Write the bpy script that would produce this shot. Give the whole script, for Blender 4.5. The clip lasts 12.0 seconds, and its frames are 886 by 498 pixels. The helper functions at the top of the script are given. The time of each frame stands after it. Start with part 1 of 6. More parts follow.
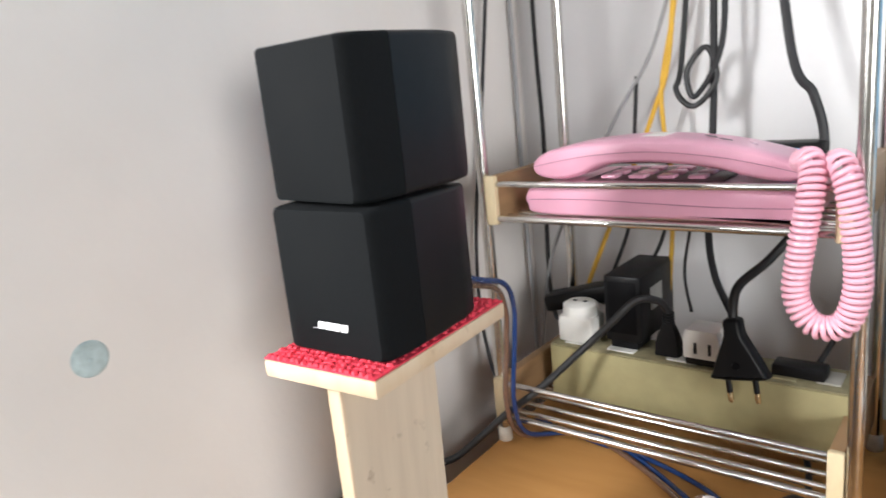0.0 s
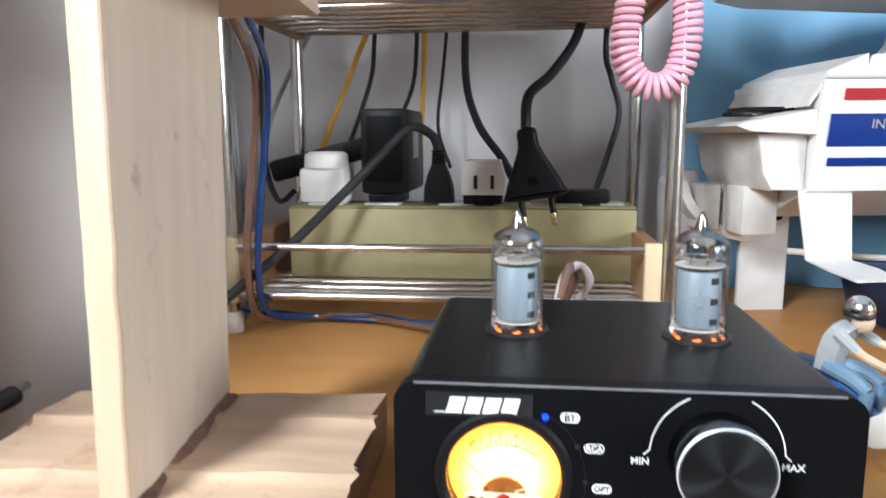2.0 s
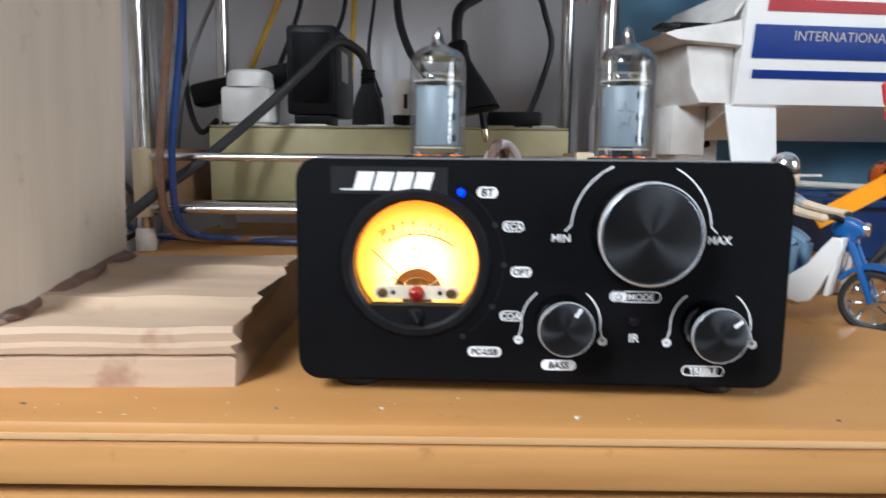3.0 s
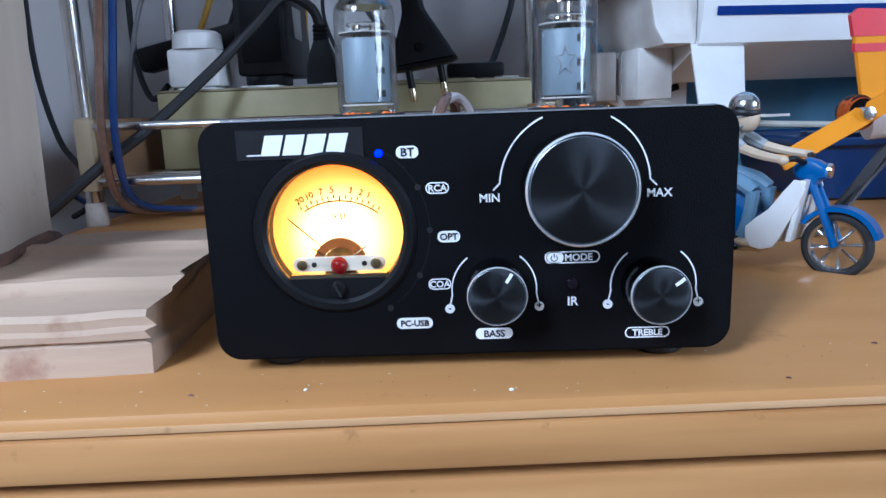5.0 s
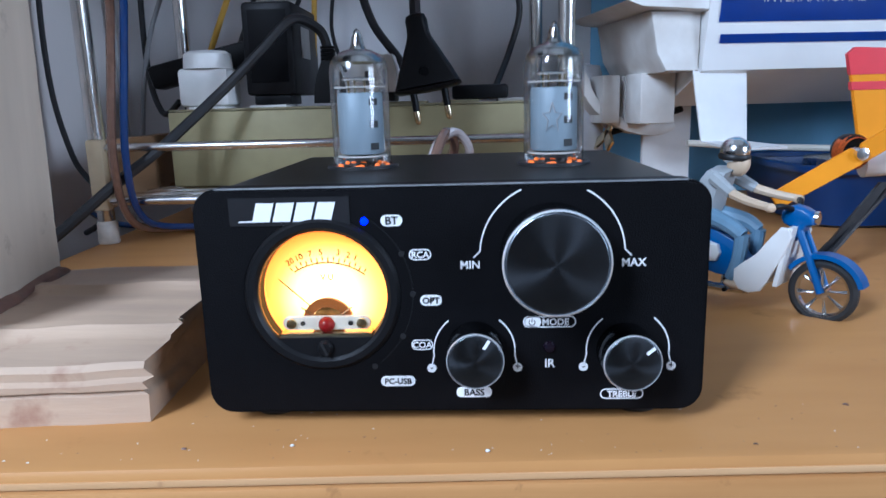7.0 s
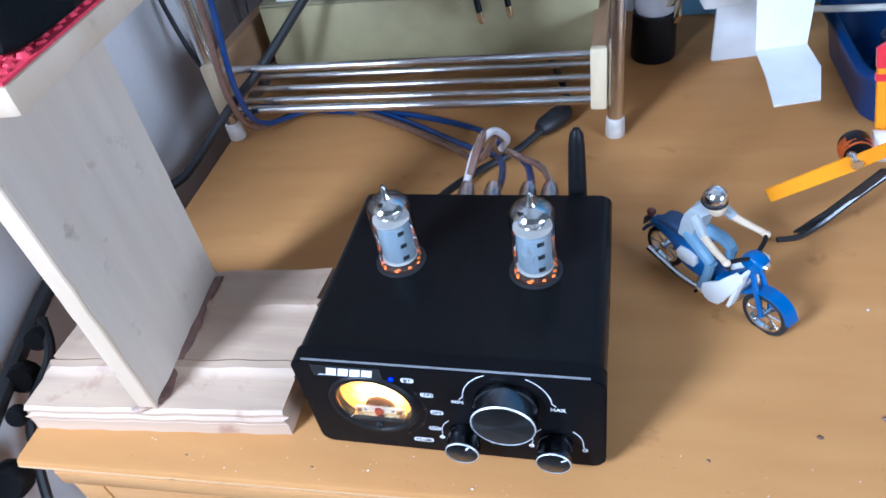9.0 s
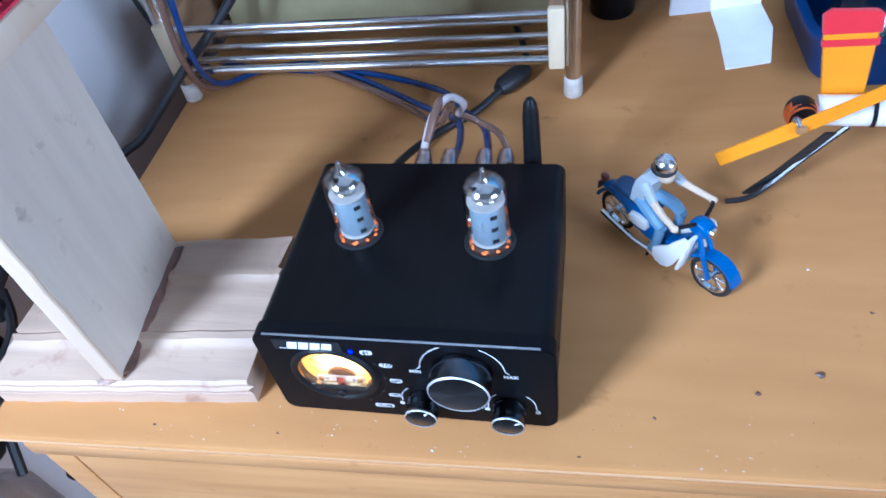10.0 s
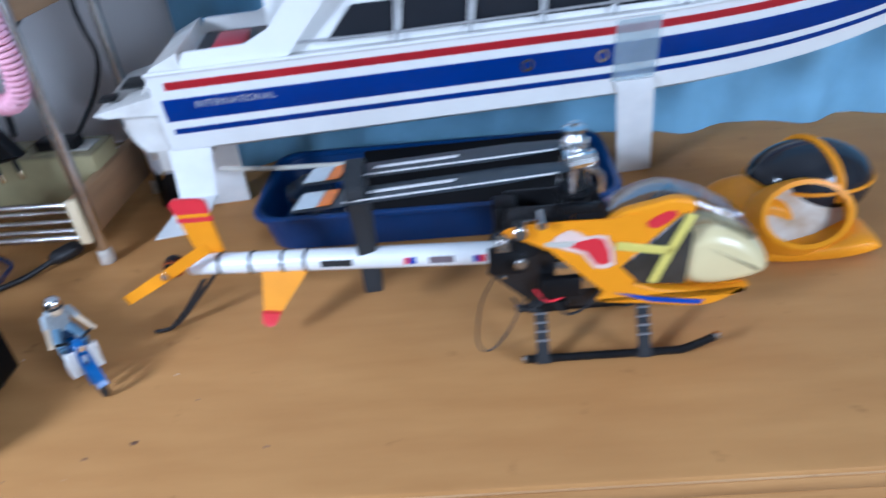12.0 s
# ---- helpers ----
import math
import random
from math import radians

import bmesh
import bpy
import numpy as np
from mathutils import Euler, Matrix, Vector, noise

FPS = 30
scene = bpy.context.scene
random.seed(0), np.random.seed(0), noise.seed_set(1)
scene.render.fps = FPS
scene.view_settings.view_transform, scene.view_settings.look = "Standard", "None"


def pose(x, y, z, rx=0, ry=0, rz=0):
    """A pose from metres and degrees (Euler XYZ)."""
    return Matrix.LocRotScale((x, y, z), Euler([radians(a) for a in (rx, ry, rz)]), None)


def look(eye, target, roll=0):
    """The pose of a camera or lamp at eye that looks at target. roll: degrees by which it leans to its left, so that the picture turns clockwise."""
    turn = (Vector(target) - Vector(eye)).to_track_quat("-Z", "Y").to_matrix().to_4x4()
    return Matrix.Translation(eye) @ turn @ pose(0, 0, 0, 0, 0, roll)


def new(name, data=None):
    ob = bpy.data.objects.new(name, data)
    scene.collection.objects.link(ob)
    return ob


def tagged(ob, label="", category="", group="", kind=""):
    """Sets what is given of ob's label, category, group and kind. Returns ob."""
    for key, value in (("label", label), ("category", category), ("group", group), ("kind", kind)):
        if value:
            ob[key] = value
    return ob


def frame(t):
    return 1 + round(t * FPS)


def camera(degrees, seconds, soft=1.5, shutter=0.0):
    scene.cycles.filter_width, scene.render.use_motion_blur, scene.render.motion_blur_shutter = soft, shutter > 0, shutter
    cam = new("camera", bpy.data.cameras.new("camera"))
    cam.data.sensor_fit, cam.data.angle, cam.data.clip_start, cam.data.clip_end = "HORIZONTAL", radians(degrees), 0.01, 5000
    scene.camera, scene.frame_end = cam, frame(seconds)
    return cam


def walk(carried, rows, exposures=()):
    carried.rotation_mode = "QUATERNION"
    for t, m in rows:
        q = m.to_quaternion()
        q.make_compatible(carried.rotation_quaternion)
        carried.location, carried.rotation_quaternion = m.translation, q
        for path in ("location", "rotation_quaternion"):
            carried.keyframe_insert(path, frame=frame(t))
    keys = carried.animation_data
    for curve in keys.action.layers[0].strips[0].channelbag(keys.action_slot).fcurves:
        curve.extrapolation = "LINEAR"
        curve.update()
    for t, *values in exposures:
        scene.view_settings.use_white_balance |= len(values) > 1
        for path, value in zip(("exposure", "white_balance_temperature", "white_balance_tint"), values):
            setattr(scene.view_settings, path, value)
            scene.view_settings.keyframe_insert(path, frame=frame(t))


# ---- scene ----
cam = camera(65.0, 12.0, soft=1.5, shutter=0.35)
PATH = [
    (0, (0.084, 0.078, 0.311), (-1.173, 1.564, -0.15), -6.0),
    (0.5, (0.035, 0.086, 0.273), (-0.921, 1.782, -0.186), -6.5),
    (1, (-0.03, 0.092, 0.229), (-0.637, 1.933, -0.266), -4.9),
    (1.5, (-0.061, 0.098, 0.167), (-0.493, 2.018, -0.187), -3.9),
    (2, (-0.062, 0.118, 0.122), (-0.308, 2.078, -0.194), -0.4),
    (2.5, (-0.069, 0.12, 0.085), (-0.216, 2.098, -0.171), 1.6),
    (3, (-0.055, 0.124, 0.06), (-0.132, 2.104, -0.215), 0.6),
    (3.2, (-0.047, 0.127, 0.056), (-0.108, 2.107, -0.217), -0.3),
    (5, (-0.04, 0.137, 0.06), (-0.09, 2.096, -0.339), -2.1),
    (5.5, (-0.04, 0.143, 0.065), (-0.089, 2.101, -0.339), -1.7),
    (6, (-0.037, 0.14, 0.067), (-0.09, 2.098, -0.336), -1.3),
    (6.5, (-0.035, 0.137, 0.071), (-0.092, 2.094, -0.336), -1.4),
    (7, (-0.032, 0.134, 0.077), (-0.124, 2.088, -0.338), -1.6),
    (7.2, (-0.028, 0.134, 0.085), (-0.142, 2.079, -0.364), -1.3),
    (8.8, (0.033, 0.141, 0.245), (-0.465, 1.625, -1.0), -10.3),
    (9, (0.024, 0.143, 0.255), (-0.467, 1.562, -1.066), -11.3),
    (9.5, (0.02, 0.153, 0.271), (-0.399, 1.488, -1.158), -11.5),
    (10, (0.031, 0.149, 0.267), (-0.375, 1.464, -1.184), -11.0),
    (10.5, (0.05, 0.132, 0.261), (-0.292, 1.56, -1.098), -7.0),
    (11, (0.096, 0.112, 0.262), (-0.172, 1.622, -1.022), -6.3),
    (11.5, (0.192, 0.083, 0.28), (-0.053, 1.649, -0.939), -6.2),
    (12, (0.35, 0.05, 0.305), (0.191, 1.722, -0.781), -6.1),
]
EXPOSURES = [
    (0.0, 0.18, 6650, 10), (1.0, 0.2, 6650, 10), (2.0, 0.13, 6150, 10), (3.0, -0.40, 6000, 10), (5.0, -0.59, 4850, 10), (7.0, -0.57, 4950, 10),
    (9.0, 0.0, 4750, 10), (10.0, 0.01, 4450, 10), (11.0, 0.24, 4050, 10), (11.5, -0.07, 4400, 10), (12.0, -0.33, 4950, 10),
]
walk(cam, [(t, look(eye, target, roll)) for t, eye, target, roll in PATH], EXPOSURES)

# ---------------------------------------------------------------- light
world = bpy.data.worlds.new("sky")
scene.world = world
world.use_nodes = True
wn = world.node_tree.nodes
sky = wn.new("ShaderNodeTexSky")
sky.sky_type, sky.sun_disc = "NISHITA", False
sky.sun_elevation, sky.sun_rotation = radians(38), radians(200)
world.node_tree.links.new(sky.outputs[0], wn["Background"].inputs[0])
wn["Background"].inputs[1].default_value = 0.12


def aimed_area_light(name, eye, target, w, h, watts, colour):
    d = bpy.data.lights.new(name, "AREA")
    d.shape, d.size, d.size_y, d.energy, d.color = "RECTANGLE", w, h, watts, colour
    ob = new(name, d)
    ob.matrix_world = look(eye, target)
    return ob


# daylight by the near west window, and an added fill lamp farther east
aimed_area_light("window_daylight", (-0.47, -0.30, 0.54), (0.02, 0.42, 0.02), 0.20, 0.32, 14.5, (0.95, 0.98, 1.0))
# added fill that brightens side wall, post and rack; no window known there
aimed_area_light("window_daylight", (1.54, -0.62, 0.46), (-0.30, 0.30, 0.22), 0.75, 0.70, 31, (0.95, 0.98, 1.0))

# ---------------------------------------------------------------- mesh helpers


def bm_box(x0, x1, y0, y1, z0, z1, bev=0.0, seg=2):
    bm = bmesh.new()
    bmesh.ops.create_cube(bm, size=1)
    for v in bm.verts:
        v.co = Vector((x0 + (v.co.x + 0.5) * (x1 - x0), y0 + (v.co.y + 0.5) * (y1 - y0), z0 + (v.co.z + 0.5) * (z1 - z0)))
    if bev:
        bmesh.ops.bevel(bm, geom=bm.edges[:], offset=bev, segments=seg, affect="EDGES", profile=0.5)
    return bm


def merge(*bms):
    out = bmesh.new()
    for b in bms:
        me = bpy.data.meshes.new("tmp")
        b.to_mesh(me)
        out.from_mesh(me)
        bpy.data.meshes.remove(me)
        b.free()
    return out


def turned(bm, m):
    bmesh.ops.transform(bm, matrix=m, verts=bm.verts[:])
    return bm


def smooth_path(pts, n=8):
    p = [Vector(q) for q in pts]
    if len(p) < 3:
        return p
    out = []
    for i in range(len(p) - 1):
        a, b, c, d = p[max(i - 1, 0)], p[i], p[i + 1], p[min(i + 2, len(p) - 1)]
        for k in range(n):
            t = k / n
            out.append(0.5 * ((2 * b) + (c - a) * t + (2 * a - 5 * b + 4 * c - d) * t * t + (3 * b - a - 3 * c + d) * t ** 3))
    out.append(p[-1])
    return out


def bm_tube(pts, r, seg=8, n=8, radii=None):
    """A round tube along a smooth path, closed at its ends."""
    p = smooth_path(pts, n)
    bm = bmesh.new()
    rings = []
    tan = (p[1] - p[0]).normalized()
    up = Vector((0, 0, 1)) if abs(tan.z) < 0.9 else Vector((1, 0, 0))
    side = tan.cross(up).normalized()
    for i, q in enumerate(p):
        tan = (p[min(i + 1, len(p) - 1)] - p[max(i - 1, 0)]).normalized()
        side = (side - tan * side.dot(tan)).normalized()
        up = tan.cross(side)
        rr = r if radii is None else radii[0] + (radii[1] - radii[0]) * i / (len(p) - 1)
        rings.append([bm.verts.new(q + rr * (math.cos(a) * side + math.sin(a) * up)) for a in (2 * math.pi * k / seg for k in range(seg))])
    for a, b in zip(rings, rings[1:]):
        for k in range(seg):
            bm.faces.new((a[k], a[(k + 1) % seg], b[(k + 1) % seg], b[k]))
    bm.faces.new(rings[0][::-1])
    bm.faces.new(rings[-1])
    bmesh.ops.recalc_face_normals(bm, faces=bm.faces[:])
    return bm


def bm_lathe(profile, seg=32, centre=(0, 0, 0), closed=False):
    """Turn a profile of (radius, height) about the z axis."""
    bm = bmesh.new()
    rings = []
    for r, z in profile:
        if r < 1e-6:
            rings.append([bm.verts.new((centre[0], centre[1], centre[2] + z))])
        else:
            rings.append([bm.verts.new((centre[0] + r * math.cos(2 * math.pi * k / seg), centre[1] + r * math.sin(2 * math.pi * k / seg), centre[2] + z)) for k in range(seg)])
    for a, b in zip(rings, rings[1:] + (rings[:1] if closed else [])):
        for k in range(seg):
            k2 = (k + 1) % seg
            f = [a[k % len(a)]]
            if len(a) > 1:
                f.append(a[k2])
            if len(b) > 1:
                f.append(b[k2])
            f.append(b[k % len(b)])
            if len(f) > 2:
                bm.faces.new(f)
    for ring in (rings[0], rings[-1]):
        if len(ring) > 2 and not closed:
            bm.faces.new(ring)
    bmesh.ops.recalc_face_normals(bm, faces=bm.faces[:])
    return bm


def bm_prism(outline, depth, bev=0.0):
    """An outline in x and z, pushed back along y from 0 to depth."""
    bm = bmesh.new()
    a = [bm.verts.new((x, 0, z)) for x, z in outline]
    b = [bm.verts.new((x, depth, z)) for x, z in outline]
    n = len(a)
    bm.faces.new(a)
    bm.faces.new(b[::-1])
    for k in range(n):
        bm.faces.new((a[k], b[k], b[(k + 1) % n], a[(k + 1) % n]))
    bmesh.ops.recalc_face_normals(bm, faces=bm.faces[:])
    if bev:
        bmesh.ops.bevel(bm, geom=bm.edges[:], offset=bev, segments=2, affect="EDGES")
    return bm


def bm_loft(rings, cap=True):
    """Skin closed rings that all have as many points."""
    bm = bmesh.new()
    vs = [[bm.verts.new(p) for p in ring] for ring in rings]
    n = len(vs[0])
    for a, b in zip(vs, vs[1:]):
        for k in range(n):
            bm.faces.new((a[k], a[(k + 1) % n], b[(k + 1) % n], b[k]))
    if cap:
        bm.faces.new(vs[0][::-1])
        bm.faces.new(vs[-1])
    bmesh.ops.recalc_face_normals(bm, faces=bm.faces[:])
    return bm


def bm_ball(c, rx, ry=None, rz=None, seg=14):
    bm = bmesh.new()
    bmesh.ops.create_uvsphere(bm, u_segments=seg, v_segments=max(6, seg * 2 // 3), radius=1)
    for v in bm.verts:
        v.co = Vector((c[0] + v.co.x * rx, c[1] + v.co.y * (ry or rx), c[2] + v.co.z * (rz or rx)))
    return bm


def rounded(w, h, r, cx=0.0, cz=0.0, n=6):
    out = []
    for sx, sz, a0 in ((1, 1, 0), (-1, 1, 90), (-1, -1, 180), (1, -1, 270)):
        for k in range(n + 1):
            a = radians(a0 + 90 * k / n)
            out.append((cx + sx * (w / 2 - r) + r * math.cos(a), cz + sz * (h / 2 - r) + r * math.sin(a)))
    return out


def bm_arc(cx, cz, r, a0, a1, width, depth, y=0.0, n=20):
    """A thin bent stroke standing in the xz plane, its face at y."""
    out = []
    for k in range(n + 1):
        a = radians(a0 + (a1 - a0) * k / n)
        out.append((cx + (r + width / 2) * math.cos(a), cz + (r + width / 2) * math.sin(a)))
    for k in range(n, -1, -1):
        a = radians(a0 + (a1 - a0) * k / n)
        out.append((cx + (r - width / 2) * math.cos(a), cz + (r - width / 2) * math.sin(a)))
    return turned(bm_prism(out, depth), Matrix.Translation((0, y, 0)))


def set_smooth(me, angle=35):
    for p in me.polygons:
        p.use_smooth = True
    me.set_sharp_from_angle(angle=radians(angle))


def part(name, bm, material, parent, label="", smooth=True):
    me = bpy.data.meshes.new(name)
    bm.to_mesh(me)
    bm.free()
    if smooth:
        set_smooth(me)
    me.materials.append(material)
    ob = new(name, me)
    ob.parent = parent
    if label:
        ob["label"] = label
    return ob


def thing(name, m, label, category, group="", kind=""):
    ob = new(name)
    ob.empty_display_size = 0.02
    ob.matrix_world = m
    return tagged(ob, label, category, group, kind)


def solid(name, bm, material, label, category, group="", kind="", smooth=True):
    return tagged(part(name, bm, material, None, "", smooth), label, category, group, kind)


def text_bm(body, size, align="CENTER", shear=0.0, bold=0.0):
    """Writing with the built-in font, standing in the xz plane and facing -y."""
    cu = bpy.data.curves.new("text", "FONT")
    cu.body, cu.size, cu.align_x, cu.align_y, cu.extrude, cu.shear = body, size, align, "CENTER", 0.00006, shear
    cu.resolution_u = 3
    cu.offset = bold
    ob = new("text", cu)
    me = bpy.data.meshes.new_from_object(ob.evaluated_get(bpy.context.evaluated_depsgraph_get()))
    bm = bmesh.new()
    bm.from_mesh(me)
    bpy.data.objects.remove(ob)
    bpy.data.curves.remove(cu)
    bpy.data.meshes.remove(me)
    return turned(bm, pose(0, 0, 0, 90))


# ---------------------------------------------------------------- materials


def mat(name, colour, rough=0.5, metal=0.0, var=0.12, scale=60.0, bump=0.05, bump_scale=400.0, stretch=(1, 1, 1), colour2=None, emit=0.0, coat=0.0, spec=0.5, patch=8.0, dist=0.0004, contrast=0.2, stain=None, stain_scale=20.0, stain_at=0.62):
    """A surface with two scales of variation: broad patches and fine grain."""
    m = bpy.data.materials.new(name)
    m.use_nodes = True
    nt = m.node_tree
    b = nt.nodes["Principled BSDF"]
    tc = nt.nodes.new("ShaderNodeTexCoord")
    mp = nt.nodes.new("ShaderNodeMapping")
    mp.inputs["Scale"].default_value = stretch
    nt.links.new(tc.outputs["Object"], mp.inputs[0])
    n1, n2, n3 = (nt.nodes.new("ShaderNodeTexNoise") for _ in range(3))
    for n, sc, det in ((n1, scale, 5), (n2, patch, 3), (n3, bump_scale, 4)):
        n.inputs["Scale"].default_value, n.inputs["Detail"].default_value = sc, det
        nt.links.new(mp.outputs[0], n.inputs["Vector"])
    mix = nt.nodes.new("ShaderNodeMath")
    mix.operation = "MULTIPLY_ADD"
    mix.inputs[1].default_value = 0.55
    nt.links.new(n1.outputs["Fac"], mix.inputs[0])
    mul = nt.nodes.new("ShaderNodeMath")
    mul.operation = "MULTIPLY"
    mul.inputs[1].default_value = 0.45
    nt.links.new(n2.outputs["Fac"], mul.inputs[0])
    nt.links.new(mul.outputs[0], mix.inputs[2])
    ramp = nt.nodes.new("ShaderNodeValToRGB")
    ramp.color_ramp.elements[0].position, ramp.color_ramp.elements[1].position = 0.5 - contrast, 0.5 + contrast
    c2 = colour2 or tuple(c * (1 - 2 * var) for c in colour)
    c1 = colour if colour2 else tuple(min(1, c * (1 + var)) for c in colour)
    ramp.color_ramp.elements[0].color, ramp.color_ramp.elements[1].color = (*c2, 1), (*c1, 1)
    nt.links.new(mix.outputs[0], ramp.inputs[0])
    col = ramp.outputs[0]
    if stain:
        n4, st, mc = (nt.nodes.new("ShaderNode" + k) for k in ("TexNoise", "MapRange", "MixRGB"))
        n4.inputs["Scale"].default_value, n4.inputs["Detail"].default_value, n4.inputs["Roughness"].default_value = stain_scale, 6, 0.62
        nt.links.new(tc.outputs["Object"], n4.inputs["Vector"])
        st.inputs["From Min"].default_value, st.inputs["From Max"].default_value = stain_at, stain_at + 0.10
        st.inputs["To Max"].default_value = 0.75
        nt.links.new(n4.outputs["Fac"], st.inputs["Value"])
        nt.links.new(st.outputs[0], mc.inputs[0])
        nt.links.new(col, mc.inputs[1])
        mc.inputs[2].default_value = (*stain, 1)
        col = mc.outputs[0]
    nt.links.new(col, b.inputs["Base Color"])
    rr = nt.nodes.new("ShaderNodeMapRange")
    rr.inputs["To Min"].default_value, rr.inputs["To Max"].default_value = max(0.02, rough * 0.8), min(1, rough * 1.2)
    nt.links.new(n2.outputs["Fac"], rr.inputs["Value"])
    nt.links.new(rr.outputs[0], b.inputs["Roughness"])
    b.inputs["Metallic"].default_value = metal
    b.inputs["Coat Weight"].default_value = coat
    b.inputs["Specular IOR Level"].default_value = spec
    if bump:
        bp = nt.nodes.new("ShaderNodeBump")
        bp.inputs["Strength"].default_value, bp.inputs["Distance"].default_value = bump, dist
        nt.links.new(n3.outputs["Fac"], bp.inputs["Height"])
        nt.links.new(bp.outputs[0], b.inputs["Normal"])
    if emit:
        nt.links.new(ramp.outputs[0], b.inputs["Emission Color"])
        b.inputs["Emission Strength"].default_value = emit
    return m


def clear(name, tint=(1, 1, 1), rough=0.02, least=0.04, most=0.6):
    """Thin clear glass or plastic: seen through, with gloss that grows towards the rim."""
    m = bpy.data.materials.new(name)
    m.use_nodes = True
    nt = m.node_tree
    nt.nodes.remove(nt.nodes["Principled BSDF"])
    tr, gl, lw, mr, mx = (nt.nodes.new("ShaderNode" + k) for k in ("BsdfTransparent", "BsdfGlossy", "LayerWeight", "MapRange", "MixShader"))
    tr.inputs[0].default_value = (*tint, 1)
    gl.inputs["Roughness"].default_value = rough
    lw.inputs["Blend"].default_value = 0.35
    mr.inputs["To Min"].default_value, mr.inputs["To Max"].default_value = least, most
    nt.links.new(lw.outputs["Fresnel"], mr.inputs["Value"])
    nt.links.new(mr.outputs[0], mx.inputs[0])
    nt.links.new(tr.outputs[0], mx.inputs[1])
    nt.links.new(gl.outputs[0], mx.inputs[2])
    nt.links.new(mx.outputs[0], nt.nodes["Material Output"].inputs[0])
    return m


def glow(name, colour, strength):
    m = bpy.data.materials.new(name)
    m.use_nodes = True
    b = m.node_tree.nodes["Principled BSDF"]
    b.inputs["Base Color"].default_value = (*colour, 1)
    b.inputs["Emission Color"].default_value = (*colour, 1)
    b.inputs["Emission Strength"].default_value = strength
    return m


WALL = mat("painted_wall", (0.70, 0.66, 0.635), 0.75, var=0.05, scale=9, patch=2.2, bump=0.25, bump_scale=160, dist=0.001)
WALL_N = mat("painted_wall_white", (0.72, 0.71, 0.72), 0.75, var=0.05, scale=9, patch=2.2, bump=0.25, bump_scale=160, dist=0.001)
# unseen room walls, coloured dark to cut the fill they bounce back
WALL_FAR = mat("dark_low_bounce_wall", (0.24, 0.225, 0.205), 0.8, var=0.06, scale=6, bump=0.1)
CURTAIN = mat("blue_curtain_cloth", (0.22, 0.43, 0.62), 0.85, var=0.10, scale=30, patch=6, bump=0.3, bump_scale=1500)
CEIL = mat("ceiling_paint", (0.8, 0.8, 0.79), 0.9, var=0.03, scale=4, bump=0.1)
# floor colour lowered to weaken the light bounced up from it
FLOORM = mat("floor_tile", (0.20, 0.17, 0.14), 0.5, var=0.15, scale=12, patch=3)
TABLE = mat("varnished_table_wood", (0.53, 0.272, 0.093), 0.40, scale=42, patch=7, bump=0.10, bump_scale=220, stretch=(0.28, 1.3, 1.3), colour2=(0.43, 0.208, 0.068), spec=0.10, contrast=0.17, stain=(0.30, 0.145, 0.05), stain_scale=45, stain_at=0.635)
TABLE_EDGE = mat("varnished_edge_wood", (0.53, 0.275, 0.098), 0.38, scale=50, patch=9, bump=0.10, bump_scale=260, stretch=(0.14, 1.6, 1.6), colour2=(0.39, 0.185, 0.06), spec=0.3, contrast=0.085, stain=(0.24, 0.11, 0.04), stain_scale=90, stain_at=0.65)
PINE = mat("raw_pine", (0.64, 0.50, 0.36), 0.6, scale=70, patch=14, bump=0.2, bump_scale=500, stretch=(1.5, 1.2, 0.12), colour2=(0.55, 0.40, 0.26), contrast=0.14, stain=(0.42, 0.30, 0.20), stain_scale=60, stain_at=0.64)
PINE_SIDE = mat("grey_weathered_pine", (0.64, 0.525, 0.40), 0.65, scale=85, patch=12, bump=0.25, bump_scale=420, stretch=(1.5, 1.5, 0.14), colour2=(0.555, 0.445, 0.335), contrast=0.14, stain=(0.28, 0.20, 0.14), stain_scale=38, stain_at=0.64)
BASEWOOD = mat("raw_beech_moulding", (0.54, 0.39, 0.265), 0.6, scale=95, patch=16, bump=0.3, bump_scale=520, stretch=(0.14, 1.5, 1.5), colour2=(0.44, 0.315, 0.22), contrast=0.13, stain=(0.30, 0.155, 0.10), stain_scale=30, stain_at=0.585)
GLUE = mat("brown_glue", (0.17, 0.085, 0.055), 0.4, var=0.3, scale=120, patch=60, bump=0.5, bump_scale=300)
CREAM = mat("cream_end_wood", (0.76, 0.62, 0.40), 0.5, var=0.10, scale=80, patch=30, bump=0.1, stretch=(1, 1, 0.3))
SHELFWOOD = mat("brown_shelf_wood", (0.34, 0.20, 0.10), 0.5, var=0.18, scale=60, stretch=(1.4, 0.15, 1.4))
CHROME = mat("worn_chrome", (0.72, 0.70, 0.67), 0.24, 1.0, var=0.12, scale=140, patch=40, bump=0.08, bump_scale=900)
STEEL = mat("bright_steel", (0.80, 0.80, 0.80), 0.2, 1.0, var=0.06, scale=200, bump=0.03)
BLACKMETAL = mat("black_powder_coat", (0.0045, 0.0045, 0.0054), 0.46, var=0.10, scale=300, patch=30, bump=0.35, bump_scale=2600, spec=0.09)
BLACKTOP = mat("black_brushed_case", (0.005, 0.0048, 0.0048), 0.33, var=0.2, scale=300, patch=20, bump=0.12, bump_scale=1200, stretch=(1, 0.2, 1), spec=0.13)
BLACKPL = mat("black_plastic", (0.008, 0.008, 0.009), 0.42, spec=0.2, var=0.12, scale=200, patch=40, bump=0.15, bump_scale=1500)
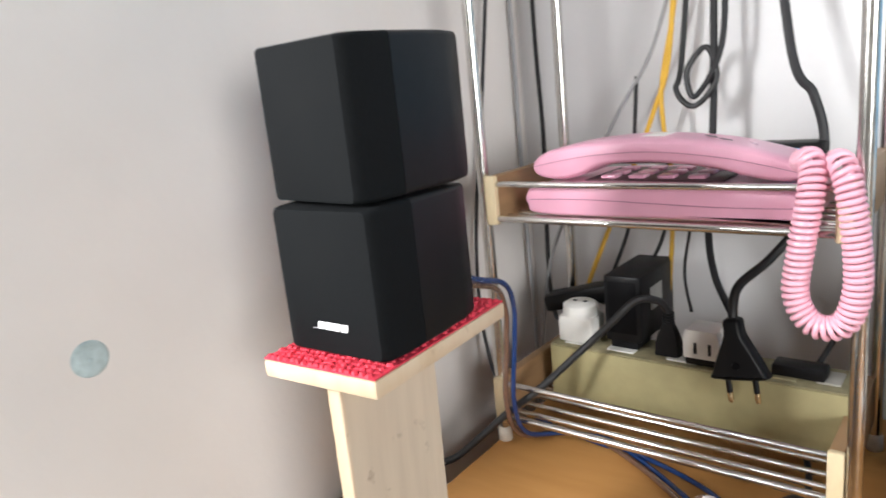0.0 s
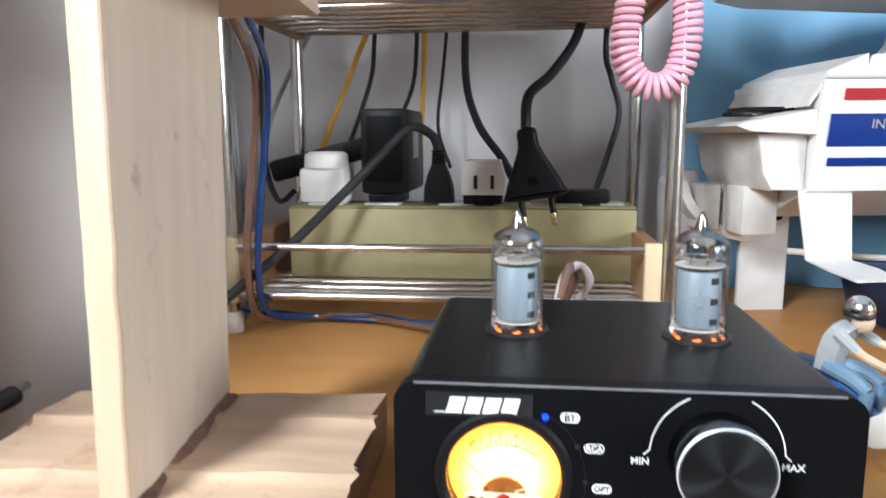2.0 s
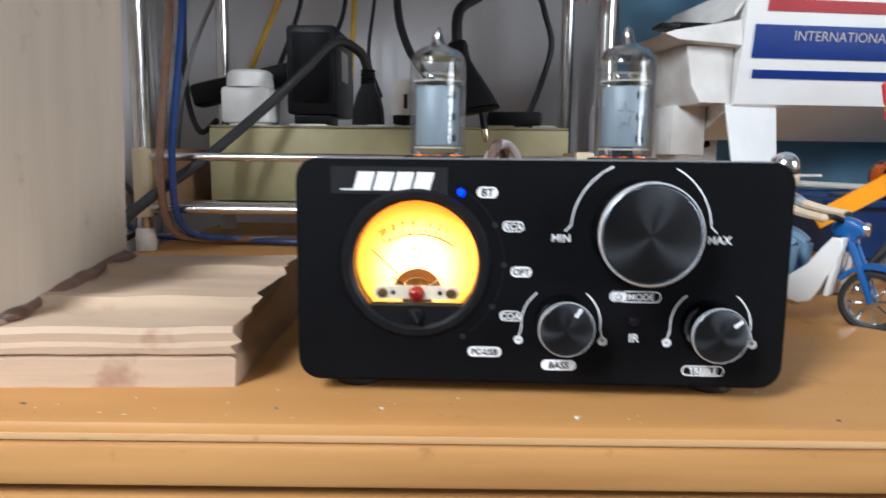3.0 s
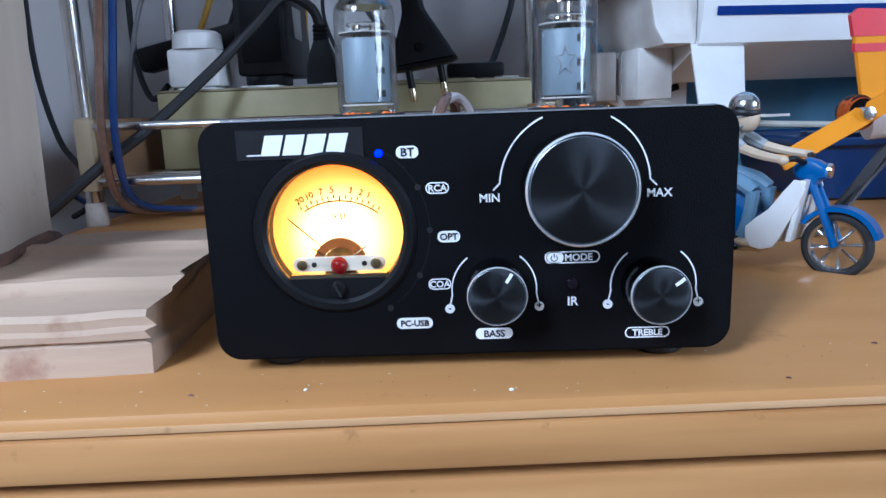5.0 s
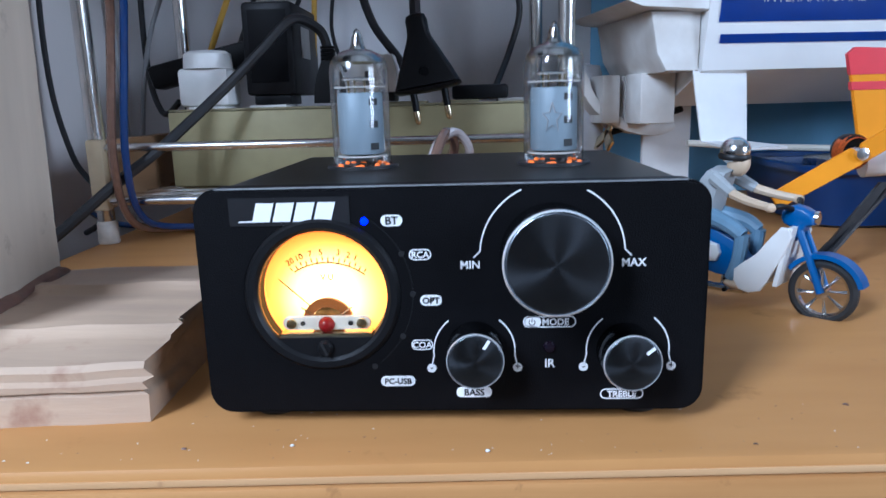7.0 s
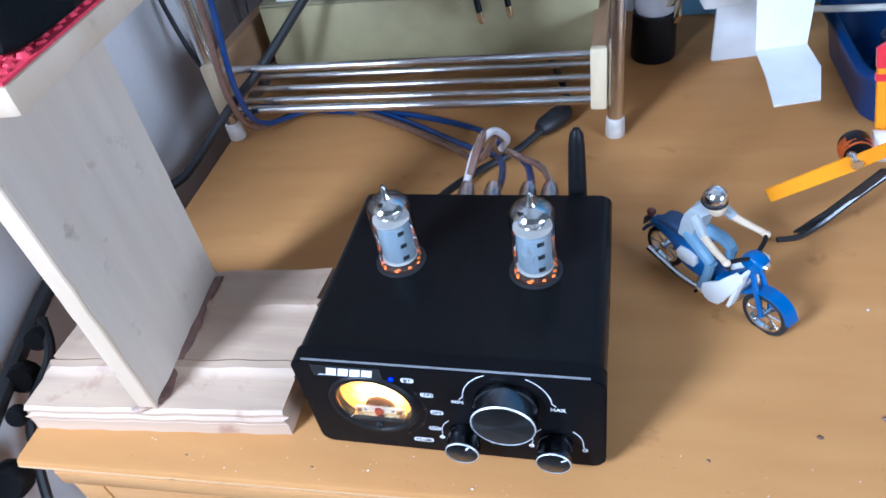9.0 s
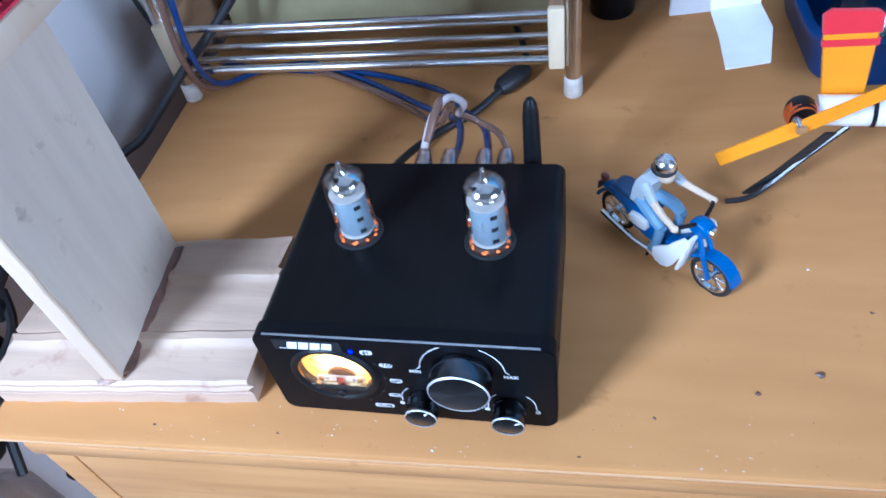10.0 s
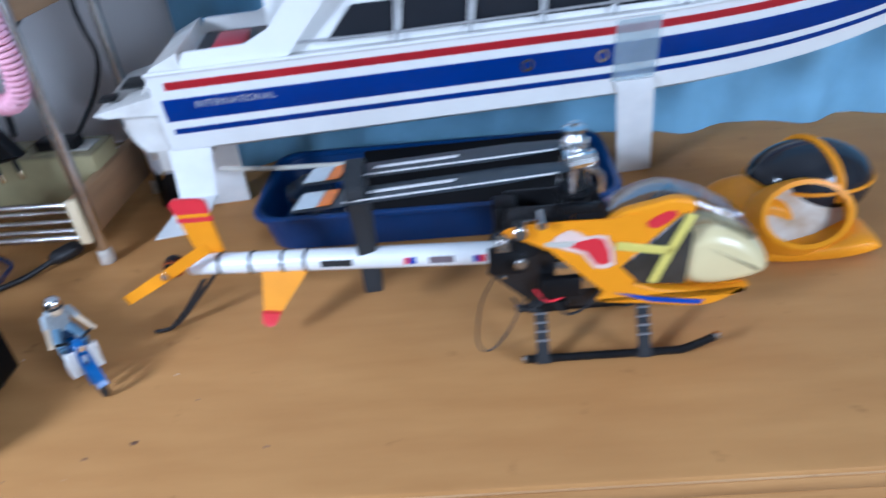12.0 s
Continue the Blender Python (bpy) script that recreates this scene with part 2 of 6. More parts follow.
CLOTH = mat("black_grille_cloth", (0.006, 0.007, 0.008), 0.8, var=0.2, scale=700, patch=30, bump=0.6, bump_scale=2500, spec=0.12)
RUBBER = mat("black_cable_rubber", (0.014, 0.014, 0.016), 0.5, var=0.1, scale=100, bump=0.05)
GREYCABLE = mat("grey_cable", (0.33, 0.33, 0.34), 0.5, var=0.1, scale=100, bump=0.05)
YELLOWCABLE = mat("yellow_cable", (0.72, 0.42, 0.05), 0.45, var=0.1, scale=100, bump=0.05)
BLUECABLE = mat("blue_speaker_cable", (0.012, 0.045, 0.17), 0.25, var=0.1, scale=100, bump=0.05, coat=0.5)
COPPERCABLE = mat("clear_copper_cable", (0.24, 0.14, 0.10), 0.25, 0.35, var=0.15, scale=300, bump=0.1, coat=0.6)
CLEARCABLE = mat("clear_silver_cable", (0.62, 0.55, 0.53), 0.2, 0.2, var=0.1, scale=300, bump=0.1, coat=0.6)
REDMAT = mat("red_woven_mat", (0.70, 0.035, 0.07), 0.7, var=0.2, scale=500, patch=60, bump=0.4, bump_scale=1500)
PINK = mat("pink_plastic", (0.80, 0.40, 0.53), 0.3, var=0.03, scale=60, patch=20, bump=0.03, bump_scale=900)
PINKCORD = mat("pink_coil_cord", (0.83, 0.43, 0.53), 0.35, var=0.04, scale=60, bump=0.02)
PALEPRINT = mat("pale_print", (0.85, 0.80, 0.78), 0.5, var=0.02, bump=0)
GREYPRINT = mat("grey_print", (0.16, 0.12, 0.13), 0.5, var=0.02, bump=0)
OLIVE = mat("olive_beige_plastic", (0.40, 0.35, 0.185), 0.5, var=0.08, scale=60, patch=12, bump=0.1)
OLIVETOP = mat("dusty_olive_plastic", (0.33, 0.29, 0.17), 0.7, var=0.2, scale=120, patch=25, bump=0.2)
WHITEPL = mat("white_plastic", (0.80, 0.79, 0.76), 0.4, var=0.05, scale=80, patch=30, bump=0.05)
BRASS = mat("nickel_brass", (0.72, 0.62, 0.42), 0.25, 1.0, var=0.1, scale=200, bump=0.05)
SILVERPRINT = mat("silver_print", (0.86, 0.86, 0.87), 0.4, var=0.02, bump=0)
INK = mat("black_ink", (0.012, 0.012, 0.013), 0.5, var=0.02, bump=0)
AMBERINK = mat("amber_ink", (0.09, 0.04, 0.008), 0.5, var=0.02, bump=0)
GLASS = clear("tube_glass", (0.97, 0.98, 0.98), 0.02, 0.03, 0.75)
PANE = clear("meter_glass", (1.0, 0.97, 0.9), 0.05, 0.02, 0.4)
CLEARPL = clear("clear_sleeve", (0.90, 0.86, 0.84), 0.1, 0.12, 0.6)
GETTER = mat("silver_getter_mirror", (0.78, 0.77, 0.76), 0.12, 1.0, var=0.15, scale=150, patch=60, bump=0.02)
PLATE = mat("grey_anode_plate", (0.23, 0.28, 0.32), 0.5, 0.1, var=0.12, scale=120, patch=60, bump=0.1, stretch=(1, 1, 0.2))
HEATER = glow("heater_glow", (0.95, 0.19, 0.02), 0.8)


def dial_glow(cx, cz):
    """A backlit dial, lit by a bulb low in its middle and fading to amber at the rim."""
    m = bpy.data.materials.new("lit_dial")
    m.use_nodes = True
    nt = m.node_tree
    b = nt.nodes["Principled BSDF"]
    tc, mp, gr, rp, st = (nt.nodes.new("ShaderNode" + k) for k in ("TexCoord", "Mapping", "TexGradient", "ValToRGB", "MapRange"))
    gr.gradient_type = "SPHERICAL"
    mp.vector_type = "POINT"
    mp.inputs["Location"].default_value = (-cx / 0.0185, 0, -cz / 0.0185)
    mp.inputs["Scale"].default_value = (1 / 0.0185, 0, 1 / 0.0185)
    nt.links.new(tc.outputs["Object"], mp.inputs[0])
    nt.links.new(mp.outputs[0], gr.inputs[0])
    e = rp.color_ramp.elements
    e[0].position, e[0].color = 0.10, (1.0, 0.22, 0.008, 1)
    e[1].position, e[1].color = 0.75, (1.0, 0.72, 0.30, 1)
    e.new(0.32).color = (1.0, 0.44, 0.06, 1)
    nt.links.new(gr.outputs["Fac"], rp.inputs[0])
    nt.links.new(rp.outputs[0], b.inputs["Emission Color"])
    b.inputs["Base Color"].default_value = (0.8, 0.45, 0.1, 1)
    st.inputs["To Min"].default_value, st.inputs["To Max"].default_value = 1.4, 9.0
    nt.links.new(gr.outputs["Fac"], st.inputs["Value"])
    nt.links.new(st.outputs[0], b.inputs["Emission Strength"])
    return m


DIAL = dial_glow(-0.030, 0.0320)
LED = glow("blue_led", (0.003, 0.012, 1.0), 14.0)

# ---------------------------------------------------------------- the room
WX, WY = -0.312, 0.712          # inner faces of the near side wall and the back wall
solid("floor", bm_box(-0.79, 1.78, -1.14, 0.95, -0.86, -0.76), FLOORM, "tiled floor under the desk, darkened to cut bounced light", "floor", kind="structure")
solid("ceiling", bm_box(-0.79, 1.78, -1.14, 0.95, 1.75, 1.83), CEIL, "white painted ceiling", "ceiling", kind="structure")
solid("wall_north", turned(bm_box(-0.48, 2.10, 0, 0.12, -0.76, 1.75), pose(WX, 0.698, 0, 0, 0, 2.3)), WALL_N, "white painted wall behind the rack", "wall", kind="structure")
solid("wall_pier", bm_box(WX - 0.12, WX, 0.165, WY, -0.76, 1.75), WALL, "off-white painted wall beside the speaker", "wall", kind="structure")


def wall_with_window(name, wname, m, length, w0, w1, z0, z1):
    """A wall along local x with one opening and a framed pane in it."""
    w = thing(name, m, "unseen wall with a window opening, darkened to cut bounced light", "wall", kind="structure")
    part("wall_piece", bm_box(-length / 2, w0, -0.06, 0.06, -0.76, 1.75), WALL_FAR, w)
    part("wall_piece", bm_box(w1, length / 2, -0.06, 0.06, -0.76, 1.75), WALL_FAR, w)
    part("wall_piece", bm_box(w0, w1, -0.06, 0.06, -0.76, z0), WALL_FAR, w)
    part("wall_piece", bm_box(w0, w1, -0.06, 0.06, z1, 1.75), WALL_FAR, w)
    f = thing(wname, m, "unseen white window frame with a clear pane", "window", kind="structure")
    for a, b, c, d in ((w0, w0 + 0.05, z0, z1), (w1 - 0.05, w1, z0, z1), (w0 + 0.05, w1 - 0.05, z0, z0 + 0.05), (w0 + 0.05, w1 - 0.05, z1 - 0.05, z1)):
        part("window_frame", bm_box(a, b, -0.03, 0.03, c, d, 0.004), WHITEPL, f)
    p = part("pane", bm_box(w0 + 0.05, w1 - 0.05, -0.003, 0.003, z0 + 0.05, z1 - 0.05), PANE, f)
    p.visible_shadow = False


wall_with_window("wall_west", "window_1", pose(-0.67, -0.22, 0, 0, 0, 90), 1.72, -0.44, 0.30, 0.22, 1.10)
# out of view; closes the room with the same low-bounce colour
solid("wall_south", bm_box(-0.79, 1.78, -1.14, -1.02, -0.76, 1.75), WALL_FAR, "unseen wall behind the viewer, darkened to cut bounced light", "wall", kind="structure")
# unseen east wall; its window is made up to go with the fill lamp
wall_with_window("wall_east", "window_2", pose(1.66, -0.06, 0, 0, 0, 90), 2.00, -0.94, -0.16, 0.25, 1.4)


def curtain():
    c = []
    n = 150
    pts = []
    for k in range(n + 1):
        x = 0.060 + k / n * 1.50
        y = 0.697 + 0.040 * x + 0.009 * math.sin(x * 46 + 1.4 * math.sin(x * 9)) + 0.003 * math.sin(x * 101)
        pts.append((x, y))
    bm = bmesh.new()
    rows = []
    for z in (0.0006, 0.05, 0.15, 0.3, 0.6, 0.95):
        rows.append(([bm.verts.new((x, y, z)) for x, y in pts], [bm.verts.new((x, y + 0.0022, z)) for x, y in pts]))
    for (a, a2), (b, b2) in zip(rows, rows[1:]):
        for k in range(n):
            bm.faces.new((a[k], a[k + 1], b[k + 1], b[k]))
            bm.faces.new((a2[k + 1], a2[k], b2[k], b2[k + 1]))
    for k in range(n):
        bm.faces.new((rows[-1][0][k], rows[-1][0][k + 1], rows[-1][1][k + 1], rows[-1][1][k]))
    for e in (0, n):
        for (a, a2), (b, b2) in zip(rows, rows[1:]):
            bm.faces.new((a[e], b[e], b2[e], a2[e]))
    bmesh.ops.recalc_face_normals(bm, faces=bm.faces[:])
    cu = solid("curtain", bm, CURTAIN, "light blue cloth curtain hanging in soft folds", "curtain")
    rod = solid("curtain_rail", bm_tube([(0.04, 0.700, 0.955), (1.58, 0.762, 0.955)], 0.008), STEEL, "thin metal rail that carries the curtain", "rail")


curtain()

# ---------------------------------------------------------------- the desk
desk = thing("desk", pose(-0.2435, 0.2650, 0, 0, 0, 2.1), "honey-coloured varnished wooden desk with a rounded front edge", "desk")


def desktop():
    w, d, t = 1.30, 0.434, 0.0046
    prof = [(d, 0.0), (d, -t), (0.003, -t), (0.0006, -t + 0.0004), (0.0, -t + 0.0012), (0.0, -0.0022), (0.0010, -0.0007), (0.0032, 0.0)]
    return bm_loft([[(x, y, z) for y, z in prof] for x in (0.0, w)])


part("tabletop", desktop(), TABLE, desk)
# paler wood strip paints in the highlight along the rounded front edge
part("edge_band", bm_box(0.0, 1.30, -0.0004, 0.0004, -0.0044, -0.0028, 0.0002), mat("desk_edge_highlight", (0.64, 0.40, 0.20), 0.45, scale=50, patch=9, stretch=(0.1, 1, 1), colour2=(0.50, 0.27, 0.11), contrast=0.09, stain=(0.30, 0.15, 0.06), stain_scale=70, stain_at=0.62), desk, "pale front edge with the highlight painted in")
part("trim", bm_box(0.018, 1.282, -0.0012, 0.030, -0.0150, -0.0048, 0.0014), TABLE_EDGE, desk, "pale wooden ledge under the top")
part("side_panel", bm_box(0.018, 0.034, 0.002, 0.415, -0.75, -0.0152, 0.001), TABLE_EDGE, desk)
part("side_panel", bm_box(1.266, 1.282, 0.002, 0.415, -0.75, -0.0152, 0.001), TABLE_EDGE, desk)
part("back_panel", bm_box(0.035, 1.265, 0.40, 0.408, -0.75, -0.024), TABLE_EDGE, desk)
for x0, x1 in ((0.036, 0.609), (0.613, 1.264)):
    part("drawer_front", bm_box(x0, x1, 0.0010, 0.022, -0.17, -0.0180, 0.002), TABLE_EDGE, desk)
    part("door", bm_box(x0, x1, -0.0030, 0.022, -0.74, -0.174, 0.002), TABLE_EDGE, desk)

# ---------------------------------------------------------------- the amplifier
AX0, AY0, AZ0 = -0.0380, 0.2903, -0.0006
amp = thing("amplifier", pose(AX0, AY0, AZ0), "black metal valve amplifier with a lit amber meter", "amplifier")
AW, AH0, AH1, AD = 0.1185, 0.0042, 0.0592, 0.1020


def amp_case():
    o = rounded(AW - 0.0016, AH1 - AH0 - 0.0012, 0.0052, 0, (AH0 + AH1) / 2)
    return turned(bm_prism(o, AD - 0.0076, 0.0), Matrix.Translation((0, 0.0076, 0)))


case = part("case", amp_case(), BLACKTOP, amp)


def plate_with_hole():
    """The front panel: a rounded rectangle with the meter's round hole through it."""
    o = rounded(AW, AH1 - AH0, 0.0056, 0, (AH0 + AH1) / 2, 8)
    n = 72
    hole = [(-0.030 + 0.0186 * math.cos(2 * math.pi * k / n), 0.0338 + 0.0186 * math.sin(2 * math.pi * k / n)) for k in range(n)]
    bm = bmesh.new()
    va = [bm.verts.new((x, 0.0, z)) for x, z in o]
    vb = [bm.verts.new((x, 0.0, z)) for x, z in hole]
    ea = [bm.edges.new((va[k], va[(k + 1) % len(va)])) for k in range(len(va))]
    eb = [bm.edges.new((vb[k], vb[(k + 1) % n])) for k in range(n)]
    bmesh.ops.triangle_fill(bm, edges=ea + eb, use_beauty=True)
    ext = bmesh.ops.extrude_face_region(bm, geom=bm.faces[:])
    for v in ext["geom"]:
        if isinstance(v, bmesh.types.BMVert):
            v.co.y = 0.0074
    bmesh.ops.recalc_face_normals(bm, faces=bm.faces[:])
    rim = [e for e in bm.edges if abs(e.verts[0].co.y) < 1e-6 and abs(e.verts[1].co.y) < 1e-6 and len(e.link_faces) == 2 and abs(e.calc_face_angle(0)) > 1 and (e.verts[0].co.xz - Vector((-0.030, 0.0338))).length > 0.0195]
    bmesh.ops.bevel(bm, geom=rim, offset=0.0006, segments=2, affect="EDGES")
    return bm


panel = part("front_panel", plate_with_hole(), BLACKMETAL, amp)
YF = -0.00012
# thin pale strip stands in for window light reflected along the panel's top edge
part("chamfer", bm_box(-AW / 2 + 0.0055, AW / 2 - 0.0055, 0.0003, 0.0011, AH1 - 0.0002, AH1 + 0.00014), mat("painted_panel_sheen", (0.42, 0.43, 0.45), 0.4, 0.6, var=0.2, scale=200), panel, "pale strip painted as the top edge highlight")
MX, MZ = -0.030, 0.0338
# meter
ring = turned(bm_lathe([(0.0150, 0.004), (0.0153, -0.0002), (0.0162, -0.0010), (0.0176, -0.0010), (0.0185, 0.0), (0.0185, 0.004)], 64, closed=True), pose(MX, 0.0, MZ, -90))
meter = part("meter", ring, BLACKPL, amp, "black round meter bezel")
part("dial", turned(bm_lathe([(0.0, 0.0), (0.0160, 0.0), (0.0160, 0.0006)], 48), pose(MX, 0.0062, MZ, -90)), DIAL, meter, "amber backlit dial")
part("dial_wall", turned(bm_lathe([(0.0153, -0.0030), (0.0158, -0.0030), (0.0158, 0.0030), (0.0153, 0.0030)], 48, closed=True), pose(MX, 0.0032, MZ, -90)), DIAL, meter, "amber lit inner rim")


def lower_mask():
    o = []
    for k in range(25):
        a = radians(180 + 43 + (94) * k / 24)
        o.append((MX + 0.0152 * math.cos(a), MZ + 0.0152 * math.sin(a)))
    return turned(bm_prism(o, 0.0016), Matrix.Translation((0, -0.0004, 0)))


part("lower_mask", lower_mask(), BLACKPL, meter)
part("dial_sill", bm_box(MX - 0.0110, MX + 0.0110, 0.0012, 0.0050, MZ - 0.0106, MZ - 0.0098), BRASS, meter)
screw = part("screw", turned(bm_lathe([(0.0, -0.0012), (0.0014, -0.0011), (0.0019, -0.0004), (0.0019, 0.0006)], 24), pose(MX, -0.0006, MZ - 0.0128, -90)), BLACKPL, meter)
part("slot", turned(bm_box(-0.0017, 0.0017, -0.00022, 0, -0.0003, 0.0003), pose(MX, -0.0018, MZ - 0.0128, 0, 65)), INK, screw)
# works of the meter: arch, bridge, screws, jewel
part("arch", bm_arc(MX, MZ - 0.0082, 0.0052, 5, 175, 0.0022, 0.0012, 0.0040), mat("amber_arch", (0.30, 0.10, 0.02), 0.4, bump=0.1), meter)
part("coil_former", turned(bm_lathe([(0.0, 0.0), (0.0040, 0.0), (0.0040, 0.0014)], 24), pose(MX, 0.0044, MZ - 0.0082, -90)), mat("brass_coil", (0.75, 0.42, 0.12), 0.3, 0.9, scale=600, var=0.3), meter)
part("bridge", turned(bm_prism(rounded(0.0215, 0.0034, 0.0016), 0.0011, 0.0002), Matrix.Translation((MX, 0.0026, MZ - 0.0077))), mat("matt_nickel", (0.88, 0.87, 0.84), 0.32, 0.3, var=0.1, scale=200), meter, "nickel bridge plate")
for sx in (-0.0085, 0.0085):
    part("bridge_screw", turned(bm_lathe([(0.0, -0.0009), (0.0012, -0.0006), (0.0013, 0.0)], 16), pose(MX + sx, 0.0026, MZ - 0.0077, -90)), BRASS, meter)
for sx in (-0.0058, 0.0058):
    part("hole_mark", turned(bm_lathe([(0.0, -0.0002), (0.0006, -0.0002), (0.0006, 0.0)], 12), pose(MX + sx, 0.0026, MZ - 0.0077, -90)), INK, meter)
part("jewel", turned(bm_lathe([(0.0, -0.0016), (0.0011, -0.0013), (0.0019, -0.0004), (0.0020, 0.0004)], 24), pose(MX, 0.0022, MZ - 0.0080, -90)), mat("red_pivot", (0.24, 0.006, 0.008), 0.2, bump=0.0), meter, "red pivot cap")
part("spring", merge(*[bm_tube([(MX + s * 0.0030, 0.0038, MZ - 0.0062), (MX + s * 0.0062, 0.0036, MZ - 0.0040)], 0.00022, 5) for s in (-1, 1)]), BRASS, meter)
part("scale_line", bm_arc(MX, MZ - 0.0085, 0.0150, 52, 122, 0.00032, 0.0001, 0.0060), AMBERINK, meter)
ticks = []
for k in range(15):
    a = 54 + 4.9 * k
    r = 0.0154 + (0.0003 if k % 2 else 0.0006)
    ticks.append(turned(bm_box(-0.00015, 0.00015, 0, 0.0001, -0.0005, 0.0005), pose(MX + r * math.cos(radians(a)), 0.0060, MZ - 0.0085 + r * math.sin(radians(a)), 0, 90 - a)))
for tk in ticks:
    part("tick", tk, AMBERINK, meter)
for a, txt in ((120, "20"), (112, "10"), (102.5, "7"), (94, "5"), (80, "3"), (72, "2"), (66, "1")):
    r = 0.0176
    part("numeral", turned(text_bm(txt, 0.0021, bold=0.00003), pose(MX + r * math.cos(radians(a)), 0.0060, MZ - 0.0085 + r * math.sin(radians(a)), 0, 90 - a)), AMBERINK, meter)
part("numeral", turned(text_bm("V U", 0.0020, bold=0.00004), pose(MX, 0.0060, MZ + 0.0028)), AMBERINK, meter)
part("needle", bm_tube([(MX, 0.0050, MZ - 0.0080), (MX - 0.0118, 0.0052, MZ + 0.0028)], 0.00016, 5), INK, meter)
pn = part("glass", turned(bm_lathe([(0.0, 0.0), (0.0151, 0.0), (0.0151, 0.0003)], 48), pose(MX, 0.0004, MZ, -90)), PANE, meter)
pn.visible_shadow = False
# printing on the panel


def pill(text, x, z, w, h, filled, size, body=None):
    if filled:
        p = part("label_pill", turned(bm_prism(rounded(w, h, h * 0.48), 0.0001), Matrix.Translation((x, YF, z))), SILVERPRINT, panel)
        part("label_text", turned(text_bm(text, size, bold=0.00005), pose(x, YF - 0.0001, z - size * 0.04)), INK, panel)
    else:
        o, i = rounded(w, h, h * 0.48), rounded(w - 0.0006, h - 0.0006, h * 0.48 - 0.0003)
        bm = bmesh.new()
        a = [bm.verts.new((q[0], 0, q[1])) for q in o]
        b = [bm.verts.new((q[0], 0, q[1])) for q in i]
        for k in range(len(a)):
            k2 = (k + 1) % len(a)
            bm.faces.new((a[k], a[k2], b[k2], b[k]))
        part("label_outline", turned(bm, Matrix.Translation((x, YF, z))), SILVERPRINT, panel)
        part("label_text", turned(text_bm(text, size, bold=0.00005), pose(x, YF - 0.0001, z - size * 0.04)), SILVERPRINT, panel)


pill("BT", -0.0130, 0.0513, 0.0050, 0.0027, True, 0.0026)
pill("RCA", -0.0067, 0.0432, 0.0052, 0.0026, False, 0.0021)
pill("OPT", -0.0045, 0.0322, 0.0051, 0.0026, True, 0.0021)
pill("COA", -0.0069, 0.0213, 0.0052, 0.0026, False, 0.0021)
pill("PC-USB", -0.0130, 0.0122, 0.0083, 0.0026, True, 0.0020)
pill("BASS", 0.0052, 0.0092, 0.0085, 0.0026, True, 0.0023)
pill("TREBLE", 0.0402, 0.0085, 0.0102, 0.0026, False, 0.0021)
pill("    MODE", 0.0232, 0.0266, 0.0121, 0.0028, False, 0.0022)
part("label_pill", turned(bm_prism(rounded(0.0042, 0.0028, 0.0013), 0.0001), Matrix.Translation((0.0190, YF, 0.0266))), SILVERPRINT, panel)
part("power_mark", merge(bm_arc(0.0190, 0.0265, 0.0007, -230, 50, 0.0002, 0.0001, YF - 0.0001), bm_box(0.0189, 0.0191, YF - 0.0001, YF, 0.0266, 0.0275)), INK, panel)
for txt, x, z, sz in (("MIN", 0.0048, 0.0405, 0.0026), ("MAX", 0.0421, 0.0405, 0.0026), ("IR", 0.0231, 0.0163, 0.0029)):
    part("label_text", turned(text_bm(txt, sz, bold=0.00005), pose(x, YF - 0.0001, z)), SILVERPRINT, panel)
part("ir_sensor", turned(bm_lathe([(0.0, -0.0008), (0.0011, -0.0005), (0.0015, 0.0), (0.0015, 0.0004)], 20), pose(0.0231, -0.0002, 0.0204, -90)), mat("dark_lens", (0.01, 0.006, 0.012), 0.1, bump=0), panel)
VX, VZ = 0.0236, 0.0428
part("print_arc", bm_arc(VX, VZ, 0.0165, 115, 177, 0.00035, 0.0001, YF), SILVERPRINT, panel)
part("print_arc", bm_arc(VX, VZ, 0.0165, 3, 62, 0.00035, 0.0001, YF), SILVERPRINT, panel)
for s_ in (-1, 1):
    part("print_line", turned(bm_box(-0.0011, 0.0011, 0, 0.0001, -0.00018, 0.00018), pose(VX + s_ * 0.0172, YF, VZ + 0.0002, 0, s_ * 45)), SILVERPRINT, panel)
BX, TX, BZ = 0.0054, 0.0413, 0.0196
for cx in (BX, TX):
    part("print_arc", bm_arc(cx, BZ, 0.0096, 128, 186, 0.00032, 0.0001, YF), SILVERPRINT, panel)
    part("print_arc", bm_arc(cx, BZ, 0.0096, -6, 52, 0.00032, 0.0001, YF), SILVERPRINT, panel)
    for s_ in (-1, 1):
        part("print_line", turned(bm_box(-0.00016, 0.00016, 0, 0.0001, -0.0014, 0.0014), pose(cx + s_ * 0.0098, YF, BZ - 0.0021, 0, s_ * -14)), SILVERPRINT, panel)
    for s, sign in ((-1, "-"), (1, "+")):
        part("sign_dot", turned(bm_lathe([(0.0, 0.0), (0.0011, 0.0), (0.0011, 0.0001)], 18), pose(cx + s * 0.0102, YF, BZ - 0.0042, -90)), SILVERPRINT, panel)
        part("sign", turned(text_bm(sign, 0.0024), pose(cx + s * 0.0102, YF - 0.00015, BZ - 0.0040)), INK, panel)
# source lights and their groove
part("groove", bm_arc(MX, MZ, 0.0213, -52, 56, 0.0003, 0.0001, YF + 0.00004), BLACKPL, panel)
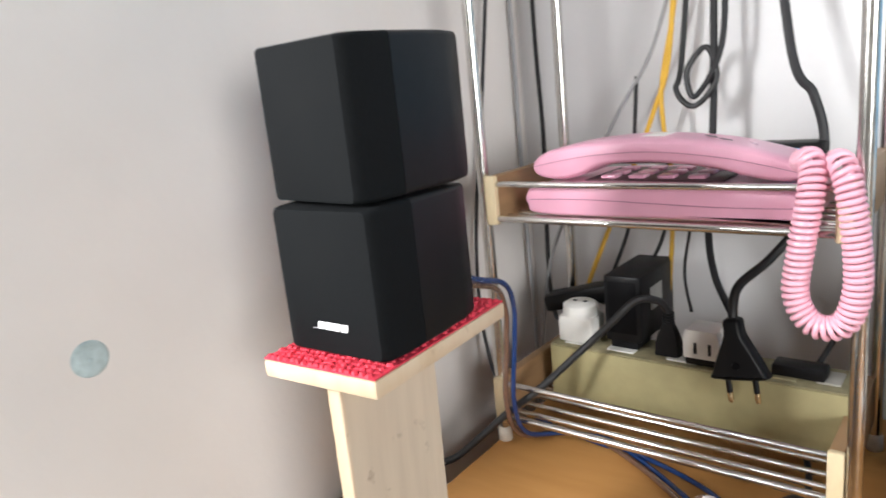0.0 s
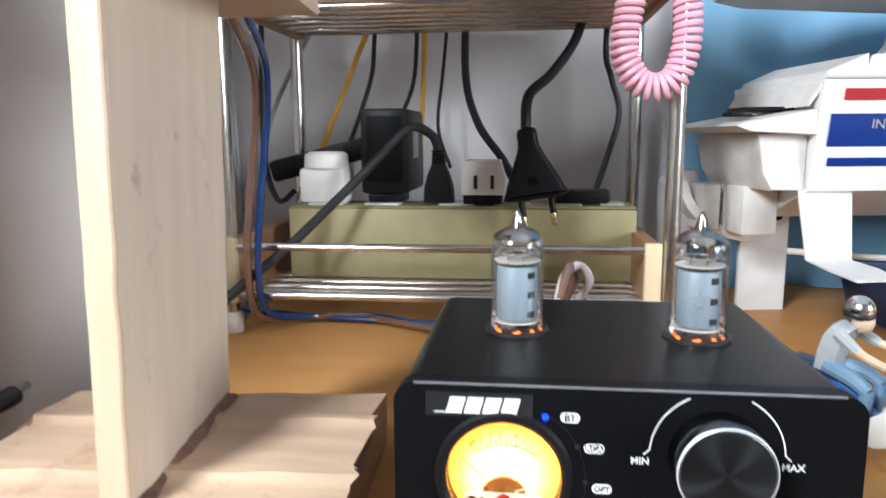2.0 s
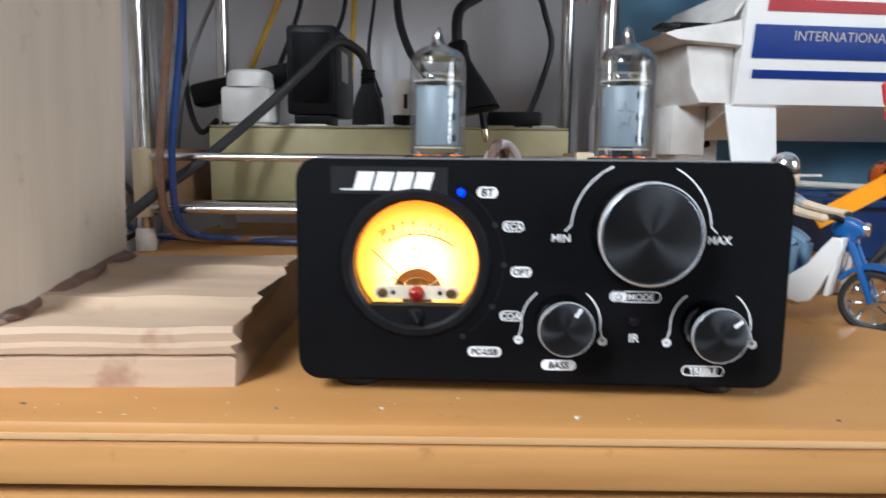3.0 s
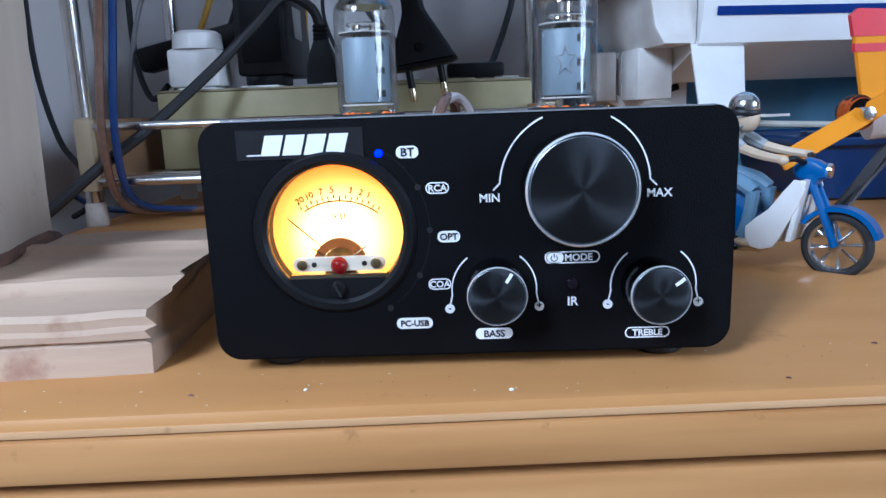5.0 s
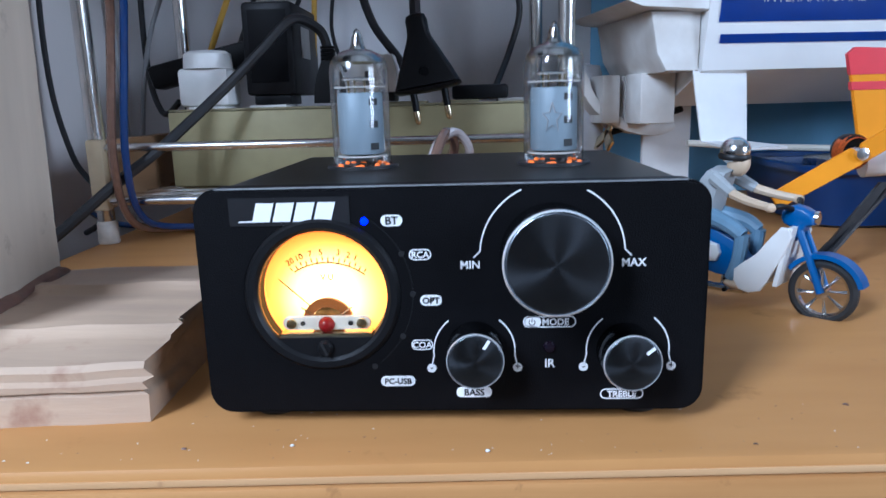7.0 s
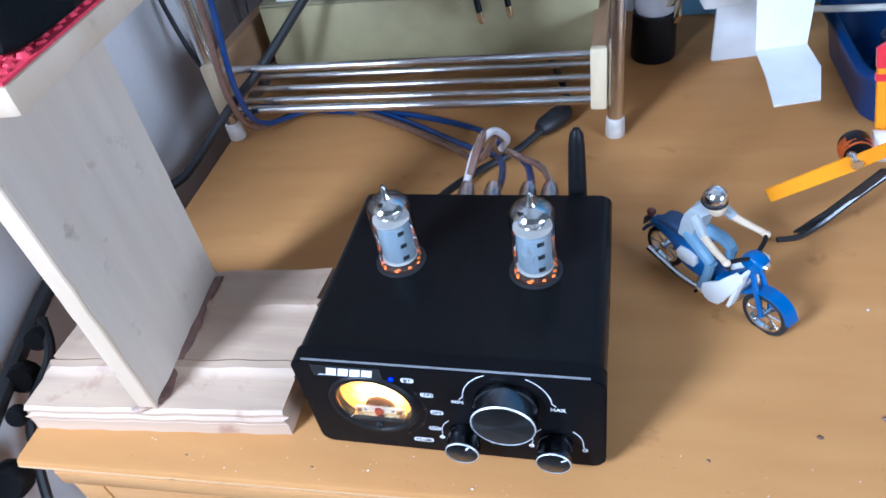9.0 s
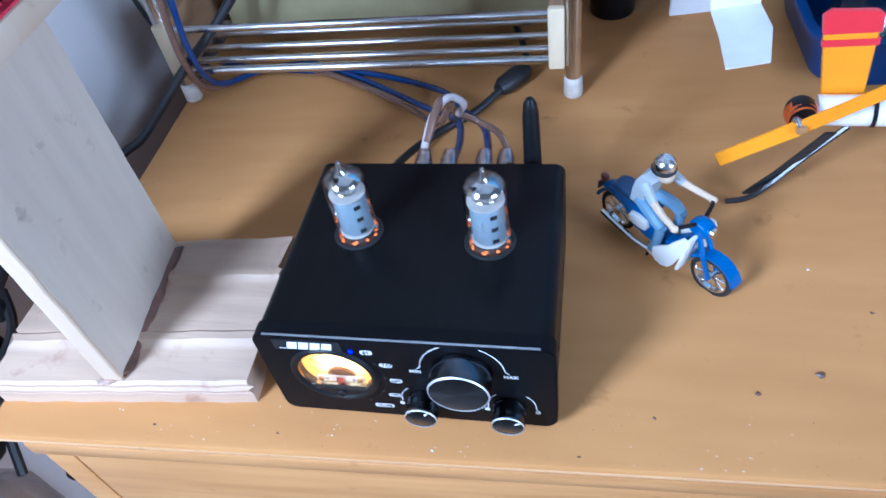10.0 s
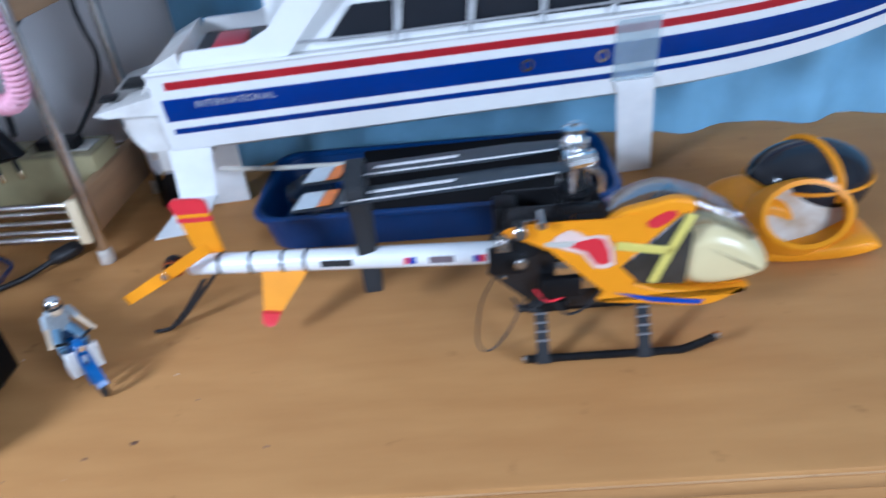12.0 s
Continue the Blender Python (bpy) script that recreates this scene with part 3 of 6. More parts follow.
for k, a in enumerate((27, 0, -29, -57)):
    part("source_lamp", turned(bm_lathe([(0.0, -0.0001), (0.0007, -0.0001), (0.0007, 0.0004)], 14), pose(MX + 0.0213 * math.cos(radians(a)), 0, MZ + 0.0213 * math.sin(radians(a)), -90)), INK, panel)
part("source_lamp", turned(bm_lathe([(0.0, -0.0004), (0.0007, -0.0003), (0.0009, 0.0), (0.0009, 0.0004)], 14), pose(-0.0193, 0, 0.0512, -90)), LED, panel, "lit blue indicator lamp")
# maker's sticker: plain slanted blocks, no lettering
sticker = part("sticker", bm_box(-0.0505, -0.0225, YF - 0.0001, YF, 0.0506, 0.0571, 0.0), mat("sticker_film", (0.02, 0.02, 0.022), 0.25, bump=0.0), panel, "glossy dark sticker with slanted white blocks")


def logo_bars(x, z, w, h, n=4, y=0.0):
    out = [bm_prism([(x - 0.17 * w, z), (x, z), (x + 0.02 * w, z + 0.07 * h), (x - 0.15 * w, z + 0.07 * h)], 0.0001)]
    bw = w / n
    for k in range(n):
        x0 = x + k * bw
        sh = 0.28 * h
        out.append(bm_prism([(x0, z), (x0 + bw * 0.86, z), (x0 + bw * 0.86 + sh, z + h), (x0 + sh, z + h)], 0.0001))
    return turned(merge(*out), Matrix.Translation((0, y, 0)))


part("badge", logo_bars(-0.0452, 0.0515, 0.0190, 0.0044, 4, YF - 0.0002), SILVERPRINT, sticker)


def knob(cx, cz, r, depth, ang=None):
    prof = [(0.0, -depth), (r * 0.90, -depth), (r * 0.925, -depth + 0.0001), (r * 0.99, -depth + 0.0007), (r, -depth + 0.0012), (r, -0.0006), (r * 0.96, -0.0003)]
    k = part("knob", turned(bm_lathe(prof, 56), pose(0, 0, 0, -90)), KNOBM, amp, "black anodised aluminium knob")
    k.location = (cx, 0, cz)
    part("knob_rim", turned(bm_lathe([(r * 0.955, -depth - 0.00006), (r * 0.980, -depth + 0.00020), (r * 0.990, -depth + 0.0005), (r * 0.95, -depth + 0.0005)], 56, closed=True), pose(0, 0, 0, -90)), RIM, k, "bright cut rim")
    if ang is not None:
        c, s = math.cos(radians(ang)), math.sin(radians(ang))
        part("pointer", turned(bm_box(r * 0.55, r * 0.90, -0.00012, 0, -0.00035, 0.00035), pose(0, -depth - 0.00003, 0, 0, -ang)), SILVERPRINT, k)
    return k


RIM = mat("bright_cut_rim", (0.86, 0.87, 0.88), 0.45, 0.7, var=0.04, scale=200, bump=0.0)
KNOBM = mat("black_spun_aluminium", (0.010, 0.011, 0.013), 0.24, 1.0, var=0.15, scale=300, bump=0.0)
kb = KNOBM.node_tree.nodes["Principled BSDF"]
kb.inputs["Anisotropic"].default_value = 0.85
kb.inputs["Base Color"].default_value = (0.12, 0.13, 0.148, 1)
for ln in list(KNOBM.node_tree.links):
    if ln.to_socket == kb.inputs["Base Color"]:
        KNOBM.node_tree.links.remove(ln)
kt = KNOBM.node_tree.nodes.new("ShaderNodeTangent")
kt.direction_type, kt.axis = "RADIAL", "Y"
KNOBM.node_tree.links.new(kt.outputs[0], kb.inputs["Tangent"])
knob(VX, VZ, 0.0120, 0.0108)
knob(BX + 0.0002, BZ + 0.0009, 0.0066, 0.0098, 58)
knob(TX - 0.0008, BZ + 0.0001, 0.0066, 0.0098, 38)
for sx in (-1, 1):
    for y in (0.012, 0.090):
        part("foot", bm_lathe([(0.0055, 0.0006), (0.0060, 0.0012), (0.0060, 0.0043)], 20, (sx * 0.046, y, 0)), RUBBER, amp)


def side_vents():
    return merge(*[turned(bm_lathe([(0.0, 0.0), (0.0028, 0.0), (0.0028, 0.0003)], 16), pose(0.0584, y, 0.020, 0, 90)) for y in (0.030, 0.052, 0.074)])


part("side_hole", side_vents(), INK, case)


def valve(cx, cy, turn, star=False):
    """A miniature valve in its socket hole."""
    z0 = AZ0 + AH1 - 0.0006
    v = thing("valve", pose(AX0 + cx, AY0 + cy, z0, 0, 0, turn), "small glass valve with a silvered top and glowing base", "valve", "valves on the amplifier")
    part("socket_ring", bm_lathe([(0.0092, 0.0009), (0.0102, 0.0010), (0.0108, 0.0007), (0.0108, 0.0), (0.0092, 0.0)], 36, closed=True), INK, v)
    part("socket", bm_lathe([(0.0, 0.0007), (0.0090, 0.0007), (0.0090, 0.0)], 24), mat("socket_brown", (0.05, 0.02, 0.012), 0.5), v)
    for k in range(13):
        a = 2 * math.pi * k / 13 + 0.2 * math.sin(k * 2.3)
        r = 0.0074 + 0.0006 * math.sin(k * 1.7)
        part("heater", turned(bm_ball((0, 0, 0), 0.0012 + 0.0003 * math.sin(k), 0.0007, 0.0005 + 0.0002 * (k % 3), 8), pose(r * math.cos(a), r * math.sin(a), 0.0006, 0, 0, math.degrees(a) + 70)), HEATER, v, "orange glowing base")
    g = part("envelope", bm_lathe([(0.0080, 0.0009), (0.0088, 0.0020), (0.0088, 0.0285), (0.0084, 0.0310), (0.0070, 0.0330), (0.0046, 0.0343), (0.0026, 0.0349), (0.0019, 0.0362), (0.0017, 0.0380), (0.0008, 0.0402), (0.0, 0.0408)], 36), GLASS, v)
    g.visible_shadow = False
    part("getter_mirror", bm_lathe([(0.0078, 0.0309), (0.0068, 0.0327), (0.0045, 0.0340), (0.0024, 0.0346), (0.0015, 0.0362), (0.0013, 0.0378), (0.0006, 0.0396), (0.0, 0.0400)], 36), GETTER, v, "silvered top with a pip")
    an = part("anode", bm_lathe([(0.0, 0.0040), (0.0064, 0.0042), (0.0068, 0.0050), (0.0068, 0.0215), (0.0064, 0.0222), (0.0, 0.0222)], 28), PLATE, v, "pale grey metal anode cylinder")
    for z in (0.0065, 0.0130, 0.0195):
        part("slot", turned(bm_box(-0.0014, 0.0014, -0.0003, 0.0003, -0.0010, 0.0010), pose(0.0066 * math.sin(radians(35)), -0.0066 * math.cos(radians(35)), z, 0, 0, 35)), INK, an)
    if star:
        pts = []
        for k in range(11):
            a, rad = radians(90 + 36 * k), 0.0030 if k % 2 == 0 else 0.0013
            q = rad * math.cos(a) / 0.0069 - 0.10
            pts.append((0.0069 * math.sin(q), -0.0069 * math.cos(q), 0.0135 + 1.5 * rad * math.sin(a)))
        part("star_mark", bm_tube(pts, 0.00022, 5, 1), GREYCABLE, an, "pale printed star outline")
    part("mica", merge(bm_lathe([(0.0, 0.0236), (0.0076, 0.0236), (0.0076, 0.0240)], 20), bm_lathe([(0.0, 0.0033), (0.0074, 0.0033), (0.0074, 0.0037)], 20)), mat("mica_disc", (0.55, 0.52, 0.48), 0.4), v)
    for a in (0.4, 2.0, 3.6, 5.2):
        part("rod", bm_tube([(0.0035 * math.cos(a), 0.0035 * math.sin(a), 0.022), (0.0035 * math.cos(a), 0.0035 * math.sin(a), 0.0266)], 0.0004, 5), BRASS, v)
    part("halo", bm_tube([(0.005 * math.cos(a), 0.005 * math.sin(a), 0.0262) for a in (2 * math.pi * j / 12 for j in range(13))], 0.0004, 5, 2), STEEL, v)


valve(-0.0278, 0.0565, 8)
valve(0.0298, 0.0530, -4, True)
antenna = thing("antenna", pose(0.0045, 0.404, -0.003), "black plastic stub antenna on the amplifier's back", "antenna")
part("whip", bm_lathe([(0.0042, 0.046), (0.0044, 0.050), (0.0042, 0.062), (0.0037, 0.080), (0.0030, 0.086), (0.0016, 0.0885), (0.0, 0.089)], 20), BLACKPL, antenna)
part("elbow", bm_tube([(0, -0.0095, 0.040), (0, -0.002, 0.040), (0, 0.0, 0.0425), (0, 0, 0.0475)], 0.0036, 12), BLACKPL, antenna)

# ---------------------------------------------------------------- speaker on its wooden stand
stand = thing("speaker_stand", pose(0, 0, 0), "home-made raw wooden stand with a flat board top", "speaker stand")


def stand_base():
    """Three lengths of stepped moulding, glued edge to edge; y runs back from the front face."""
    prof = [(0.0, 0.0), (0.0, 0.0074), (0.0012, 0.0081), (-0.0004, 0.0089), (-0.0006, 0.0106), (0.0010, 0.0115), (0.0006, 0.0138), (0.0022, 0.0152), (0.0178, 0.0160), (0.0198, 0.0167), (0.0224, 0.0190), (0.0262, 0.0193), (0.0276, 0.0183), (0.0292, 0.0186), (0.0545, 0.0192), (0.0566, 0.0197), (0.0588, 0.0217), (0.0622, 0.0220), (0.0638, 0.0211), (0.0840, 0.0215), (0.0845, 0.0205), (0.0845, 0.0)]
    rings = []
    for k in range(17):
        f = k / 16
        ring = []
        for j, (y, z) in enumerate(prof):
            rag = (0.0012 * math.sin(j * 2.7) + 0.0008 * math.sin(j * 5.1 + 1)) if k in (0, 16) and j not in (0, len(prof) - 1) else 0.0
            x = -0.2430 + f * 0.1285 - 0.0035 * f * y / 0.084 + rag
            yy = 0.2830 + (x + 0.2435) * 0.078 + y + 0.0003 * math.sin(k * 2.1 + y * 300)
            ring.append((x, yy, max(0.0, z + (0.0003 * math.sin(k * 1.3 + y * 150) if z > 0.009 else 0))))
        rings.append(ring)
    return bm_loft(rings)


part("base", stand_base(), BASEWOOD, stand, "stepped raw wood mouldings, glued")


def stand_post():
    """A plank on edge, leaning a little forwards and to one side, its front edge knocked about."""
    rings = []
    for k in range(15):
        f = k / 14
        z = 0.0150 + f * 0.1558
        dx, dy = 0.0068 * f + 0.0001 * math.sin(k * 1.9), -0.0050 * f + 0.0001 * math.sin(k * 2.9)
        x0, x1, y0 = -0.1832 + dx, -0.1747 + dx, 0.2908 + dy
        rings.append([(x0, y0 + 0.0004, z), (x0 + 0.0008, y0 - 0.0004, z), (x1 - 0.0008, y0 + 0.0006, z), (x1, y0 + 0.0014, z), (x1 - 0.0040, y0 + 0.0765, z), (x0 - 0.0040, y0 + 0.0755, z)])
    return bm_loft(rings)


part("post", stand_post(), PINE_SIDE, stand)


def post_edge():
    rings = []
    for k in range(15):
        f = k / 14
        z = 0.0152 + f * 0.1553
        dx, dy = 0.0068 * f + 0.0001 * math.sin(k * 1.9), -0.0050 * f + 0.0001 * math.sin(k * 2.9)
        n = 0.0003 * max(0.0, math.sin(k * 2.4))
        rings.append([(-0.1833 + dx, 0.2898 + dy, z), (-0.1828 + dx, 0.2893 + dy, z), (-0.1752 + dx - n, 0.2902 + dy, z), (-0.1746 + dx - n, 0.2908 + dy, z), (-0.1747 + dx - n, 0.2926 + dy, z), (-0.1833 + dx, 0.2914 + dy, z)])
    return bm_loft(rings)


part("post_edge", post_edge(), PINE, stand, "pale sawn front edge")


def glue_bead(path, size):
    """An uneven fillet of glue, squeezed out along a joint."""
    p = smooth_path(path, 6)
    rings = []
    for k, q in enumerate(p):
        r = size * (0.75 + 0.5 * noise.noise(Vector((k * 0.37, size * 900, 0)))) * (0.3 if k in (0, len(p) - 1) else 1)
        rings.append([q + Vector((r * 1.25 * math.cos(a), r * 0.9 * math.cos(a + 0.5), max(-0.0006, r * 0.75 * math.sin(a)))) for a in (2 * math.pi * j / 10 for j in range(10))])
    return bm_loft(rings)


part("glue", glue_bead([(-0.1748, 0.292, 0.0160), (-0.1760, 0.312, 0.0172), (-0.1770, 0.332, 0.0196), (-0.1782, 0.352, 0.0212), (-0.1790, 0.367, 0.0222)], 0.0036), GLUE, stand, "brown hardened glue along the joint")
part("glue", glue_bead([(-0.1850, 0.2905, 0.0158), (-0.180, 0.2885, 0.0158), (-0.1745, 0.2915, 0.0160)], 0.0026), mat("pale_glue", (0.50, 0.36, 0.28), 0.35, var=0.2, scale=200), stand, "pale glue smear")
part("top_board", turned(bm_box(0, 0.0770, 0, 0.122, 0.1707, 0.1805, 0.0020), pose(-0.2145, 0.2758, 0, 0, 0, 4.6)), PINE, stand, "pale pine top board")


def woven_mat():
    """Rows of small stitches, woven close."""
    bm = bmesh.new()
    me = []
    faces = []
    nx, ny = 17, 26
    for j in range(ny):
        for i in range(nx):
            cx = 0.0022 + (i + 0.4 * (j % 2)) * 0.0041 + random.uniform(-0.0004, 0.0004)
            cy = 0.0024 + j * 0.0047 + random.uniform(-0.0005, 0.0005)
            h = 0.0016 + 0.0013 * random.random()
            rx, ry = 0.0024, 0.0026
            tilt = random.uniform(-0.5, 0.5)
            vs = [bm.verts.new((cx + rx * math.cos(a + tilt), cy + ry * math.sin(a + tilt), 0.0002)) for a in (0, 1.047, 2.094, 3.1416, 4.189, 5.236)]
            vt = [bm.verts.new((cx + 0.55 * rx * math.cos(a + tilt), cy + 0.6 * ry * math.sin(a + tilt), h)) for a in (0, 1.047, 2.094, 3.1416, 4.189, 5.236)]
            for k in range(6):
                bm.faces.new((vs[k], vs[(k + 1) % 6], vt[(k + 1) % 6], vt[k]))
            bm.faces.new(vt)
    return merge(bm, bm_box(0.0002, 0.0725, 0.0004, 0.1232, 0, 0.0009))


mt = solid("mat", turned(woven_mat(), Matrix.Translation((-0.2141, 0.2762, 0.1806)) @ pose(0, 0, 0, 0, 0, 4.6) @ Matrix.Diagonal((1.045, 0.98, 1, 1))), REDMAT, "red woven anti-slip mat lying on the board", "mat", kind="")


def cube_speaker(m, with_logo, h=0.0758):
    """A small cube: cloth front wrapping round the sides, glossy back shell."""
    sp = thing("speaker", m, "small black cube speaker with a cloth front", "speaker", "speaker cubes on the stand")
    w = 0.0710
    o = rounded(w, h, 0.0030, 0, h / 2, 4)

    def ring(y, k, r=0.0):
        return [(x * k, y, h / 2 + (z - h / 2) * (1 - (1 - k) * 0.25)) for x, z in o]

    rings = [ring(0.0006, 0.86), ring(0.0, 0.80)]
    prof = [(0.0, 0.80), (0.0004, 0.88), (0.0026, 0.94), (0.0070, 0.980), (0.0140, 1.0), (0.030, 1.0)]
    part("grille", bm_loft([ring(y, k) for y, k in prof]), CLOTH, sp, "black cloth grille")
    prof = [(0.0302, 1.0), (0.050, 0.992), (0.068, 0.965), (0.080, 0.90), (0.0855, 0.78), (0.0862, 0.6)]
    part("shell", bm_loft([ring(y, k) for y, k in prof]), BLACKPL, sp, "smooth black back shell")
    if with_logo:
        part("badge", logo_bars(-0.0095, 0.0140, 0.0215, 0.0040, 4, -0.0006), SILVERPRINT, sp, "small slanted silver badge")
    return sp


cube_speaker(pose(-0.1755, 0.2925, 0.1830, 0, 0, 3.0), True)
cube_speaker(pose(-0.1812, 0.2970, 0.2600, 0, 0, -4.0), False, 0.0778)
solid("joint_plate", bm_lathe([(0.0, 0.0), (0.012, 0.0), (0.012, 0.0014)], 20, (-0.178, 0.335, 0.2586)), BLACKPL, "black swivel plate between the two cubes", "swivel plate")


# ---------------------------------------------------------------- more surfaces
WHITEHULL = mat("white_hull_paint", (0.80, 0.80, 0.78), 0.4, var=0.05, scale=50, patch=12, bump=0.08, bump_scale=500, colour2=(0.74, 0.735, 0.72))
WHITEDECK = mat("aged_white_deck", (0.76, 0.75, 0.72), 0.5, var=0.1, scale=70, patch=25, bump=0.1, colour2=(0.56, 0.53, 0.49))
HULLBLUE = mat("blue_hull_stripe", (0.007, 0.060, 0.39), 0.35, var=0.1, scale=60, patch=20, bump=0.03)
HULLRED = mat("red_stripe", (0.66, 0.03, 0.045), 0.35, var=0.08, scale=60, bump=0.03)
DARKPANE = mat("smoked_cabin_pane", (0.02, 0.022, 0.028), 0.15, var=0.1, scale=30, bump=0.0)
TAPE = mat("clear_packing_tape", (0.62, 0.78, 0.86), 0.22, var=0.1, scale=60, bump=0.25, bump_scale=160)
TAPE.node_tree.nodes["Principled BSDF"].inputs["Alpha"].default_value = 0.42
CARD = mat("white_card", (0.80, 0.80, 0.79), 0.6, var=0.05, scale=60, patch=25, bump=0.1)
TRAYBLUE = mat("dark_blue_plastic", (0.006, 0.040, 0.155), 0.35, var=0.1, scale=50, patch=12, bump=0.08)
YELLOW = mat("yellow_canopy_paint", (0.88, 0.33, 0.003), 0.36, spec=0.25, var=0.05, scale=40, patch=15, bump=0.02, coat=0.04)
YELLOWPL = mat("yellow_plastic", (0.80, 0.30, 0.002), 0.50, spec=0.2, var=0.06, scale=60, bump=0.02)
LIME = mat("pale_yellow_tape", (0.72, 0.62, 0.14), 0.45, var=0.06, scale=60, bump=0.05)
NOSE = mat("cream_nose_plastic", (0.78, 0.66, 0.36), 0.3, var=0.06, scale=30, bump=0.02, coat=0.3)
SMOKE = mat("smoked_plastic", (0.05, 0.048, 0.042), 0.2, var=0.3, scale=50, patch=30, bump=0.0)
CARBON = mat("carbon_black", (0.018, 0.018, 0.020), 0.3, var=0.25, scale=500, patch=60, bump=0.1)
BLADE = mat("charcoal_blade", (0.035, 0.040, 0.048), 0.4, var=0.12, scale=90, patch=20, bump=0.05)
FOAM = mat("black_foam", (0.022, 0.023, 0.026), 0.85, var=0.15, scale=400, patch=40, bump=0.4, bump_scale=1200)
ORANGE = mat("orange_print", (0.85, 0.22, 0.02), 0.4, bump=0.02)
COPPER = mat("copper_winding", (0.80, 0.16, 0.03), 0.3, 0.7, var=0.3, scale=800, bump=0.2)
BIKEBLUE = mat("blue_toy_paint", (0.013, 0.104, 0.325), 0.3, var=0.08, scale=150, patch=60, bump=0.02)
TYRE = mat("toy_tyre", (0.02, 0.02, 0.021), 0.7, var=0.1, scale=200, bump=0.1)
SKIN = mat("beige_toy_plastic", (0.62, 0.48, 0.33), 0.5, var=0.06, scale=200, bump=0.02)
SHIRT = mat("pale_toy_plastic", (0.377, 0.403, 0.416), 0.5, var=0.08, scale=200, bump=0.02)
TROUSER = mat("grey_blue_toy_plastic", (0.16, 0.27, 0.38), 0.5, var=0.08, scale=200, bump=0.02)
DISC = mat("pale_blue_grey_plug", (0.42, 0.52, 0.54), 0.5, var=0.2, scale=150, patch=60, bump=0.3)
GREYBAG = mat("grey_bottle_body", (0.50, 0.50, 0.52), 0.35, var=0.15, scale=60, patch=25, bump=0.05)


def multi(name, pieces, label, category, m=None):
    """One mesh of several pieces, each with its own surface."""
    me = bpy.data.meshes.new(name)
    out = bmesh.new()
    mats = []
    for bm, material in pieces:
        if material not in mats:
            mats.append(material)
        tmp = bpy.data.meshes.new("tmp")
        for f in bm.faces:
            f.material_index = mats.index(material)
        bm.to_mesh(tmp)
        out.from_mesh(tmp)
        bpy.data.meshes.remove(tmp)
        bm.free()
    out.to_mesh(me)
    out.free()
    set_smooth(me)
    for q in mats:
        me.materials.append(q)
    ob = new(name, me)
    if m is not None:
        ob.matrix_world = m
    return tagged(ob, label, category)


def bm_pillow(outline, y0, y1, edge=0.25, inset=0.006, n=5):
    """A side outline in x and z, given depth along y with well-rounded flanks."""
    k = len(outline)
    cx, cz = sum(p[0] for p in outline) / k, sum(p[1] for p in outline) / k
    norm = []
    for i, p in enumerate(outline):
        a, b = outline[i - 1], outline[(i + 1) % k]
        t = Vector((b[0] - a[0], b[1] - a[1])).normalized()
        norm.append((-t.y, t.x))
    area = sum(outline[i - 1][0] * outline[i][1] - outline[i][0] * outline[i - 1][1] for i in range(k))
    sg = 1 if area > 0 else -1
    d = (y1 - y0) * edge
    rings = []
    for j in range(n + 1):
        a = math.pi / 2 * j / n
        off, y = inset * (1 - math.sin(a)), y0 + d * (1 - math.cos(a))
        rings.append([(p[0] + sg * q[0] * off, y, p[1] + sg * q[1] * off) for p, q in zip(outline, norm)])
    for j in range(n, -1, -1):
        a = math.pi / 2 * j / n
        off, y = inset * (1 - math.sin(a)), y1 - d * (1 - math.cos(a))
        rings.append([(p[0] + sg * q[0] * off, y, p[1] + sg * q[1] * off) for p, q in zip(outline, norm)])
    return bm_loft(rings)


def smooth_outline(pts, n=4):
    p = list(pts)
    out = []
    k = len(p)
    for i in range(k):
        a, b, c, d = (Vector(p[j % k]) for j in (i - 1, i, i + 1, i + 2))
        for j in range(n):
            t = j / n
            out.append(tuple(0.5 * ((2 * b) + (c - a) * t + (2 * a - 5 * b + 4 * c - d) * t * t + (3 * b - a - 3 * c + d) * t ** 3)))
    return out


# ---------------------------------------------------------------- the wall plug on the side wall
solid("wall_plug", turned(merge(bm_lathe([(0.0, 0.0012), (0.006, 0.0014), (0.0098, 0.0010), (0.0108, 0.0)], 28), bm_box(-0.0005, 0.0045, -0.0012, 0.0012, 0.0012, 0.0020, 0.0003)), pose(WX, 0.2300, 0.1810, 0, 90, 0)), DISC, "pale blue-grey round filler disc on the wall", "wall plug")

# ---------------------------------------------------------------- the metal rack
rack = thing("rack", pose(0.0195, 0.5285, 0, 0, 0, 0.4) @ pose(-0.0195, -0.5285, 0), "two-tier chrome tube rack with wooden shelf ends", "rack")
POSTS = ((-0.2490, 0.5330), (0.0195, 0.5285), (-0.2410, 0.6550), (0.0150, 0.6550))
for x, y in POSTS:
    p = part("post", bm_lathe([(0.0046, 0.0), (0.0048, 0.002), (0.0048, 0.46), (0.0, 0.4605)], 18, (x, y, 0.0)), CHROME, rack)
    part("foot_cap", bm_lathe([(0.0056, 0.0), (0.0061, 0.0010), (0.0058, 0.0120), (0.0050, 0.0135)], 18, (x, y, 0.0)), mat("aged_white_cap", (0.72, 0.66, 0.58), 0.5, var=0.15, scale=150), p, "yellowed white foot cap")
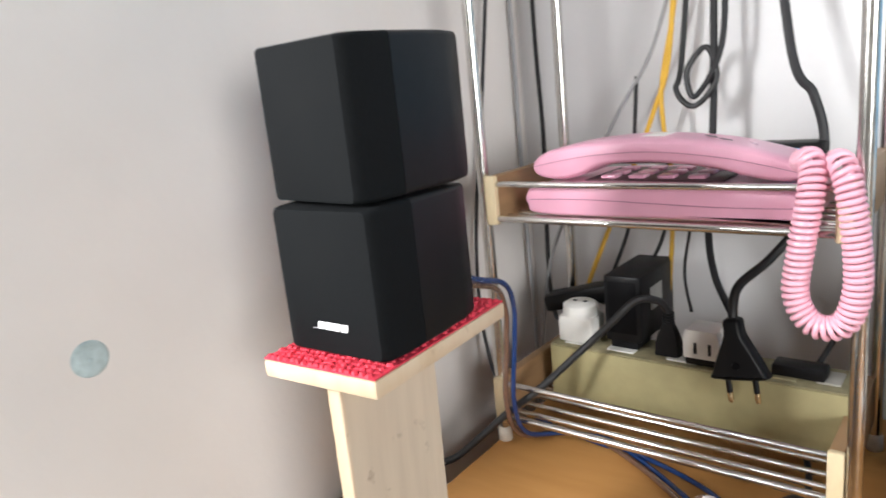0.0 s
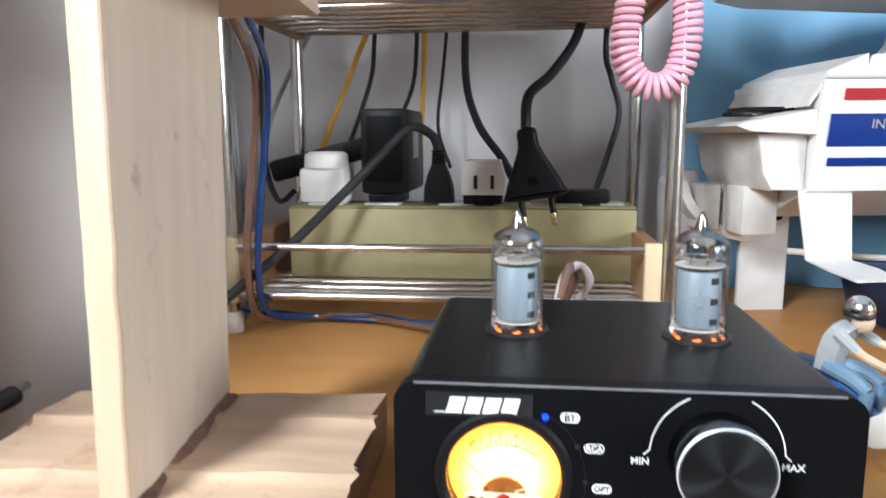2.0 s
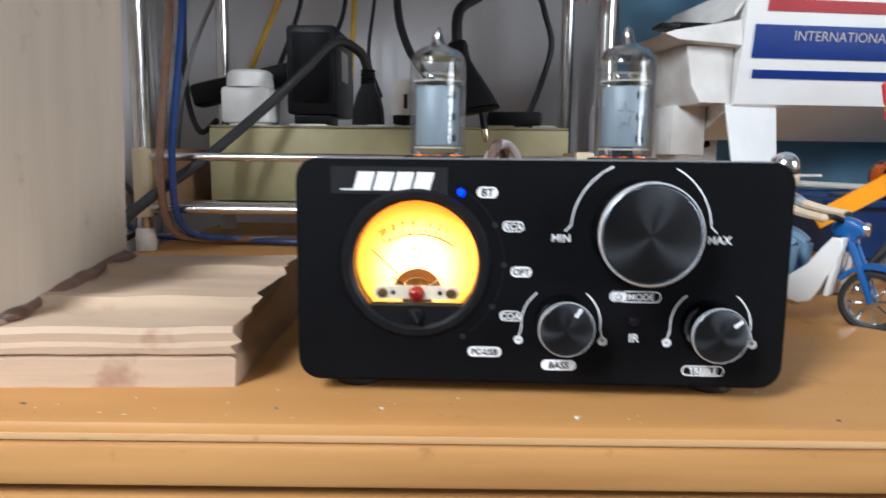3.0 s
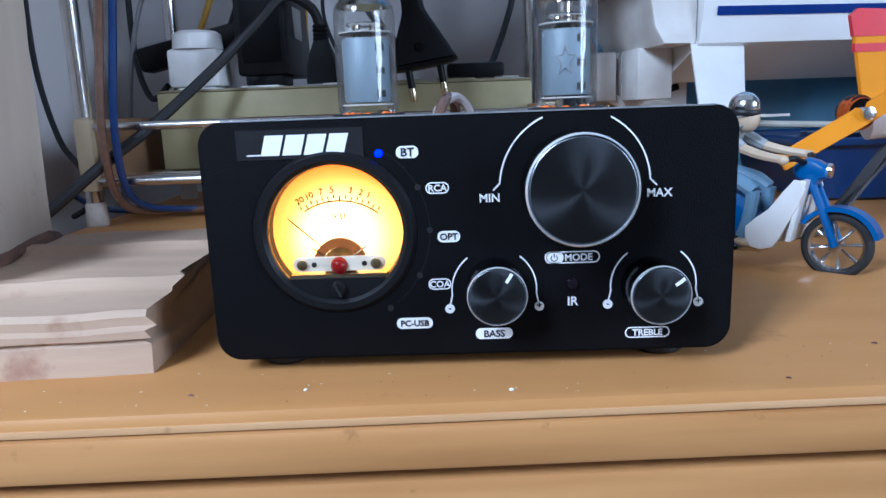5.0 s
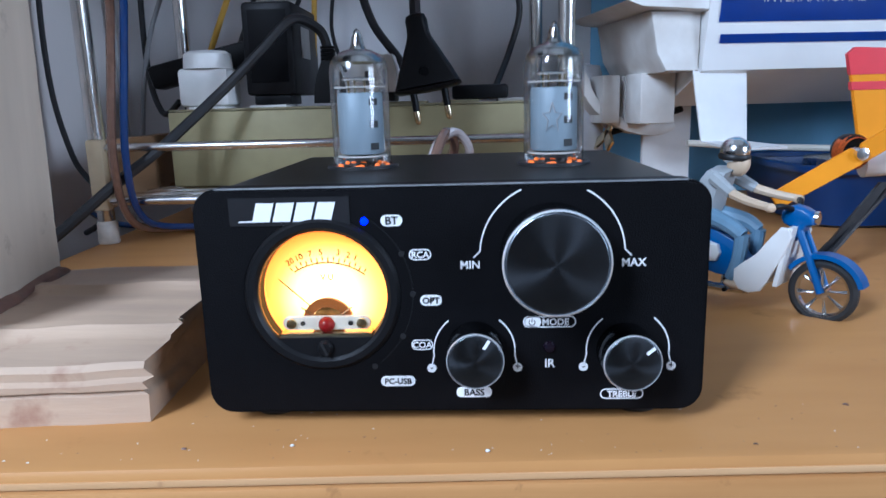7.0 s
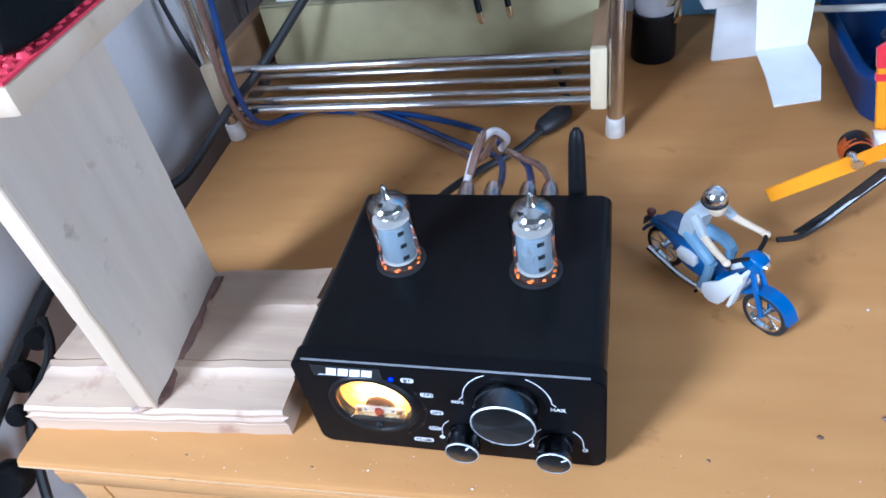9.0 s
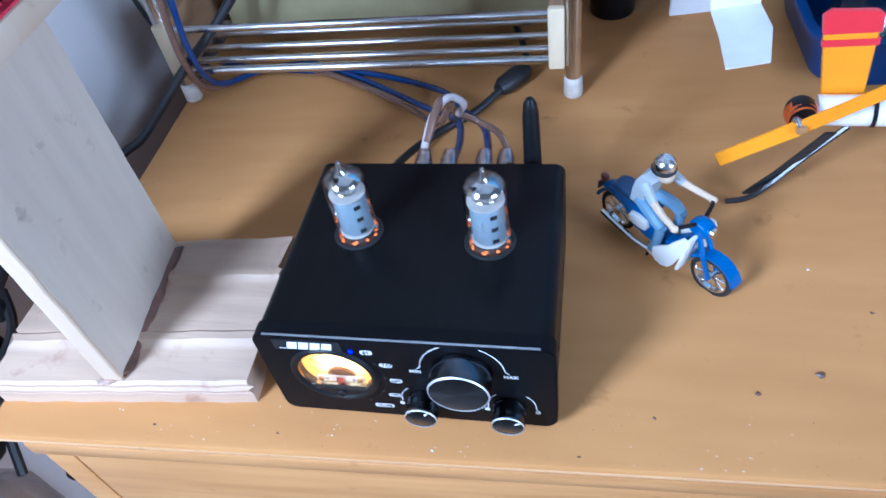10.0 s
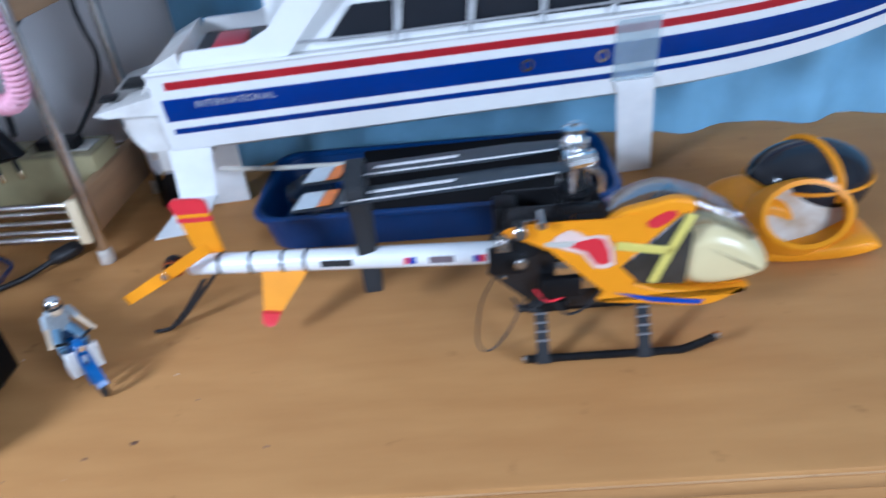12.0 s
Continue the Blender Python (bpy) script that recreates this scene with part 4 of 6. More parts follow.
for zt, zb, x0, x1, rt, rb in ((0.2360, 0.1965, -0.2430, 0.0055, 0.2290, 0.2015), (0.0610, 0.0205, -0.2520, 0.0045, 0.0560, 0.0255)):
    for x in (x0, x1):
        e = part("shelf_end", bm_box(x + 0.0004, x + 0.0092, 0.5300, 0.6560, zb + 0.0006, zt - 0.0006, 0.0008), SHELFWOOD, rack, "brown wooden shelf end")
        part("end_cap", bm_box(x, x + 0.0098, 0.5245, 0.5305, zb, zt, 0.0014), CREAM, e, "cream wooden front edge")
    for y, z, r in ((0.5290, rt, 0.0025), (0.5285, rb, 0.0028), (0.5430, rb - 0.0012, 0.0024), (0.5590, rb - 0.0012, 0.0024), (0.5770, rb - 0.0012, 0.0024), (0.5950, rb - 0.0012, 0.0024), (0.6130, rb - 0.0012, 0.0024), (0.6330, rb - 0.0012, 0.0024), (0.6500, rb, 0.0026), (0.6500, rt, 0.0025)):
        part("rail", bm_tube([(x0 + 0.0092, y, z), (x1 + 0.0006, y, z)], r, 12), CHROME, rack)

# ---------------------------------------------------------------- the telephone
phone = thing("telephone", pose(-0.112, 0.5345, 0.2037), "pink plastic corded telephone lying on the rack's upper shelf", "telephone")
pb = smooth_outline([(-0.100, 0.008), (-0.101, 0.016), (-0.092, 0.0225), (-0.05, 0.0245), (0.0, 0.0245), (0.05, 0.0235), (0.093, 0.021), (0.101, 0.014), (0.099, 0.004), (0.09, 0.0), (0.0, 0.0), (-0.088, 0.0)])
base = part("base", bm_pillow(pb, 0.0, 0.098, 0.08, 0.0035), PINK, phone)
part("seam", bm_tube([(-0.096, -0.0002, 0.0125), (-0.05, -0.0004, 0.0135), (0.0, -0.0004, 0.0120), (0.05, -0.0004, 0.0105), (0.096, -0.0002, 0.0110)], 0.00035, 5), mat("pink_seam", (0.45, 0.20, 0.28), 0.5), base)
part("keypad", bm_box(-0.056, 0.046, 0.016, 0.08, 0.0240, 0.0256, 0.0006), mat("brown_keypad", (0.10, 0.05, 0.06), 0.5), base, "dark keypad plate")
for i in range(4):
    for j in range(3):
        part("key", bm_box(-0.046 + i * 0.022, -0.034 + i * 0.022, 0.022 + j * 0.018, 0.034 + j * 0.018, 0.0252, 0.0280, 0.0010), PINK, base)
hs = smooth_outline([(-0.094, 0.030), (-0.096, 0.041), (-0.082, 0.049), (-0.05, 0.0545), (-0.005, 0.0565), (0.045, 0.0520), (0.082, 0.0430), (0.098, 0.0360), (0.099, 0.0285), (0.085, 0.0255), (0.064, 0.0285), (0.040, 0.0345), (0.0, 0.0385), (-0.035, 0.0375), (-0.055, 0.0300), (-0.075, 0.0262)])
handset = part("handset", bm_pillow(hs, 0.006, 0.052, 0.22, 0.004), PINK, phone, "pink curved handset")
part("seam", bm_tube([(-0.093, 0.0058, 0.0375), (-0.05, 0.0055, 0.0445), (0.0, 0.0052, 0.0470), (0.05, 0.0055, 0.0420), (0.094, 0.0058, 0.0325)], 0.0003, 5), mat("pink_seam_line", (0.50, 0.24, 0.32), 0.5), handset)
part("print_plate", bm_box(-0.010, 0.006, 0.018, 0.038, 0.0560, 0.0570, 0.0003), PALEPRINT, handset)
for k in range(3):
    part("print_bar", turned(bm_box(-0.004, 0.004, -0.0012, 0.0012, 0, 0.0006, 0.0002), pose(0.036 + k * 0.010, 0.024, 0.0542 - k * 0.0026, 0, 12)), GREYPRINT, handset)


def coil(path, R, r, pitch, seg=12):
    p = smooth_path(path, 14)
    L = [0.0]
    for a, b in zip(p, p[1:]):
        L.append(L[-1] + (b - a).length)
    n = int(L[-1] / pitch * seg)
    pts = []
    j = 0
    side = None
    for i in range(n + 1):
        d = L[-1] * i / n
        while j < len(L) - 2 and L[j + 1] < d:
            j += 1
        t = (d - L[j]) / max(L[j + 1] - L[j], 1e-9)
        c = p[j].lerp(p[j + 1], t)
        tan = (p[j + 1] - p[j]).normalized()
        if side is None:
            side = tan.cross(Vector((0, 1, 0))).normalized()
        side = (side - tan * side.dot(tan)).normalized()
        a = 2 * math.pi * i / seg
        pts.append(c + R * (math.cos(a) * side + math.sin(a) * tan.cross(side)))
    return bm_tube(pts, r, 7, 1) if False else tube_raw(pts, r, 7)


def tube_raw(p, r, seg):
    bm = bmesh.new()
    rings = []
    tan = (p[1] - p[0]).normalized()
    side = tan.orthogonal().normalized()
    for i, q in enumerate(p):
        tan = (p[min(i + 1, len(p) - 1)] - p[max(i - 1, 0)]).normalized()
        side = (side - tan * side.dot(tan)).normalized()
        up = tan.cross(side)
        rings.append([bm.verts.new(q + r * (math.cos(2 * math.pi * k / seg) * side + math.sin(2 * math.pi * k / seg) * up)) for k in range(seg)])
    for a, b in zip(rings, rings[1:]):
        for k in range(seg):
            bm.faces.new((a[k], a[(k + 1) % seg], b[(k + 1) % seg], b[k]))
    bm.faces.new(rings[0][::-1])
    bm.faces.new(rings[-1])
    bmesh.ops.recalc_face_normals(bm, faces=bm.faces[:])
    return bm


cord = coil([(-0.016, 0.542, 0.243), (-0.007, 0.525, 0.2445), (-0.006, 0.5150, 0.225), (-0.010, 0.5130, 0.195), (-0.0125, 0.5130, 0.168), (-0.006, 0.5130, 0.1525), (0.0045, 0.5130, 0.1480), (0.0150, 0.5130, 0.1540), (0.0200, 0.5130, 0.175), (0.0180, 0.5135, 0.205), (0.0135, 0.5160, 0.232), (0.0080, 0.5240, 0.2440), (0.0, 0.545, 0.240)], 0.0064, 0.0017, 0.0040)
solid("coil_cord", cord, PINKCORD, "pink coiled handset cord hanging in a loop", "cord")
router = thing("network_box", pose(-0.047, 0.640, 0.2037), "flat black box with a small blue light behind the telephone", "network box")
part("case", bm_box(-0.034, 0.026, -0.012, 0.010, 0.0, 0.040, 0.002), BLACKPL, router)
part("light", bm_box(0.0, 0.010, -0.0128, -0.0121, 0.033, 0.036), glow("blue_light", (0.1, 0.45, 1.0), 1.0), router)

# ---------------------------------------------------------------- the power strip and what is plugged into it
strip = thing("power_strip", pose(-0.2275, 0.5800, 0.0268), "olive-beige box-shaped power strip on the rack's lower shelf", "power strip")
part("body", bm_box(0, 0.2350, 0, 0.0430, 0, 0.0480, 0.0014), OLIVE, strip)
part("lid", bm_box(0.0005, 0.2345, 0.0005, 0.0425, 0.0482, 0.0496, 0.0006), OLIVETOP, strip)
for x in (0.012, 0.052, 0.104, 0.142, 0.176):
    part("outlet", bm_box(x, x + 0.024, 0.006, 0.036, 0.0494, 0.0510, 0.0006), WHITEPL if x < 0.13 else OLIVETOP, strip)
part("switch", bm_box(0.212, 0.228, 0.010, 0.032, 0.0494, 0.0515, 0.0008), mat("grey_switch", (0.42, 0.40, 0.36), 0.5), strip)
ZS = 0.0780
wp = thing("plug_adapter", pose(-0.2045, 0.598, ZS), "chunky white plug adapter in the power strip", "plug adapter")
part("body", bm_box(-0.0165, 0.0165, -0.013, 0.013, 0.0, 0.0240, 0.0028), WHITEPL, wp)
part("top", bm_lathe([(0.0, 0.0350), (0.0120, 0.0350), (0.0150, 0.0330), (0.0158, 0.0238)], 28), WHITEPL, wp)
part("socket_hole", bm_lathe([(0.0, 0.0352), (0.0020, 0.0352), (0.0020, 0.0356)], 10, (-0.005, 0, 0)), INK, wp)
part("socket_hole", bm_lathe([(0.0, 0.0352), (0.0020, 0.0352), (0.0020, 0.0356)], 10, (0.005, 0, 0)), INK, wp)
ad = thing("power_adapter", pose(-0.1615, 0.590, ZS), "bulky black power adapter standing in the power strip", "power adapter")
part("body", bm_box(-0.0165, 0.0165, 0.0, 0.072, 0.006, 0.0640, 0.0026), BLACKPL, ad)
part("face", bm_box(-0.0125, 0.0125, -0.0006, 0.0008, 0.014, 0.0590, 0.0004), BLACKMETAL, ad)
part("plug_base", bm_box(-0.0120, 0.0120, 0.002, 0.030, 0.0, 0.0058, 0.0006), BLACKPL, ad)
part("rating_label", bm_box(0.0166, 0.0169, 0.020, 0.044, 0.030, 0.050), mat("grey_label", (0.40, 0.40, 0.38), 0.5), ad)
fl = thing("charger", pose(-0.224, 0.632, ZS - 0.001, 0, 0, 8), "flat black charger lying behind the white plug", "charger")
part("body", turned(bm_box(-0.030, 0.050, -0.012, 0.012, 0.0, 0.0160, 0.003), pose(0, 0, 0.020, 0, -14)), BLACKPL, fl)
part("prong_block", bm_box(-0.008, 0.012, -0.008, 0.008, 0.0, 0.024, 0.002), BLACKPL, fl)
pg = thing("mains_plug", pose(-0.1245, 0.596, ZS), "black moulded mains plug in the power strip", "plug")
part("body", bm_loft([[(a * sx, b * 0.8 * sx, z) for a, b in ((-0.009, -0.008), (0.009, -0.008), (0.0105, 0.0), (0.009, 0.008), (-0.009, 0.008), (-0.0105, 0.0))] for z, sx in ((0.0, 1.05), (0.010, 1.0), (0.018, 0.8), (0.026, 0.48), (0.034, 0.42))]), BLACKPL, pg)
for k in range(4):
    part("rib", bm_lathe([(0.0048, 0.0), (0.0052, 0.0008), (0.0048, 0.0016)], 12, (0, 0, 0.027 + k * 0.0024)), BLACKPL, pg)
wsck = thing("travel_adapter", pose(-0.0935, 0.5935, ZS), "white two-slot socket adapter on a black plug", "adapter")
part("body", bm_loft([[(a * s, b, z) for a, b in ((-0.014, -0.012), (0.014, -0.012), (0.014, 0.012), (-0.014, 0.012))] for z, s in ((0.006, 1.0), (0.020, 1.0), (0.029, 0.82))]), WHITEPL, wsck)
part("base", bm_box(-0.0130, 0.0130, -0.011, 0.011, 0.0, 0.0058, 0.001), BLACKPL, wsck)
for x in (-0.0045, 0.0065):
    part("slot", bm_box(x - 0.0012, x + 0.0012, -0.0124, -0.0119, 0.010, 0.019), INK, wsck)
bk = thing("flat_plug", pose(-0.0230, 0.597, ZS), "flat black plug lying on the power strip", "plug")
part("body", bm_box(-0.022, 0.014, -0.009, 0.009, 0.0, 0.0090, 0.002), BLACKPL, bk)

eu = thing("euro_plug", pose(-0.0580, 0.5620, 0.0835, -4, -9, 0), "loose black two-pin mains plug hanging by its cable", "plug")
part("body", bm_pillow(smooth_outline([(-0.0175, 0.0), (-0.0185, 0.006), (-0.0120, 0.021), (-0.0068, 0.0330), (-0.0055, 0.044), (0.0055, 0.044), (0.0068, 0.0330), (0.0120, 0.021), (0.0185, 0.006), (0.0175, 0.0)], 3), -0.0075, 0.0075, 0.35, 0.003), BLACKPL, eu)
part("boss", turned(bm_lathe([(0.0, -0.0085), (0.0024, -0.0085), (0.0030, -0.0070)], 18), pose(0, 0, 0.011, -90)), BLACKMETAL, eu)
for x in (-0.0095, 0.0095):
    pin = part("pin", bm_lathe([(0.0021, 0.0), (0.0021, -0.0105), (0.0, -0.0106)], 14, (x, 0, 0)), BLACKPL, eu)
    part("pin_tip", bm_lathe([(0.0022, -0.0108), (0.0022, -0.0165), (0.0013, -0.0185), (0.0, -0.0188)], 14, (x, 0, 0)), BRASS, pin, "bare metal tip")

# ---------------------------------------------------------------- cables


def cable(name, pts, r, material, label):
    to_amp = 0.0040 if name != "cable" else 0.0
    pts = [(x - 0.0115 + to_amp * min(1.0, max(0.0, (0.50 - y) / 0.06)) * (x > -0.12), y, z) for x, y, z in pts]
    return solid(name, bm_tube(pts, r, 9, 8), material, label, "cable", "cables round the rack")


cable("cable", [(-0.267, 0.674, 0.50), (-0.266, 0.672, 0.34), (-0.264, 0.672, 0.25), (-0.267, 0.670, 0.12), (-0.250, 0.650, 0.075), (-0.232, 0.640, 0.082)], 0.0022, RUBBER, "thin dark cable hanging down the wall")
cable("cable", [(-0.296, 0.676, 0.50), (-0.294, 0.676, 0.343), (-0.294, 0.675, 0.188), (-0.288, 0.670, 0.05), (-0.285, 0.66, -0.1)], 0.0020, GREYCABLE, "thin grey cable hanging in the corner")
cable("cable", [(-0.120, 0.672, 0.42), (-0.149, 0.670, 0.324), (-0.186, 0.668, 0.264), (-0.258, 0.668, 0.140), (-0.275, 0.66, 0.03)], 0.0018, GREYCABLE, "thin pale grey cable running aslant")
cable("cable", [(-0.125, 0.670, 0.46), (-0.134, 0.668, 0.322), (-0.150, 0.666, 0.266), (-0.185, 0.664, 0.185), (-0.212, 0.655, 0.116), (-0.218, 0.640, 0.082)], 0.0022, YELLOWCABLE, "yellow cable hanging down the wall")
cable("cable", [(-0.120, 0.672, 0.46), (-0.130, 0.671, 0.36), (-0.141, 0.668, 0.297), (-0.140, 0.664, 0.26), (-0.132, 0.662, 0.20), (-0.136, 0.655, 0.10)], 0.0020, YELLOWCABLE, "yellow cable hanging down the wall")
cable("cable", [(-0.165, 0.670, 0.30), (-0.172, 0.668, 0.20), (-0.176, 0.666, 0.165), (-0.192, 0.655, 0.115), (-0.196, 0.645, 0.095)], 0.0018, RUBBER, "thin black cable behind the adapters")
cable("cable", [(-0.138, 0.670, 0.24), (-0.140, 0.664, 0.171), (-0.149, 0.655, 0.140)], 0.0017, RUBBER, "thin black cable behind the adapters")
cable("cable", [(-0.112, 0.670, 0.24), (-0.118, 0.664, 0.172), (-0.121, 0.655, 0.130), (-0.110, 0.64, 0.10)], 0.0014, RUBBER, "thin black cable behind the adapters")
cable("cable", [(-0.112, 0.672, 0.46), (-0.124, 0.668, 0.312), (-0.128, 0.664, 0.286), (-0.112, 0.660, 0.272), (-0.095, 0.664, 0.292), (-0.104, 0.668, 0.318), (-0.118, 0.662, 0.300), (-0.110, 0.660, 0.28), (-0.090, 0.668, 0.33), (-0.094, 0.672, 0.46)], 0.0024, RUBBER, "black cable looped into a loose coil")
cable("cable", [(-0.098, 0.671, 0.46), (-0.098, 0.668, 0.317), (-0.098, 0.664, 0.257), (-0.100, 0.655, 0.174), (-0.090, 0.640, 0.134), (-0.070, 0.622, 0.106), (-0.060, 0.606, 0.088)], 0.0030, RUBBER, "thick black mains cable")
cable("cable", [(-0.060, 0.672, 0.46), (-0.036, 0.648, 0.309), (-0.020, 0.645, 0.276), (-0.012, 0.642, 0.241), (-0.018, 0.628, 0.195), (-0.036, 0.600, 0.165), (-0.0520, 0.573, 0.148), (-0.0535, 0.5655, 0.126)], 0.0034, RUBBER, "thick black mains cable of the loose plug")
cable("cable", [(0.010, 0.668, 0.27), (0.004, 0.662, 0.19), (0.008, 0.656, 0.165), (0.014, 0.652, 0.139), (0.006, 0.642, 0.11), (-0.006, 0.612, 0.083)], 0.0022, RUBBER, "black cable down to the flat plug")
cable("cable", [(-0.113, 0.596, 0.112), (-0.117, 0.590, 0.124), (-0.130, 0.575, 0.1285), (-0.148, 0.566, 0.110), (-0.170, 0.556, 0.087), (-0.200, 0.530, 0.055), (-0.222, 0.5150, 0.036), (-0.242, 0.495, 0.015), (-0.254, 0.480, 0.0035), (-0.2685, 0.465, -0.006), (-0.278, 0.455, -0.05), (-0.285, 0.45, -0.2)], 0.0031, RUBBER, "black mains cable slung across the rack")
cable("cable", [(-0.285, 0.640, 0.46), (-0.288, 0.610, 0.30), (-0.290, 0.585, 0.18), (-0.289, 0.578, 0.10), (-0.276, 0.570, 0.050), (-0.256, 0.556, 0.030), (-0.2485, 0.545, 0.012), (-0.262, 0.55, 0.003)], 0.0018, RUBBER, "thin black cable hanging between wall and rack")
cable("speaker_cable", [(-0.170, 0.366, 0.225), (-0.173, 0.385, 0.212), (-0.180, 0.428, 0.184), (-0.190, 0.480, 0.164), (-0.1985, 0.503, 0.138), (-0.2045, 0.509, 0.107), (-0.2115, 0.511, 0.050), (-0.2125, 0.528, 0.014), (-0.192, 0.558, 0.0045), (-0.160, 0.566, 0.004), (-0.139, 0.558, 0.004), (-0.102, 0.537, 0.004), (-0.060, 0.500, 0.012), (-0.036, 0.470, 0.024), (-0.030, 0.440, 0.034), (-0.0285, 0.412, 0.043)], 0.0021, BLUECABLE, "glossy blue speaker cable running to the amplifier")
cable("speaker_cable", [(-0.290, 0.600, 0.012), (-0.262, 0.585, 0.003), (-0.210, 0.566, 0.003), (-0.161, 0.5580, 0.003), (-0.110, 0.552, 0.003), (-0.055, 0.526, 0.006), (-0.034, 0.490, 0.016), (-0.018, 0.455, 0.030), (-0.0105, 0.412, 0.044)], 0.0021, BLUECABLE, "glossy blue speaker cable running to the amplifier")
cable("speaker_cable", [(-0.180, 0.366, 0.222), (-0.183, 0.385, 0.208), (-0.186, 0.428, 0.180), (-0.196, 0.478, 0.160), (-0.2045, 0.500, 0.134), (-0.2105, 0.506, 0.105), (-0.2170, 0.508, 0.048), (-0.2180, 0.526, 0.012), (-0.198, 0.555, 0.0045), (-0.164, 0.561, 0.004), (-0.115, 0.538, 0.004), (-0.070, 0.503, 0.008), (-0.046, 0.462, 0.028), (-0.033, 0.444, 0.055), (-0.036, 0.432, 0.064), (-0.0415, 0.415, 0.052)], 0.0023, COPPERCABLE, "clear speaker cable with a copper core")
cable("speaker_cable", [(-0.030, 0.447, 0.046), (-0.026, 0.442, 0.056), (-0.032, 0.436, 0.064), (-0.039, 0.426, 0.060), (-0.0425, 0.412, 0.050)], 0.0020, CLEARCABLE, "clear silvery cable bent into a small loop")
cable("speaker_cable", [(-0.030, 0.447, 0.046), (-0.020, 0.450, 0.038), (-0.008, 0.435, 0.042), (0.0005, 0.412, 0.045)], 0.0019, COPPERCABLE, "clear speaker cable with a copper core")
for i, x in enumerate((-0.0420, -0.0285, -0.0105, 0.0005)):
    pl = thing("banana_plug", pose(x - 0.0075 - 0.0006 * i, 0.3935, 0.043), "clear-sleeved plug in the amplifier's terminal", "plug", "plugs in the amplifier")
    part("sleeve", turned(bm_lathe([(0.0040, 0.0), (0.0046, 0.003), (0.0044, 0.014), (0.0030, 0.019), (0.0028, 0.019), (0.0040, 0.013), (0.0040, 0.003)], 18, closed=True), pose(0, 0, 0, -68)), CLEARPL, pl)
    part("core", turned(bm_lathe([(0.0, 0.0), (0.0026, 0.0), (0.0026, 0.012), (0.0, 0.013)], 14), pose(0, 0, 0, -68)), BRASS, pl)
cable("power_cable", [(-0.070, 0.3945, 0.026), (-0.071, 0.415, 0.024), (-0.066, 0.452, 0.012), (-0.050, 0.485, 0.004), (-0.030, 0.505, 0.0035), (-0.017, 0.522, 0.006), (-0.006, 0.538, 0.009), (-0.001, 0.556, 0.008), (-0.010, 0.60, 0.004), (-0.03, 0.66, 0.003)], 0.0024, RUBBER, "black power cable of the amplifier on the desk")
solid("inline_connector", turned(bm_lathe([(0.0, -0.013), (0.0040, -0.0125), (0.0062, -0.008), (0.0068, 0.004), (0.0066, 0.012), (0.0045, 0.0155), (0.0, 0.016)], 20), Matrix.Translation((-0.0205, 0.5345, 0.0072)) @ pose(0, 0, 0, 0, 0, -35) @ pose(0, 0, 0, -90)), RUBBER, "black round inline connector on the power cable", "connector")

# ---------------------------------------------------------------- beside and behind the rack
bottle = thing("bottle", pose(0.0440, 0.632, 0), "grey bottle standing on its broad black cap", "bottle")
part("cap", bm_lathe([(0.0150, 0.0), (0.0158, 0.0012), (0.0150, 0.034), (0.0, 0.0345)], 28), BLACKPL, bottle)
part("body", bm_lathe([(0.0130, 0.0347), (0.0150, 0.040), (0.0152, 0.085), (0.0120, 0.098), (0.0, 0.100)], 28), GREYBAG, bottle)
flask = thing("flask", pose(-0.290, 0.262, -0.175), "clear plastic flask with a black base in the gap", "flask")
part("body", bm_lathe([(0.0, 0.0), (0.020, 0.0), (0.022, 0.004), (0.022, 0.090), (0.014, 0.108), (0.009, 0.112), (0.009, 0.122), (0.0, 0.1225)], 28), CLEARPL, flask)
part("base", bm_lathe([(0.0, -0.012), (0.023, -0.012), (0.0235, -0.001), (0.0, -0.0005)], 28), BLACKPL, flask)
flask_shelf = solid("box", bm_box(-0.306, -0.266, 0.200, 0.420, -0.75, -0.188, 0.003), FOAM, "tall black box standing in the gap beside the desk", "box")
pole = thing("pole", pose(-0.288, 0.428, -0.008), "dark grey pole leaning between wall and desk", "pole")
part("tube", bm_tube([(-0.0165, -0.022, 0.0105), (-0.0150, -0.070, 0.0040), (-0.0080, -0.200, -0.045), (0.000, -0.360, -0.140)], 0.0048, 10), mat("dark_grey_metal", (0.055, 0.058, 0.062), 0.45, 0.3), pole)
part("clamp", merge(bm_tube([(-0.012, -0.085, -0.066), (0.012, -0.09, -0.075), (0.012, -0.12, -0.10)], 0.0045, 8), bm_ball((0.010, -0.125, -0.105), 0.009, 0.012, 0.008)), BLACKPL, pole)
for q, r in (((0.002, -0.090, 0.006), 0.007), ((-0.006, -0.105, -0.010), 0.009), ((0.006, -0.128, -0.012), 0.006), ((0.000, -0.150, -0.040), 0.011)):
    part("knob", turned(bm_lathe([(0.0, -r * 0.6), (r * 0.8, -r * 0.6), (r, -r * 0.3), (r, r * 0.3), (r * 0.8, r * 0.6), (0.0, r * 0.6)], 14), Matrix.Translation(q) @ pose(0, 0, 0, 60, 30)), BLACKPL, pole)
part("strap", bm_tube([(0.000, -0.080, 0.010), (0.012, -0.098, 0.000), (-0.004, -0.120, -0.030), (0.006, -0.150, -0.070)], 0.0030, 8), RUBBER, pole)
part("tip", bm_tube([(-0.0165, -0.022, 0.0105), (-0.0168, -0.012, 0.0122)], 0.0020, 8), GREYCABLE, pole)


